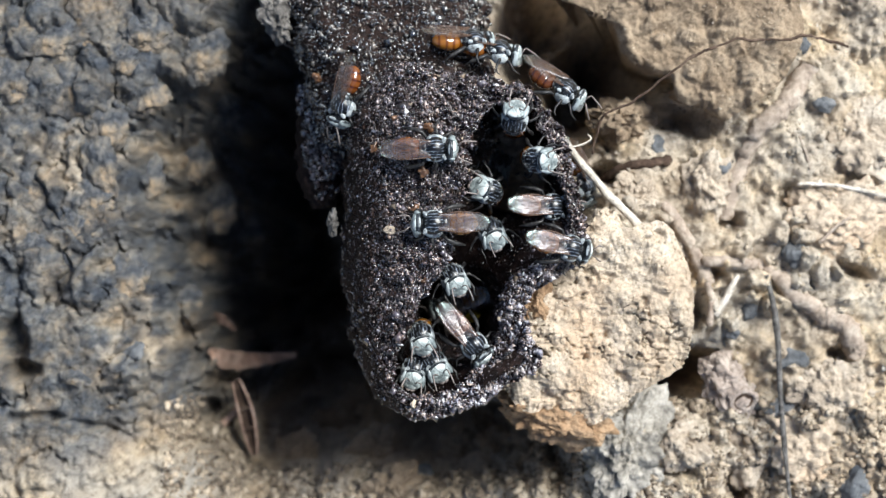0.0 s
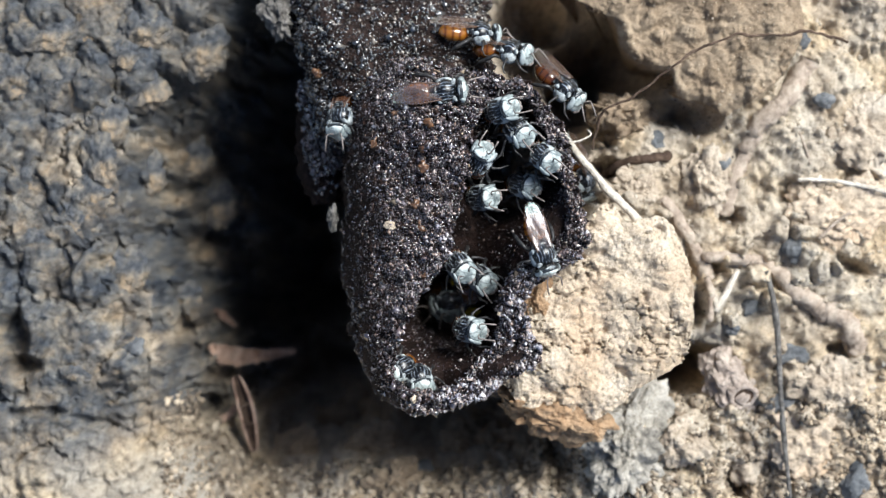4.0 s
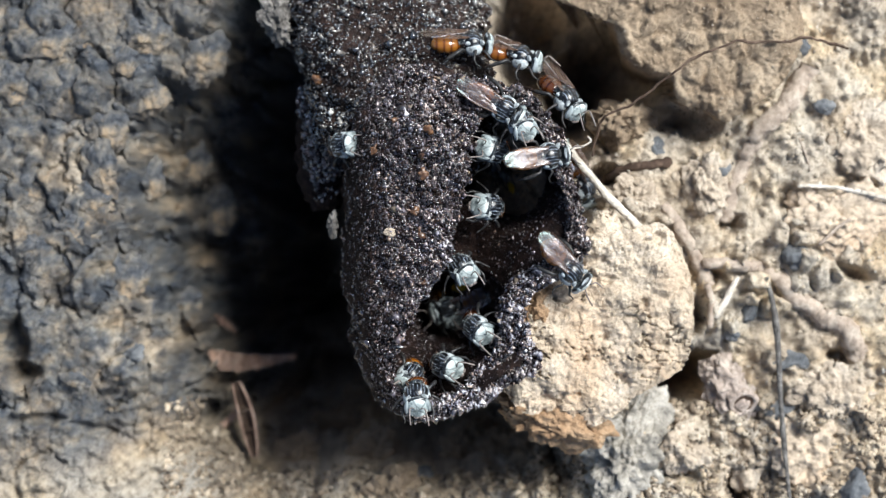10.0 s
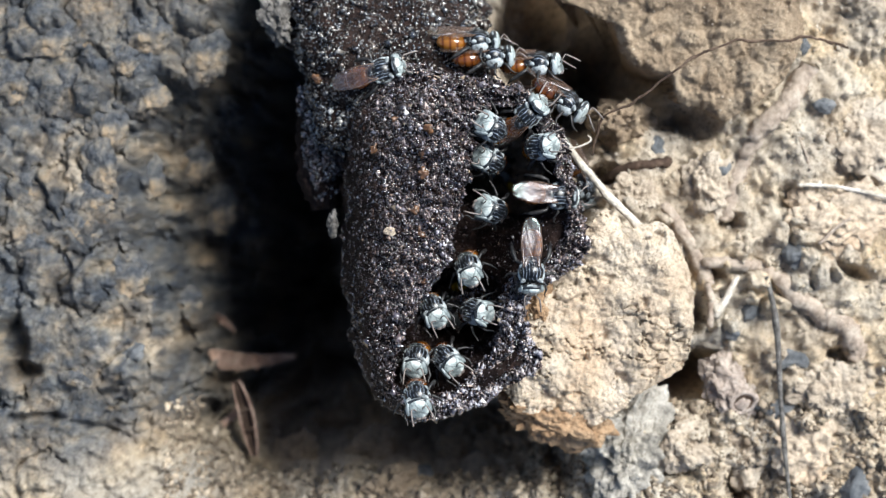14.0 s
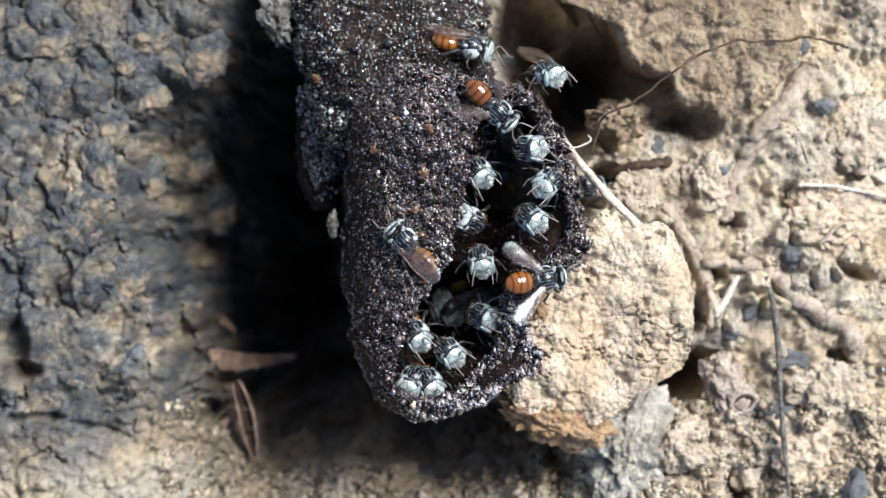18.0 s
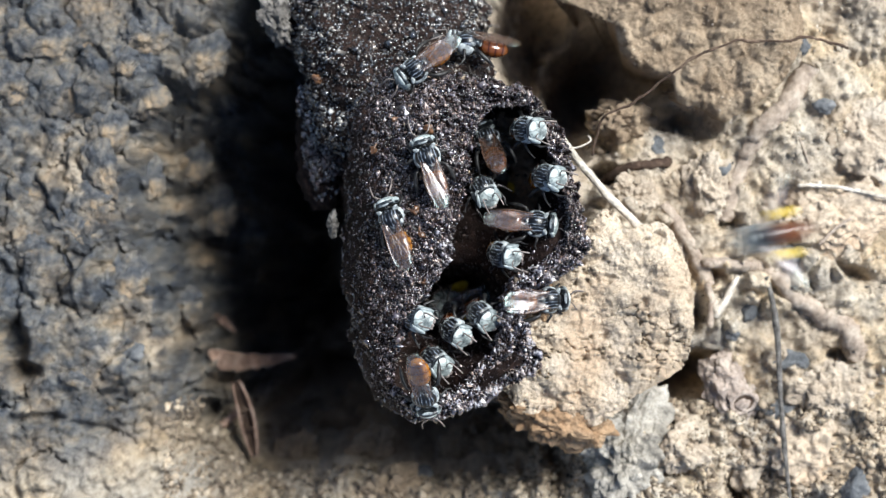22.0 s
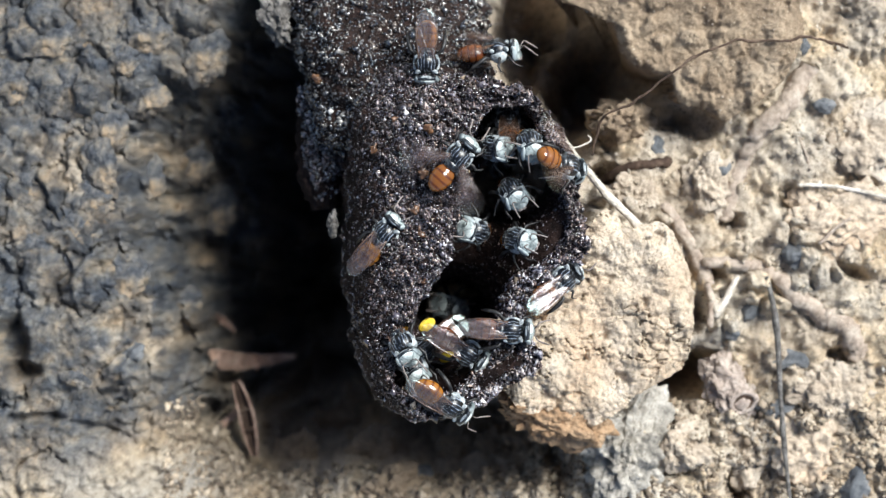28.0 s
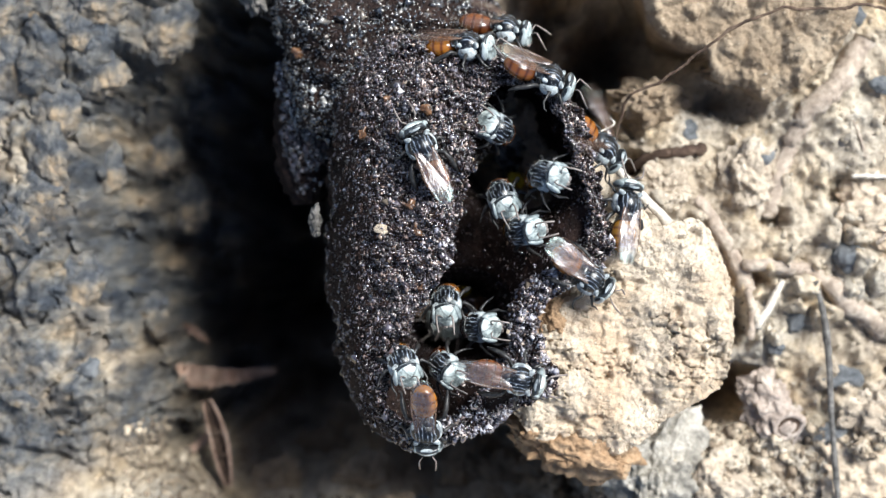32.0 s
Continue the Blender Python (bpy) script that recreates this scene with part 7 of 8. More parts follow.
    fly(next(guard), [(0, 0.8, -2.4, 10.1, -60, 42, -12), (0.38, 0.8, -2.4, 10.1, -59, 42, -11), (0.92, 0.7, -2.4, 10.1, -50, 42, 12), (1, 0.7, -2.4, 10.1, -50, 42, 13), (1.2, 0.7, -2.3, 10.1, -45, 42, 12), (1.71, 1.6, -1.4, 10.1, 26, 42, -5), (2, 1.6, -1.3, 10.1, 30, 42, -6), (2.5, 1.5, -1.5, 10.1, -10, 42, -6), (3, 1.4, -1.8, 10.1, -50, 42, -6), (6, 1.1, -1.8, 10.1, -55, 42, 13), (6.33, 1.0, -1.8, 10.1, -56, 42, 12), (6.86, 0.6, -2.2, 10.1, -79, 42, -11), (7, 0.5, -2.3, 10.1, -80, 42, -12), (7.15, 0.6, -2.2, 10.1, -79, 42, -11), (7.65, 1.4, -1.4, 10.1, -61, 42, 2), (8, 1.5, -1.4, 10.1, -60, 42, 3), (8.22, 1.5, -1.4, 10.1, -60, 42, 3), (8.74, 1.7, -0.7, 10.1, -60, 42, 8), (9, 1.7, -0.7, 10.1, -60, 42, 9), (9.3, 1.7, -0.7, 10.1, -59, 42, 7), (9.83, 1.5, -1.4, 10.1, -50, 42, -13), (10, 1.5, -1.4, 10.1, -50, 42, -14), (11, 1.7, -1.6, 10.1, -50, 42, 10), (12, 1.7, -1.5, 10.1, -60, 42, 1), (13, 1.7, -1.5, 10.1, -65, 42, -11), (14, 2.1, -1.4, 10.1, -80, 42, 14), (14.18, 2.1, -1.4, 10.1, -83, 42, 14), (14.68, 1.7, -1.7, 10.1, -125, 42, 8), (15, 1.6, -1.7, 10.1, -127, 42, 7), (15.25, 1.6, -1.7, 10.1, -130, 42, 7), (15.77, 1.2, -2.0, 10.1, -170, 42, -1), (16, 1.2, -2.0, 10.1, -173, 42, -1), (16.32, 1.1, -2.1, 10.1, -175, 42, -2), (16.86, 0.7, -2.3, 10.1, 142, 42, -7), (17, 0.7, -2.4, 10.1, 140, 42, -8), (17.35, 0.7, -2.4, 10.1, 140, 42, -8), (18, 0.6, -5.4, -4.0, 140, 42, -8), (19, 0.6, -5.4, -4.0, 140, 42, -8), (20, 0.6, -5.4, -4.0, 140, 42, -8), (21, 0.6, -5.4, -4.0, 140, 42, -8), (22, 0.6, -5.4, -4.0, 140, 42, -8), (23, 0.6, -5.4, -4.0, 140, 42, -8), (23.15, 0.6, -5.4, -4.0, 79, 49, -3), (23.3, 0.6, -5.4, -4.0, 11, 49, 7), (23.45, 0.6, -5.4, -4.0, -50, 42, 12), (24, 2.0, 0.5, 10.1, -50, 42, 12), (24.18, 2.1, 0.6, 10.1, -49, 42, 11), (24.68, 4.3, 1.9, 10.1, -41, 43, -1), (25, 4.4, 2.0, 10.1, -40, 43, -2), (25.35, 4.4, 2.0, 10.1, -40, 43, -2), (26.01, 4.5, 2.3, 9.3, -40, 43, -2), (27.39, 6.0, 7.6, -3.3, -40, 43, -2), (28, 6.0, 7.9, -4.0, -40, 43, -2), (29, 6.0, 7.9, -4.0, -40, 43, -2), (30, 6.0, 7.9, -4.0, -40, 43, -2), (31, 6.0, 7.9, -4.0, -40, 43, -2), (31.45, 0.6, -5.4, -4.0, -90, 42, 11), (32, 0.2, -3.8, 10.1, -90, 42, 11)])
    fly(next(guard), [(0, -1.9, -7.4, 10.1, -80, 42, 9), (1, -1.7, -7.0, 10.1, -60, 42, 3), (1.38, -1.8, -6.9, 10.4, -60, 40, 1), (1.92, -2.3, -6.0, 14.3, -60, 32, -11), (2, -2.3, -6.0, 14.5, -60, 30, -12), (2.35, -2.3, -6.0, 14.5, -60, 30, -12), (3, 0.6, -5.4, -4.0, -60, 30, -12), (6, 0.6, -5.4, -4.0, -60, 30, -12), (7, 0.6, -5.4, -4.0, -60, 30, -12), (8, 0.6, -5.4, -4.0, -60, 30, -12), (9, 0.6, -5.4, -4.0, -60, 30, -12), (10, 0.6, -5.4, -4.0, -60, 30, -12), (11, 0.6, -5.4, -4.0, -60, 30, -12), (12, 0.6, -5.4, -4.0, -60, 30, -12), (12.45, 0.6, -5.4, -4.0, -70, 42, 10), (13, -0.9, -5.0, 10.1, -70, 42, 10), (14, -0.9, -5.0, 10.1, -65, 42), (17, -1.2, -5.6, 10.1, -50, 42, -11), (17.32, -1.2, -5.7, 10.1, -51, 42, -9), (17.86, -2.3, -7.0, 10.1, -60, 42, 13), (18, -2.4, -7.1, 10.1, -60, 42, 14), (18.15, -2.3, -7.1, 10.1, -57, 42, 13), (18.65, -1.9, -6.4, 10.1, -8, 42, -7), (19, -1.9, -6.4, 10.1, -5, 42, -8), (20, -1.9, -5.9, 10.1, 5, 42, -3), (21, -1.9, -6.4, 10.1, 0, 42, 12), (21.38, -1.9, -6.3, 10.4, -0, 42, 11), (21.92, -2.3, -5.8, 14.3, -9, 55, -12), (22, -2.3, -5.7, 14.5, -10, 55, -13), (22.2, -2.4, -5.9, 14.5, -14, 55, -12), (22.71, -3.6, -8.2, 14.5, -77, 51, 5), (23, -3.7, -8.3, 14.5, -80, 50, 5), (23.27, -3.7, -8.2, 14.5, -79, 49, 5), (23.8, -3.0, -7.2, 14.5, -70, 40, 6), (24, -3.0, -7.2, 14.5, -70, 40, 6), (24.35, -3.0, -7.2, 14.2, -70, 41, 5), (24.89, -2.3, -7.6, 10.3, -66, 41, -12), (25, -2.2, -7.6, 10.1, -65, 42, -14), (25.52, -2.3, -7.6, 10.4, -66, 40, -11), (27.04, -3.3, -7.8, 14.3, -65, 32, 11), (28, -3.4, -7.9, 14.5, -65, 30, 12), (28.15, -3.3, -7.9, 14.2, -65, 32, 11), (28.65, -2.1, -7.9, 10.3, -65, 40, -1), (29, -2.0, -7.9, 10.1, -65, 42, -2), (29.23, -2.1, -7.8, 10.4, -65, 41, -3), (29.74, -2.6, -5.8, 14.3, -60, 51, -9), (30, -2.6, -5.7, 14.5, -60, 50, -9), (30.3, -2.6, -5.9, 14.2, -60, 51, -8), (30.83, -2.2, -7.8, 10.3, -60, 40, 12), (31, -2.2, -7.9, 10.1, -60, 41, 14), (31.38, -2.2, -7.9, 10.4, -60, 49, 12), (31.92, -2.9, -8.0, 14.3, -64, 41, -9), (32, -2.9, -8.0, 14.5, -65, 40, -10)])
    fly(next(guard), [(0, 2.6, -8.2, 11.8, -50, 4, -4), (0.22, 2.6, -8.1, 11.7, -50, 8, -4), (0.74, 2.8, -7.3, 10.2, -46, 42, -13), (1, 2.8, -7.3, 10.2, -45, 42, -14), (1.3, 2.9, -7.1, 10.2, -42, 42, -13), (1.83, 3.1, -4.4, 10.1, -2, 42, 8), (2, 3.1, -4.3, 10.1, 0, 42, 9), (2.38, 3.0, -4.5, 10.1, -0, 42, 8), (2.92, 2.0, -7.4, 10.1, -5, 42, 3), (3, 2.0, -7.6, 10.1, -5, 42, 2), (3.6, 2.0, -7.5, 10.1, -6, 42, 2), (5.13, 1.9, -6.8, 10.1, -24, 42, -11), (6, 1.9, -6.8, 10.1, -25, 42, -12), (6.17, 1.9, -6.8, 10.1, -25, 42, -10), (6.68, 2.9, -6.7, 10.1, -22, 42, 12), (7, 3.0, -6.7, 10.1, -22, 42, 13), (8, 3.1, -7.1, 10.1, -15, 42, -6), (9, 3.1, -6.6, 10.1, -35, 42, -5), (10, 2.7, -6.6, 10.1, -40, 42, 13), (11, 2.8, -6.5, 10.1, -35, 42, -12), (11.3, 2.9, -6.4, 10.1, -33, 42, -11), (11.83, 3.6, -5.3, 10.1, -4, 42, 2), (12, 3.7, -5.3, 10.1, -2, 42, 3), (13, 3.2, -4.8, 10.1, -5, 42, 8), (13.2, 3.2, -4.8, 10.1, -5, 42, 7), (13.71, 2.6, -5.2, 10.1, -8, 42, -13), (14, 2.6, -5.3, 10.1, -8, 42, -14), (14.82, 2.7, -5.3, 10.1, -9, 42, -12), (16.4, 3.8, -5.7, 10.1, -24, 42, 9), (17, 3.9, -5.7, 10.1, -25, 42, 10), (17.25, 3.9, -5.7, 10.1, -25, 42, 10), (17.77, 3.1, -5.7, 10.1, -20, 42, 1), (18, 3.1, -5.7, 10.1, -20, 42), (18.32, 3.0, -5.7, 10.1, -21, 42, -1), (18.86, 2.3, -5.5, 10.1, -30, 42, -10), (19, 2.2, -5.5, 10.1, -30, 42, -10), (19.15, 2.3, -5.5, 10.1, -30, 42, -9), (19.65, 2.8, -5.2, 10.1, -38, 42, 13), (20, 2.8, -5.2, 10.1, -38, 42, 14), (21, 3.2, -5.3, 10.1, -38, 42, -8), (22, 3.1, -5.5, 10.1, -38, 42, -3), (22.38, 3.0, -5.5, 10.1, -36, 42, -2), (22.92, 1.4, -4.8, 10.1, -10, 42, 12), (23, 1.4, -4.8, 10.1, -8, 42, 12), (23.35, 1.4, -4.8, 10.1, -8, 42, 12), (24, 0.6, -5.4, -4.0, -8, 42, 12), (25, 0.6, -5.4, -4.0, -8, 42, 12), (25.86, 0.6, -5.4, -4.0, -7, 41, 10), (27.18, 0.6, -5.4, -4.0, -3, 3, -3), (27.45, 0.6, -5.4, -4.0, -3, 0, -4), (28, 5.7, -6.8, 14.4, -3, 0, -4), (28.32, 5.6, -6.8, 14.4, -4, 0, -3), (28.86, 4.6, -6.7, 13.9, -17, -2, 7), (29, 4.5, -6.7, 13.9, -18, -2, 7), (29.15, 4.5, -6.8, 14.0, -20, -2, 7), (29.65, 4.7, -8.3, 16.0, -48, 5, -4), (30, 4.8, -8.4, 16.1, -50, 5, -4), (30.23, 4.8, -8.4, 16.2, -47, 5, -4), (30.74, 5.7, -9.2, 17.5, -5, 0, 1), (31, 5.7, -9.3, 17.6, -3, -0, 1), (32, 5.3, -9.1, 17.7, -12, -1, 5)])
    fly(next(guard), [(0, -0.8, -9.8, 10.1, -55, 42, -11), (1, -0.3, -9.5, 10.1, -60, 42, 1), (1.23, -0.3, -9.4, 10.1, -59, 42, 2), (1.74, -0.1, -8.1, 10.1, -46, 42, 9), (2, -0.0, -8.1, 10.1, -45, 42, 10), (2.3, -0.2, -8.3, 10.1, -46, 42, 8), (2.83, -2.0, -11.3, 10.1, -69, 42, -13), (3, -2.1, -11.4, 10.1, -70, 42, -14), (4.12, -2.0, -11.4, 10.1, -69, 42, -13), (5.76, -0.4, -10.3, 10.1, -51, 42, 8), (6, -0.3, -10.2, 10.1, -50, 42, 9), (6.35, -0.3, -10.2, 10.1, -50, 42, 8), (6.89, -0.3, -10.9, 10.1, -50, 42, 2), (7, -0.3, -11.0, 10.1, -50, 42, 2), (8, 0.3, -10.9, 10.3, -55, 42, -12), (8.25, 0.3, -10.9, 10.3, -55, 42, -10), (8.77, -0.0, -10.8, 10.1, -50, 42, 12), (9, -0.0, -10.8, 10.1, -50, 42, 14), (9.32, -0.0, -10.8, 10.1, -48, 42, 12), (9.86, 0.0, -9.8, 10.1, -20, 42, -5), (10, 0.0, -9.8, 10.1, -18, 42, -6), (11, 0.2, -9.5, 10.1, -25, 42, -5), (12, 0.2, -9.7, 10.1, -35, 42, 13), (12.3, 0.2, -9.8, 10.1, -36, 42, 12), (12.83, -0.0, -10.7, 10.1, -49, 42, -11), (13, -0.0, -10.7, 10.1, -50, 42, -12), (13.38, -0.0, -10.6, 10.1, -50, 42, -11), (13.92, 0.2, -9.3, 10.1, -45, 42, 3), (14, 0.2, -9.3, 10.1, -45, 42, 3), (14.6, 0.3, -9.2, 10.1, -43, 42, 4), (16.13, 1.1, -8.7, 10.1, -14, 42, 8), (17, 1.2, -8.6, 10.1, -12, 42, 8), (17.18, 1.1, -8.6, 10.1, -14, 42, 7), (17.68, 0.3, -8.6, 10.1, -37, 42, -13), (18, 0.3, -8.6, 10.1, -38, 42, -14), (18.25, 0.4, -8.6, 10.1, -39, 42, -12), (18.77, 1.3, -8.3, 10.1, -49, 42, 9), (19, 1.4, -8.3, 10.1, -50, 42, 11), (20, 1.5, -8.1, 10.1, -18, 42), (21, 1.6, -7.9, 10.1, -20, 42, -10), (21.23, 1.6, -7.9, 10.1, -21, 42, -9), (21.74, 0.8, -6.9, 10.1, -34, 42, 13), (22, 0.8, -6.9, 10.1, -35, 42, 14), (22.3, 0.8, -6.9, 10.1, -33, 42, 13), (22.83, 0.8, -7.6, 10.1, -5, 42, -7), (23, 0.8, -7.7, 10.1, -3, 42, -8), (23.38, 0.9, -7.8, 10.3, -6, 41, -6), (23.92, 2.3, -8.9, 12.7, -21, 3, 2), (24, 2.3, -9.0, 12.8, -22, -1, 2), (24.2, 2.3, -8.9, 12.7, -22, 3, 2), (24.71, 1.4, -7.9, 10.2, -24, 42, 11), (25, 1.4, -7.8, 10.1, -25, 42, 12), (25.82, 1.4, -7.9, 10.2, -25, 41, 12), (27.4, 2.1, -8.7, 12.0, -31, -1, 7), (28, 2.1, -8.8, 12.1, -32, -4, 6), (28.25, 2.1, -8.8, 12.2, -32, -4, 6), (28.77, 2.3, -9.4, 13.2, -40, 2, -2), (29, 2.3, -9.4, 13.2, -40, 2, -2), (29.32, 2.3, -9.5, 13.2, -38, 2, -2), (29.86, 1.9, -10.5, 13.6, -10, 1, -3), (30, 1.9, -10.6, 13.7, -8, 0, -3), (30.5, 1.2, -9.9, 11.9, -25, 30, -14), (31, 0.6, -9.2, 10.1, -45, 42, -13), (31.23, 0.6, -9.1, 10.1, -45, 42, -12), (31.74, -0.0, -8.6, 10.1, -40, 42, 11), (32, -0.0, -8.6, 10.1, -40, 42, 12)])
    fly(next(guard), [(0, -2.4, -10.3, 10.1, -100, 43, -7), (0.32, -2.4, -10.3, 10.1, -100, 43, -6), (0.86, -2.6, -9.9, 10.1, -95, 43, 13), (1, -2.6, -9.8, 10.1, -95, 43, 14), (1.15, -2.6, -9.8, 10.1, -94, 43, 12), (1.65, -2.8, -9.2, 10.1, -76, 42, -10), (2, -2.8, -9.1, 10.1, -75, 42, -11), (2.5, -3.2, -9.8, 10.1, -118, 43, -5), (3, -3.5, -10.6, 10.1, -160, 42, 1), (3.9, -3.5, -10.6, 10.1, -157, 42, 2), (5.49, -3.3, -11.6, 10.1, -117, 42, 9), (6, -3.3, -11.6, 10.1, -115, 42, 10), (6.28, -3.3, -11.6, 10.4, -115, 41, 10), (6.8, -3.6, -11.6, 15.0, -114, -3, 14), (7, -3.6, -11.6, 15.2, -113, -6, 15), (7.35, -3.6, -11.6, 15.2, -116, -7, 14), (7.89, -3.4, -11.4, 15.5, -156, -15, 6), (8, -3.8, -11.0, 15.5, -138, -15, 6), (8.5, -3.2, -11.3, 12.8, -147, 24, 10), (9, -3.1, -11.2, 10.1, -130, 42, 2), (10, -2.7, -10.7, 10.1, -125, 42, -12), (10.32, -2.7, -10.7, 10.1, -125, 42, -10), (10.86, -2.8, -10.7, 10.1, -125, 42, 12), (11, -2.8, -10.7, 10.1, -125, 42, 14), (11.15, -2.8, -10.6, 10.1, -124, 42, 12), (11.65, -2.5, -9.1, 10.1, -101, 42, -5), (12, -2.5, -9.0, 10.1, -100, 42, -6), (13, -2.4, -9.1, 10.1, -105, 42, -5), (14, -2.3, -9.2, 10.1, -100, 42, 13), (17, -2.6, -9.0, 10.1, -60, 42, -12), (17.35, -2.6, -9.1, 10.1, -64, 42, -12), (17.89, -2.5, -10.9, 10.1, -117, 42, 3), (18, -2.5, -11.0, 10.1, -120, 42, 4), (18.18, -2.5, -11.0, 10.1, -119, 42, 4), (18.68, -2.1, -11.9, 10.1, -101, 42, 8), (19, -2.0, -11.9, 10.1, -100, 42, 8), (19.5, -1.8, -11.7, 12.9, -84, 27), (20, -1.5, -11.5, 15.8, -75, -8, 2), (20.5, -1.8, -11.4, 12.9, -69, 27, 7), (21, -2.0, -11.3, 10.1, -65, 42, 11), (21.5, -1.8, -11.7, 12.9, -71, 19, 12), (22, -1.5, -12.2, 15.8, -77, -25, 8), (22.23, -1.4, -12.2, 15.7, -74, -25, 9), (22.74, 0.4, -12.2, 15.2, -44, -17, 20), (23, 0.5, -12.2, 15.1, -42, -16, 20), (23.35, 0.5, -12.2, 15.1, -42, -16, 20), (24, 0.6, -5.4, -4.0, -42, -16, 20), (25, 0.6, -5.4, -4.0, -42, -16, 20), (27.45, 0.6, -5.4, -4.0, -33, -13, 23), (28, 0.7, -13.0, 15.8, -33, -13, 23), (28.18, 0.8, -13.0, 15.7, -32, -13, 23), (28.68, 2.0, -12.9, 15.3, -24, -9, 24), (29, 2.1, -12.8, 15.3, -24, -9, 24), (29.25, 2.0, -12.9, 15.3, -24, -9, 24), (29.77, 0.6, -13.4, 15.2, -24, -9, 24), (30, 0.5, -13.5, 15.2, -24, -9, 24), (30.32, 0.4, -13.4, 15.3, -26, -10, 24), (30.86, -0.5, -13.1, 15.8, -54, -20, 17), (31, -0.6, -13.0, 15.8, -56, -21, 16), (31.15, -0.6, -13.0, 15.8, -58, -21, 15), (31.65, -1.1, -12.8, 16.1, -85, -26, 4), (32, -1.2, -12.8, 16.2, -86, -26, 4)])
    fly(next(guard), [(0, 0.6, -5.4, -4.0, -70, 40, 13), (1, 0.6, -5.4, -4.0, -70, 40, 13), (1.45, 0.6, -5.4, -4.0, -70, 40, 13), (2, -0.9, -4.0, 14.5, -70, 50, 13), (2.33, -0.6, -3.9, 14.2, -69, 51, 12), (2.86, 3.5, -2.3, 10.3, -42, 42, -3), (3, 3.8, -2.2, 10.1, -40, 43, -5), (3.35, 3.8, -2.2, 10.1, -40, 43, -5), (3.75, 3.6, -2.4, 9.3, -40, 43, -5), (5.07, 0.7, -5.3, -3.3, -40, 43, -5), (6, 0.6, -5.4, -4.0, -40, 43, -5), (7, 0.6, -5.4, -4.0, -40, 43, -5), (8, 0.6, -5.4, -4.0, -40, 43, -5), (9, 0.6, -5.4, -4.0, -40, 43, -5), (10, 0.6, -5.4, -4.0, -40, 43, -5), (11, 0.6, -5.4, -4.0, -40, 43, -5), (12, 0.6, -5.4, -4.0, -40, 43, -5), (12.45, 0.6, -5.4, -4.0, -60, 41, 1), (13, 4.1, -1.5, 10.1, -60, 41, 1), (13.35, 4.1, -1.5, 10.1, -60, 41, 1), (14, 0.6, -5.4, -4.0, -60, 41, 1), (17, 0.6, -5.4, -4.0, -60, 41, 1), (18, 0.6, -5.4, -4.0, -60, 41, 1), (18.45, 0.6, -5.4, -4.0, -60, 40, -5), (19, -1.1, -4.2, 14.5, -60, 43, -5), (19.5, -0.4, -3.0, 14.5, 2, 55, 2), (20, 0.3, -1.8, 14.5, 60, 55, 13), (20.35, 0.3, -1.8, 14.5, 60, 55, 13), (21, 0.6, -5.4, -4.0, 60, 55, 13), (22, 0.6, -5.4, -4.0, 60, 55, 13), (23, 0.6, -5.4, -4.0, 60, 55, 13), (23.23, 0.6, -5.4, -4.0, 16, 44, -2), (23.45, 0.6, -5.4, -4.0, -30, 40, -14), (24, -1.4, -3.2, 14.5, -30, 43, -14), (24.23, -1.3, -3.3, 14.2, -29, 43, -12), (24.74, -0.8, -4.7, 10.3, -20, 41, 10), (25, -0.8, -4.8, 10.1, -20, 41, 11), (25.35, -0.8, -4.8, 10.1, -20, 41, 11), (26.14, -0.7, -4.8, 9.3, -20, 41, 11), (27.55, 0.5, -5.4, -3.3, -20, 41, 11), (28, 0.6, -5.4, -4.0, -20, 41, 11), (29, 0.6, -5.4, -4.0, -20, 41, 11), (30, 0.6, -5.4, -4.0, -20, 41, 11), (31, 0.6, -5.4, -4.0, -20, 41, 11), (32, 0.6, -5.4, -4.0, -20, 41, 11)])
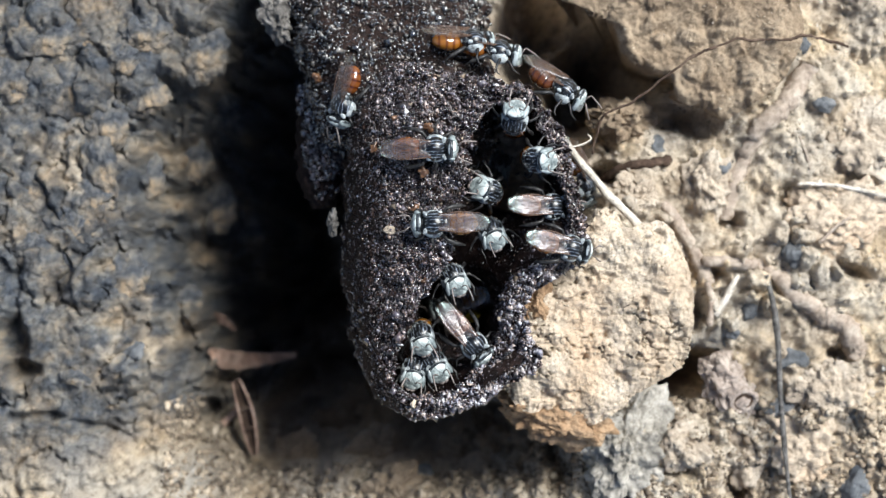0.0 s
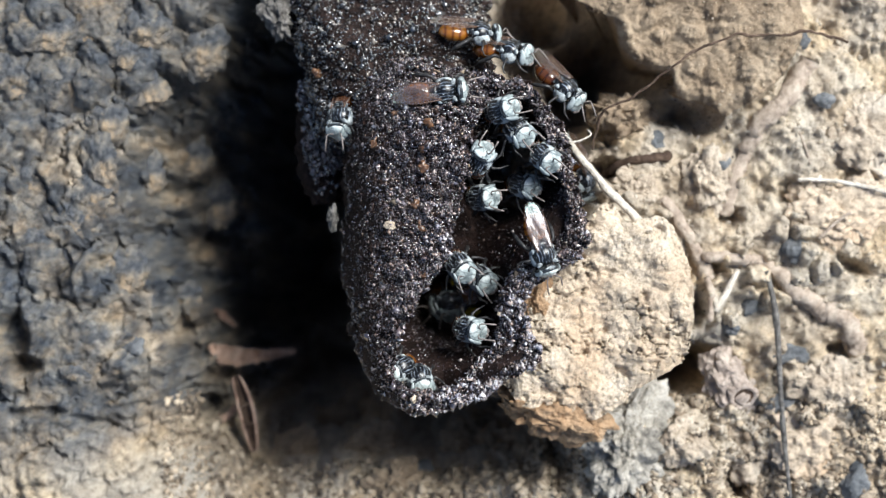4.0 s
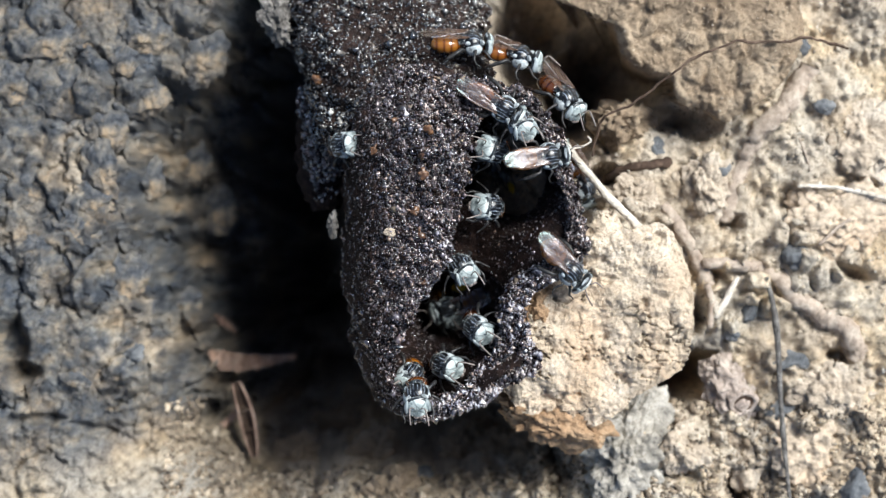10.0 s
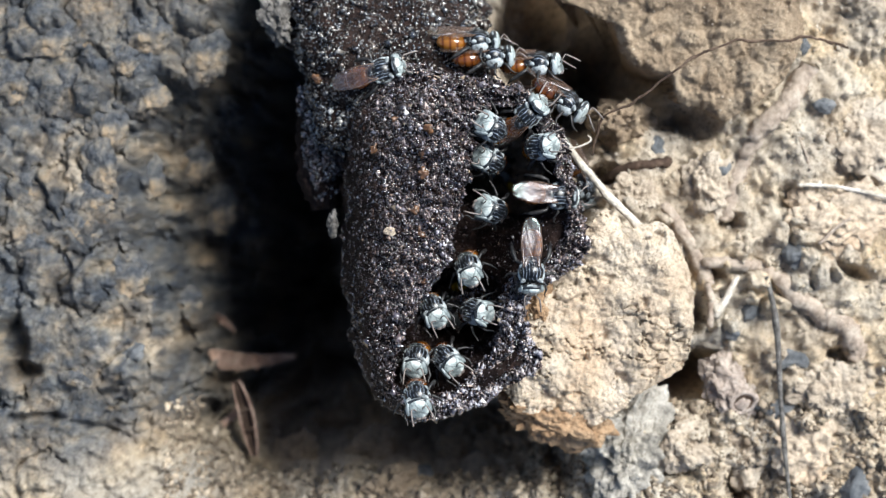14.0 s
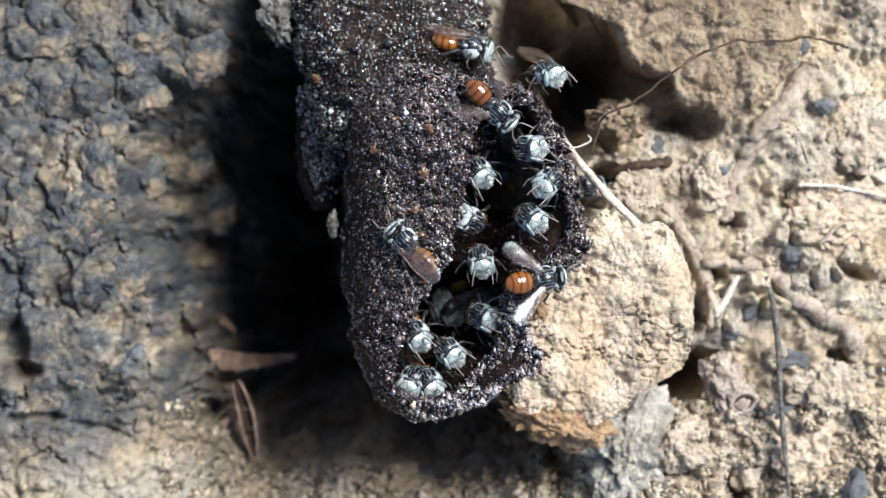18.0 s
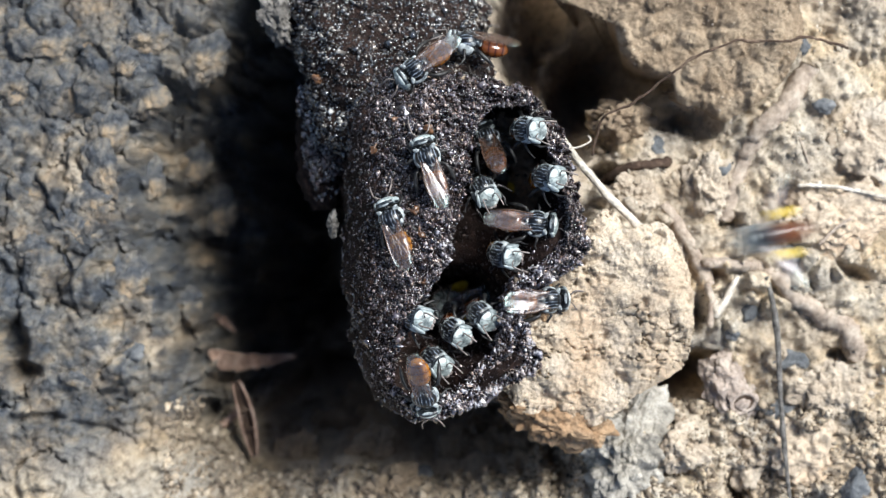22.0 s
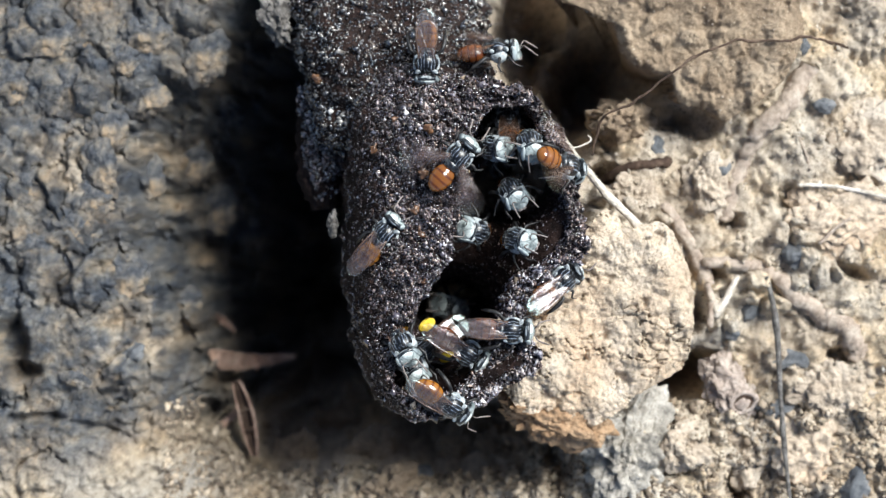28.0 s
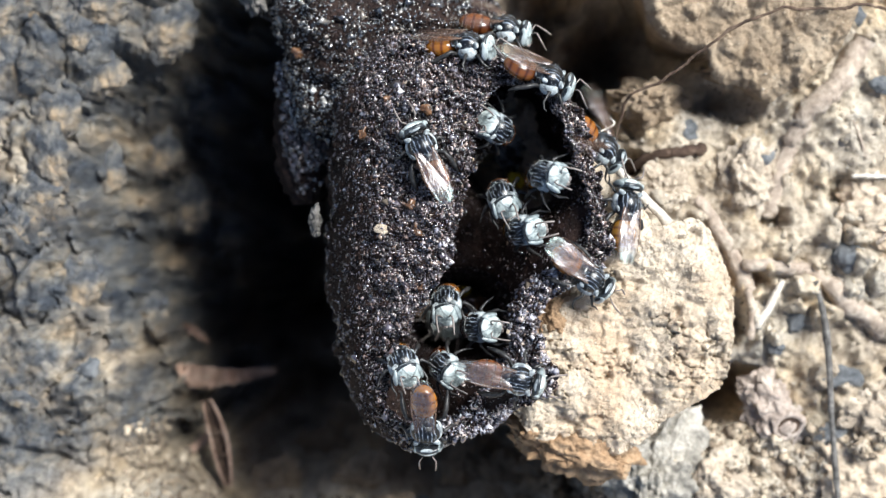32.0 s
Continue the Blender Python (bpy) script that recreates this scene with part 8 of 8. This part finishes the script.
    fly(next(guard), [(0, 6.0, 7.9, -4.0, -45, 41, -12), (1, 6.0, 7.9, -4.0, -45, 41, -12), (2, 6.0, 7.9, -4.0, -45, 41, -12), (2.45, 6.0, 7.9, -4.0, -45, 41, -12), (3, 6.2, 9.7, 10.1, -45, 41, -12), (3.35, 6.2, 9.7, 10.1, -45, 41, -12), (4.21, 6.2, 9.6, 9.3, -45, 41, -12), (5.63, 6.1, 8.0, -3.3, -45, 41, -12), (6, 6.0, 7.9, -4.0, -45, 41, -12), (7, 6.0, 7.9, -4.0, -45, 41, -12), (8, 6.0, 7.9, -4.0, -45, 41, -12), (9, 6.0, 7.9, -4.0, -45, 41, -12), (10, 6.0, 7.9, -4.0, -45, 41, -12), (11, 6.0, 7.9, -4.0, -45, 41, -12), (12, 6.0, 7.9, -4.0, -45, 41, -12), (13, 6.0, 7.9, -4.0, -45, 41, -12), (14, 6.0, 7.9, -4.0, -45, 41, -12), (17, 6.0, 7.9, -4.0, -45, 41, -12), (18, 6.0, 7.9, -4.0, -45, 41, -12), (19, 6.0, 7.9, -4.0, -45, 41, -12), (20, 6.0, 7.9, -4.0, -45, 41, -12), (21, 6.0, 7.9, -4.0, -45, 41, -12), (22, 6.0, 7.9, -4.0, -45, 41, -12), (23, 6.0, 7.9, -4.0, -45, 41, -12), (24, 6.0, 7.9, -4.0, -45, 41, -12), (25, 6.0, 7.9, -4.0, -45, 41, -12), (28, 6.0, 7.9, -4.0, -45, 41, -12), (29, 6.0, 7.9, -4.0, -45, 41, -12), (30, 6.0, 7.9, -4.0, -45, 41, -12), (31, 6.0, 7.9, -4.0, -45, 41, -12), (32, 6.0, 7.9, -4.0, -45, 41, -12)])
    fly(next(guard), [(0, 6.0, 7.9, -4.0, 160, -1, 2), (1, 6.0, 7.9, -4.0, 160, -1, 2), (2, 6.0, 7.9, -4.0, 160, -1, 2), (3, 6.0, 7.9, -4.0, 160, -1, 2), (5.45, 6.0, 7.9, -4.0, 160, -1, 2), (6, 3.2, 8.7, 15.1, 160, -1, 2), (6.22, 3.1, 8.8, 15.1, 159, -0, 1), (6.74, 2.0, 9.2, 14.6, 146, 4, -5), (7, 1.9, 9.2, 14.6, 145, 4, -6), (7.3, 1.8, 9.2, 14.7, 148, 4, -5), (7.83, 0.0, 8.1, 16.1, -174, 1, 7), (8, -0.1, 8.1, 16.2, -172, 1, 7), (8.38, 0.0, 8.1, 16.1, -172, 1, 7), (8.92, 1.7, 7.9, 15.7, -172, -0, -2), (9, 1.8, 7.9, 15.7, -172, -0, -3), (9.2, 1.9, 7.9, 15.4, -173, 3, -4), (9.71, 4.4, 8.5, 10.4, 173, 42, -7), (10, 4.5, 8.5, 10.1, 172, 42, -6), (11, 4.5, 9.0, 10.1, 168, 42, 14), (11.5, 4.2, 9.1, 10.1, 134, 40, 1), (12, 3.8, 9.1, 10.1, 100, 42, -12), (12.18, 3.8, 9.1, 10.1, 103, 42, -11), (12.68, 4.6, 9.2, 10.1, 147, 42, 1), (13, 4.6, 9.2, 10.1, 150, 42, 2), (13.25, 4.6, 9.3, 10.1, 150, 42, 3), (13.77, 4.4, 10.0, 10.1, 150, 43, 9), (14, 4.3, 10.1, 10.1, 150, 43, 9), (14.49, 4.3, 10.0, 10.1, 154, 43, 9), (15.29, 3.8, 8.9, 10.1, -144, 42, 4), (15.5, 3.8, 8.8, 10.1, -140, 42, 3), (15.72, 3.7, 8.7, 10.1, -135, 42, 2), (16.48, 3.2, 7.6, 10.1, -64, 41, -13), (17, 3.2, 7.5, 10.1, -60, 41, -14), (17.3, 3.2, 7.5, 10.1, -60, 41, -13), (17.83, 3.0, 6.8, 10.1, -60, 41, 9), (18, 2.9, 6.8, 10.1, -60, 41, 10), (18.38, 3.0, 6.7, 10.1, -61, 41, 9), (18.92, 3.2, 5.5, 10.1, -69, 41, 1), (19, 3.2, 5.5, 10.1, -70, 41, 1), (20, 3.2, 5.3, 10.1, -60, 42, -11), (21, 3.4, 5.4, 10.1, -60, 42, 14), (22, 3.4, 5.2, 10.1, -60, 43, -7), (23, 3.4, 5.4, 10.1, -60, 41, -4), (23.25, 3.4, 5.4, 10.1, -59, 41, -3), (23.77, 3.4, 5.6, 10.1, -51, 42, 12), (24, 3.4, 5.6, 10.1, -50, 42, 13), (24.32, 3.4, 5.5, 10.1, -51, 42, 11), (24.86, 3.0, 4.1, 10.1, -60, 42, -12), (25, 2.9, 4.0, 10.1, -60, 42, -13), (25.45, 3.0, 4.3, 10.1, -57, 42, -12), (26.95, 4.2, 8.4, 10.1, -13, 42, 4), (28, 4.2, 8.6, 10.1, -10, 42, 4), (28.38, 4.3, 8.7, 10.1, -12, 42, 5), (28.92, 4.5, 9.4, 10.1, -39, 42, 7), (29, 4.5, 9.5, 10.1, -40, 42, 7), (29.2, 4.4, 9.1, 10.1, -39, 42, 6), (29.71, 3.0, 4.4, 10.1, -26, 42, -13), (30, 2.9, 4.1, 10.1, -25, 42, -14), (30.35, 2.9, 4.1, 10.1, -25, 42, -14), (31, 6.0, 7.9, -4.0, -25, 42, -14), (31.15, 6.0, 7.9, -4.0, -84, 44, -11), (31.3, 6.0, 7.9, -4.0, -146, 44, -4), (31.45, 6.0, 7.9, -4.0, 155, 42, -1), (32, 4.1, 8.8, 10.1, 155, 42, -1)])
    fly(next(guard), [(0, 6.0, 7.9, -4.0, -20, 42, 10), (1, 6.0, 7.9, -4.0, -20, 42, 10), (2, 6.0, 7.9, -4.0, -20, 42, 10), (3, 6.0, 7.9, -4.0, -20, 42, 10), (6, 6.0, 7.9, -4.0, -20, 42, 10), (6.45, 6.0, 7.9, -4.0, -20, 42, 10), (7, 3.3, 3.0, 10.1, -20, 42, 10), (7.33, 3.4, 3.0, 10.1, 39, 40, 5), (7.67, 3.5, 3.0, 10.1, 106, 40, -8), (8, 3.6, 3.0, 10.1, 165, 42, -14), (8.22, 3.6, 3.1, 10.1, 166, 42, -13), (8.74, 3.9, 3.6, 10.1, 177, 42, 7), (9, 4.0, 3.7, 10.1, 178, 42, 8), (10, 4.1, 3.7, 10.1, 178, 42, 3), (11, 4.3, 3.6, 10.1, 180, 42, -12), (11.2, 4.3, 3.5, 10.1, 179, 42, -11), (11.71, 3.6, 2.1, 10.1, 166, 42, 12), (12, 3.6, 2.0, 10.1, 165, 42, 13), (12.28, 3.6, 2.1, 10.1, 166, 42, 12), (12.8, 4.5, 3.4, 10.1, 175, 42, -5), (13, 4.5, 3.4, 10.1, 175, 42, -6), (14, 4.4, 3.3, 10.1, 165, 42, -6), (14.53, 4.3, 3.2, 10.1, 163, 42, -5), (16.04, 2.8, 1.7, 10.1, 127, 42, 12), (17, 2.7, 1.6, 10.1, 125, 42, 13), (17.15, 2.7, 1.6, 10.1, 127, 42, 12), (17.65, 2.5, 2.3, 10.1, 158, 42, -11), (18, 2.5, 2.4, 10.1, 160, 42, -12), (18.35, 2.5, 2.4, 10.1, 160, 42, -12), (19, 6.0, 7.9, -4.0, 160, 42, -12), (20, 6.0, 7.9, -4.0, 160, 42, -12), (21, 6.0, 7.9, -4.0, 160, 42, -12), (22, 6.0, 7.9, -4.0, 160, 42, -12), (23, 6.0, 7.9, -4.0, 160, 42, -12), (24, 6.0, 7.9, -4.0, 160, 42, -12), (25, 6.0, 7.9, -4.0, 160, 42, -12), (27.45, 6.0, 7.9, -4.0, 170, 42, -8), (28, 2.9, 1.5, 10.1, 170, 42, -8), (28.33, 3.0, 1.9, 10.1, -140, 41, -7), (28.67, 3.0, 2.3, 10.1, -90, 41, -5), (29, 3.1, 2.7, 10.1, -40, 42, -4), (29.35, 3.1, 2.7, 10.1, -40, 42, -4), (30, 6.0, 7.9, -4.0, -40, 42, -4), (31, 6.0, 7.9, -4.0, -40, 42, -4), (32, 6.0, 7.9, -4.0, -40, 42, -4)])
    fly(next(guard), [(0, 6.0, 7.9, -4.0, -60, 42, -14), (1, 6.0, 7.9, -4.0, -60, 42, -14), (2, 6.0, 7.9, -4.0, -60, 42, -14), (3, 6.0, 7.9, -4.0, -60, 42, -14), (6, 6.0, 7.9, -4.0, -60, 42, -14), (7, 6.0, 7.9, -4.0, -60, 42, -14), (8, 6.0, 7.9, -4.0, -60, 42, -14), (9, 6.0, 7.9, -4.0, -60, 42, -14), (9.45, 6.0, 7.9, -4.0, -60, 42, -14), (10, 6.5, 10.8, 10.1, -60, 42, -14), (10.3, 6.5, 10.8, 10.1, -60, 42, -13), (10.83, 6.2, 11.4, 10.1, -55, 42, 7), (11, 6.2, 11.4, 10.1, -55, 42, 9), (11.35, 6.2, 11.4, 10.1, -55, 42, 9), (12, 6.0, 7.9, -4.0, -55, 42, 9), (13, 6.0, 7.9, -4.0, -55, 42, 9), (14, 6.0, 7.9, -4.0, -55, 42, 9), (14.86, 6.0, 7.9, -4.0, -53, 42, 8), (16.18, 6.0, 7.9, -4.0, -17, 42, -5), (16.45, 6.0, 7.9, -4.0, -15, 42, -6), (17, 5.3, 4.9, 10.1, -15, 42, -6), (17.32, 5.4, 4.8, 10.1, -16, 42, -6), (17.86, 7.1, 2.9, 10.1, -37, 42, -6), (18, 7.2, 2.8, 10.1, -38, 42, -6), (18.15, 7.1, 3.0, 10.1, -39, 42, -5), (18.65, 5.1, 5.3, 10.1, -59, 41, 12), (19, 5.0, 5.5, 10.1, -60, 41, 13), (19.23, 5.0, 5.6, 10.1, -57, 41, 11), (19.74, 5.3, 7.4, 10.1, -12, 42, -11), (20, 5.3, 7.5, 10.1, -10, 42, -12), (20.35, 5.3, 7.5, 10.1, -10, 42, -12), (21, 6.0, 7.9, -4.0, -10, 42, -12), (22, 6.0, 7.9, -4.0, -10, 42, -12), (23, 6.0, 7.9, -4.0, -10, 42, -12), (23.45, 6.0, 7.9, -4.0, -10, 42, 10), (24, 8.3, 4.9, 10.1, -10, 42, 10), (24.35, 8.1, 4.9, 10.1, -9, 42, 10), (24.89, 6.4, 5.8, 10.1, -0, 42, 1), (25, 6.3, 5.8, 10.1, 0, 42), (25.26, 6.4, 5.9, 10.1, -2, 42), (26.02, 6.8, 7.3, 10.1, -32, 44, -7), (26.5, 6.8, 7.4, 10.1, -33, 44, -7), (26.88, 6.8, 7.5, 10.1, -35, 44, -7), (27.66, 7.3, 8.9, 10.1, -68, 41, -11), (28, 7.3, 9.0, 10.1, -70, 41, -11), (28.15, 7.3, 8.7, 10.1, -68, 40, -9), (28.65, 7.3, 5.3, 10.1, -41, 42, 13), (29, 7.3, 5.1, 10.1, -40, 42, 14), (29.35, 7.3, 5.1, 10.1, -40, 42, 14), (30, 6.0, 7.9, -4.0, -40, 42, 14), (30.45, 0.6, -5.4, -4.0, -60, 42, -3), (31, 3.3, -0.2, 10.1, -60, 42, -3), (31.5, 4.5, 0.6, 10.1, -30, 41, 4), (32, 5.7, 1.4, 10.1, 0, 42, 12)])
    fly(next(guard), [(0, 0.6, -5.4, -4.0, -85, 40, 1), (1, 0.6, -5.4, -4.0, -85, 40, 1), (2, 0.6, -5.4, -4.0, -85, 40, 1), (3, 0.6, -5.4, -4.0, -85, 40, 1), (6, 0.6, -5.4, -4.0, -85, 40, 1), (7, 0.6, -5.4, -4.0, -85, 40, 1), (8, 0.6, -5.4, -4.0, -85, 40, 1), (9, 0.6, -5.4, -4.0, -85, 40, 1), (9.45, 0.6, -5.4, -4.0, -85, 40, 1), (10, -2.2, -12.0, 14.5, -85, 40, 1), (11, -2.2, -11.8, 14.5, -85, 40, 10), (11.35, -2.2, -11.8, 14.5, -85, 40, 10), (12, 0.6, -5.4, -4.0, -85, 40, 10), (13, 0.6, -5.4, -4.0, -85, 40, 10), (13.45, 0.6, -5.4, -4.0, -80, 40, 2), (14, -2.2, -12.2, 14.5, -80, 40, 2), (14.82, -2.1, -12.1, 14.2, -80, 41, 2), (16.4, -1.7, -11.0, 10.3, -80, 41, -11), (17, -1.6, -11.0, 10.1, -80, 42, -12), (17.25, -1.6, -11.0, 10.1, -79, 42, -10), (17.77, -1.3, -11.1, 10.1, -61, 42, 12), (18, -1.3, -11.2, 10.1, -60, 42, 13), (18.32, -1.2, -11.1, 10.1, -60, 42, 12), (18.86, -1.1, -9.8, 10.1, -55, 42, -5), (19, -1.1, -9.7, 10.1, -55, 42, -6), (20, -0.5, -9.8, 10.1, -35, 42, -5), (20.23, -0.5, -9.7, 10.1, -34, 42, -4), (20.74, -0.1, -9.6, 10.1, -25, 42, 12), (21, -0.1, -9.6, 10.1, -25, 42, 13), (21.3, -0.1, -9.6, 10.1, -26, 42, 12), (21.83, -0.7, -9.4, 10.1, -37, 42, -11), (22, -0.8, -9.4, 10.1, -38, 42, -12), (22.38, -0.9, -9.4, 10.1, -39, 42, -11), (22.92, -2.4, -9.2, 10.1, -59, 42, 2), (23, -2.5, -9.2, 10.1, -60, 42, 3), (23.2, -2.4, -9.3, 10.1, -60, 42, 3), (23.71, -1.0, -11.2, 10.1, -55, 42, 8), (24, -0.9, -11.3, 10.1, -55, 42, 8), (24.27, -0.9, -11.2, 10.1, -53, 42, 7), (24.8, -1.7, -10.1, 10.1, -17, 42, -13), (25, -1.7, -10.0, 10.1, -15, 42, -14), (26.05, -1.8, -10.0, 10.1, -18, 42, -13), (27.67, -2.5, -10.1, 10.1, -63, 42, 9), (28, -2.5, -10.1, 10.1, -65, 42, 10), (29, -2.8, -9.6, 10.1, -70, 42), (29.15, -2.8, -9.6, 10.1, -72, 42, -1), (29.65, -3.0, -9.5, 10.1, -94, 42, -10), (30, -3.0, -9.5, 10.1, -95, 42, -10), (30.35, -3.0, -9.5, 10.1, -95, 42, -10), (31, 0.6, -5.4, -4.0, -95, 42, -10), (32, 0.6, -5.4, -4.0, -95, 42, -10)])
    fly(next(guard), [(0, 12.7, 5.6, 2.0, -63, -2, -52), (1, 12.7, 5.6, 2.0, -63, -2, -52), (2, 12.7, 5.6, 2.0, -63, -2, -52), (3, 12.7, 5.6, 2.0, -63, -2, -52), (6, 12.7, 5.6, 2.0, -63, -2, -52), (7, 12.7, 5.6, 2.0, -63, -2, -52), (8, 12.7, 5.6, 2.0, -63, -2, -52), (9, 12.7, 5.6, 2.0, -63, -2, -52), (10, 12.7, 5.6, 2.0, -63, -2, -52), (11, 12.7, 5.6, 2.0, -63, -2, -52), (12, 12.7, 5.6, 2.0, -63, -2, -52), (13, 12.7, 5.6, 2.0, -63, -2, -52), (14, 12.7, 5.6, 2.0, -63, -2, -52), (16.45, 12.7, 5.6, 2.0, -63, -2, -52), (17, 11.3, 8.1, 13.4, -63, -2, -52), (17.5, 10.1, 7.0, 11.7, -84, 33, -48), (18, 9.0, 5.8, 10.1, -130, 42, -14), (18.35, 9.0, 5.8, 10.1, -130, 42, -14), (19, 6.0, 7.9, -4.0, -130, 42, -14), (20, 6.0, 7.9, -4.0, -130, 42, -14), (21, 6.0, 7.9, -4.0, -130, 42, -14), (22, 6.0, 7.9, -4.0, -130, 42, -14), (22.23, 6.0, 7.9, -4.0, 162, 31, 42), (22.45, 6.0, 7.9, -4.0, 137, -15, 48), (23, 8.9, 14.0, 9.4, 137, -15, 48), (23.25, 8.9, 14.1, 9.4, 138, -16, 49), (23.77, 8.3, 15.5, 9.2, 163, -15, 60), (24, 8.3, 15.6, 9.2, 165, -15, 61), (24.32, 8.2, 15.6, 9.2, 165, -15, 61), (24.86, 7.1, 16.3, 9.2, 177, -17, 60), (25, 7.0, 16.3, 9.2, 178, -18, 60), (25.15, 7.1, 16.1, 9.3, 176, -20, 61), (25.65, 8.1, 13.4, 10.6, 144, -50, 64), (26, 8.1, 13.2, 10.7, 141, -51, 63), (26.23, 8.2, 13.0, 10.8, 139, -53, 62), (26.74, 9.2, 10.3, 12.1, 53, -70, 5), (27, 9.3, 10.1, 12.2, 47, -70), (27.3, 9.4, 9.9, 12.3, 39, -69, -5), (27.83, 10.4, 7.2, 13.6, -20, -43, -35), (28, 10.5, 7.0, 13.7, -22, -41, -35), (28.38, 10.5, 7.1, 13.7, -22, -41, -35), (28.92, 10.7, 7.3, 13.1, -28, -38, -39), (29, 10.7, 7.3, 13.1, -28, -37, -39), (29.2, 10.8, 7.3, 13.0, -29, -37, -39), (29.71, 11.4, 7.2, 11.9, -32, -35, -41), (30, 11.4, 7.1, 11.9, -32, -35, -41), (30.5, 11.7, 7.7, 10.7, 29, -52, 4), (31, 12.0, 8.2, 9.5, 87, -31, 44), (31.5, 12.0, 7.9, 9.5, 17, -52, -6), (32, 12.0, 7.5, 9.5, -44, -24, -47)], [(0, 0), (26, 0), (27, 45), (29.8, 40), (32, 40)])
    fly(next(forager), [(0, 41.4, 4.8, 30.0, 180), (1, 41.4, 4.8, 30.0, 180), (1.2, 21.2, 5.2, 24.0, -175), (1.3, 13.5, 5.6, 20.0, -170), (1.4, 5.4, 5.2, 15.0, -165), (1.5, 2.6, 3.3, 12.0, -163), (1.6, 2.1, 3.3, 11.2, -163), (1.8, 1.7, 3.0, 10.0, -163, -5), (1.9, 1.1, 2.5, 8.0, -160, -12), (2, 0.1, 1.6, 5.0, -155, -15), (2.2, -0.6, 0.6, 1.0, -155, -20), (3, 6.0, 7.8, -3.0, -170, -20), (32, 6.0, 7.8, -3.0, -170, -20)], [(0, 70), (1.43, 70), (1.57, 8), (32, 8)])
    fly(next(forager), [(0, 43.6, -6.4, 30.0, 165), (5.7, 43.6, -6.4, 30.0, 165), (6, 26.1, -1.6, 26.0, 165), (6.1, 4.5, 8.2, 15.0, 178), (6.2, 4.0, 6.4, 12.0, 170), (6.3, 3.3, 5.6, 11.0, 152), (6.4, 3.0, 5.3, 10.5, 142), (6.5, 2.8, 5.3, 9.5, 140, -6), (6.6, 2.1, 5.0, 7.0, 146, -14), (6.8, 0.8, 4.5, 3.0, 150, -20), (7.3, 6.0, 7.8, -3.0, 150, -20), (32, 6.0, 7.8, -3.0, 150, -20)], [(0, 70), (6.07, 70), (6.2, 8), (32, 8)])
    fly(next(forager), [(0, 40.4, 2.5, 34.0, -175), (21.8, 40.4, 2.5, 34.0, -175), (22, 24.5, 0.9, 28.0, -170), (22.1, 14.4, -3.4, 25.0, -162), (22.3, 13.6, -4.0, 23.0, -175), (22.5, 12.6, -4.4, 21.0, 165), (22.6, 3.4, -1.7, 14.5, 130), (22.7, 3.2, -1.9, 13.0, 132), (22.8, 2.4, -1.6, 12.0, 150), (23, 1.3, -1.7, 10.5, 178), (23.2, -1.7, -0.5, 6.0, 156, -12), (23.5, -2.7, 0.6, 2.0, 150, -20), (24.3, 6.0, 7.8, -3.0, 130, -20), (32, 6.0, 7.8, -3.0, 130, -20)], [(0, 70), (22.55, 70), (22.68, 8), (32, 8)])
    fly(next(forager), [(0, 0.6, -5.4, -3.0, -160), (26, 0.6, -5.4, -3.0, -160), (26.6, -0.7, -7.8, 8.0, -160), (27.5, -1.7, -9.2, 9.6, -150, 10), (28.1, -1.7, -8.4, 9.2, -145, 15), (28.8, 0.6, -5.4, -3.0, -160, 10), (32, 0.6, -5.4, -3.0, -160, 10)], [(0, 5), (32, 5)])


motions()
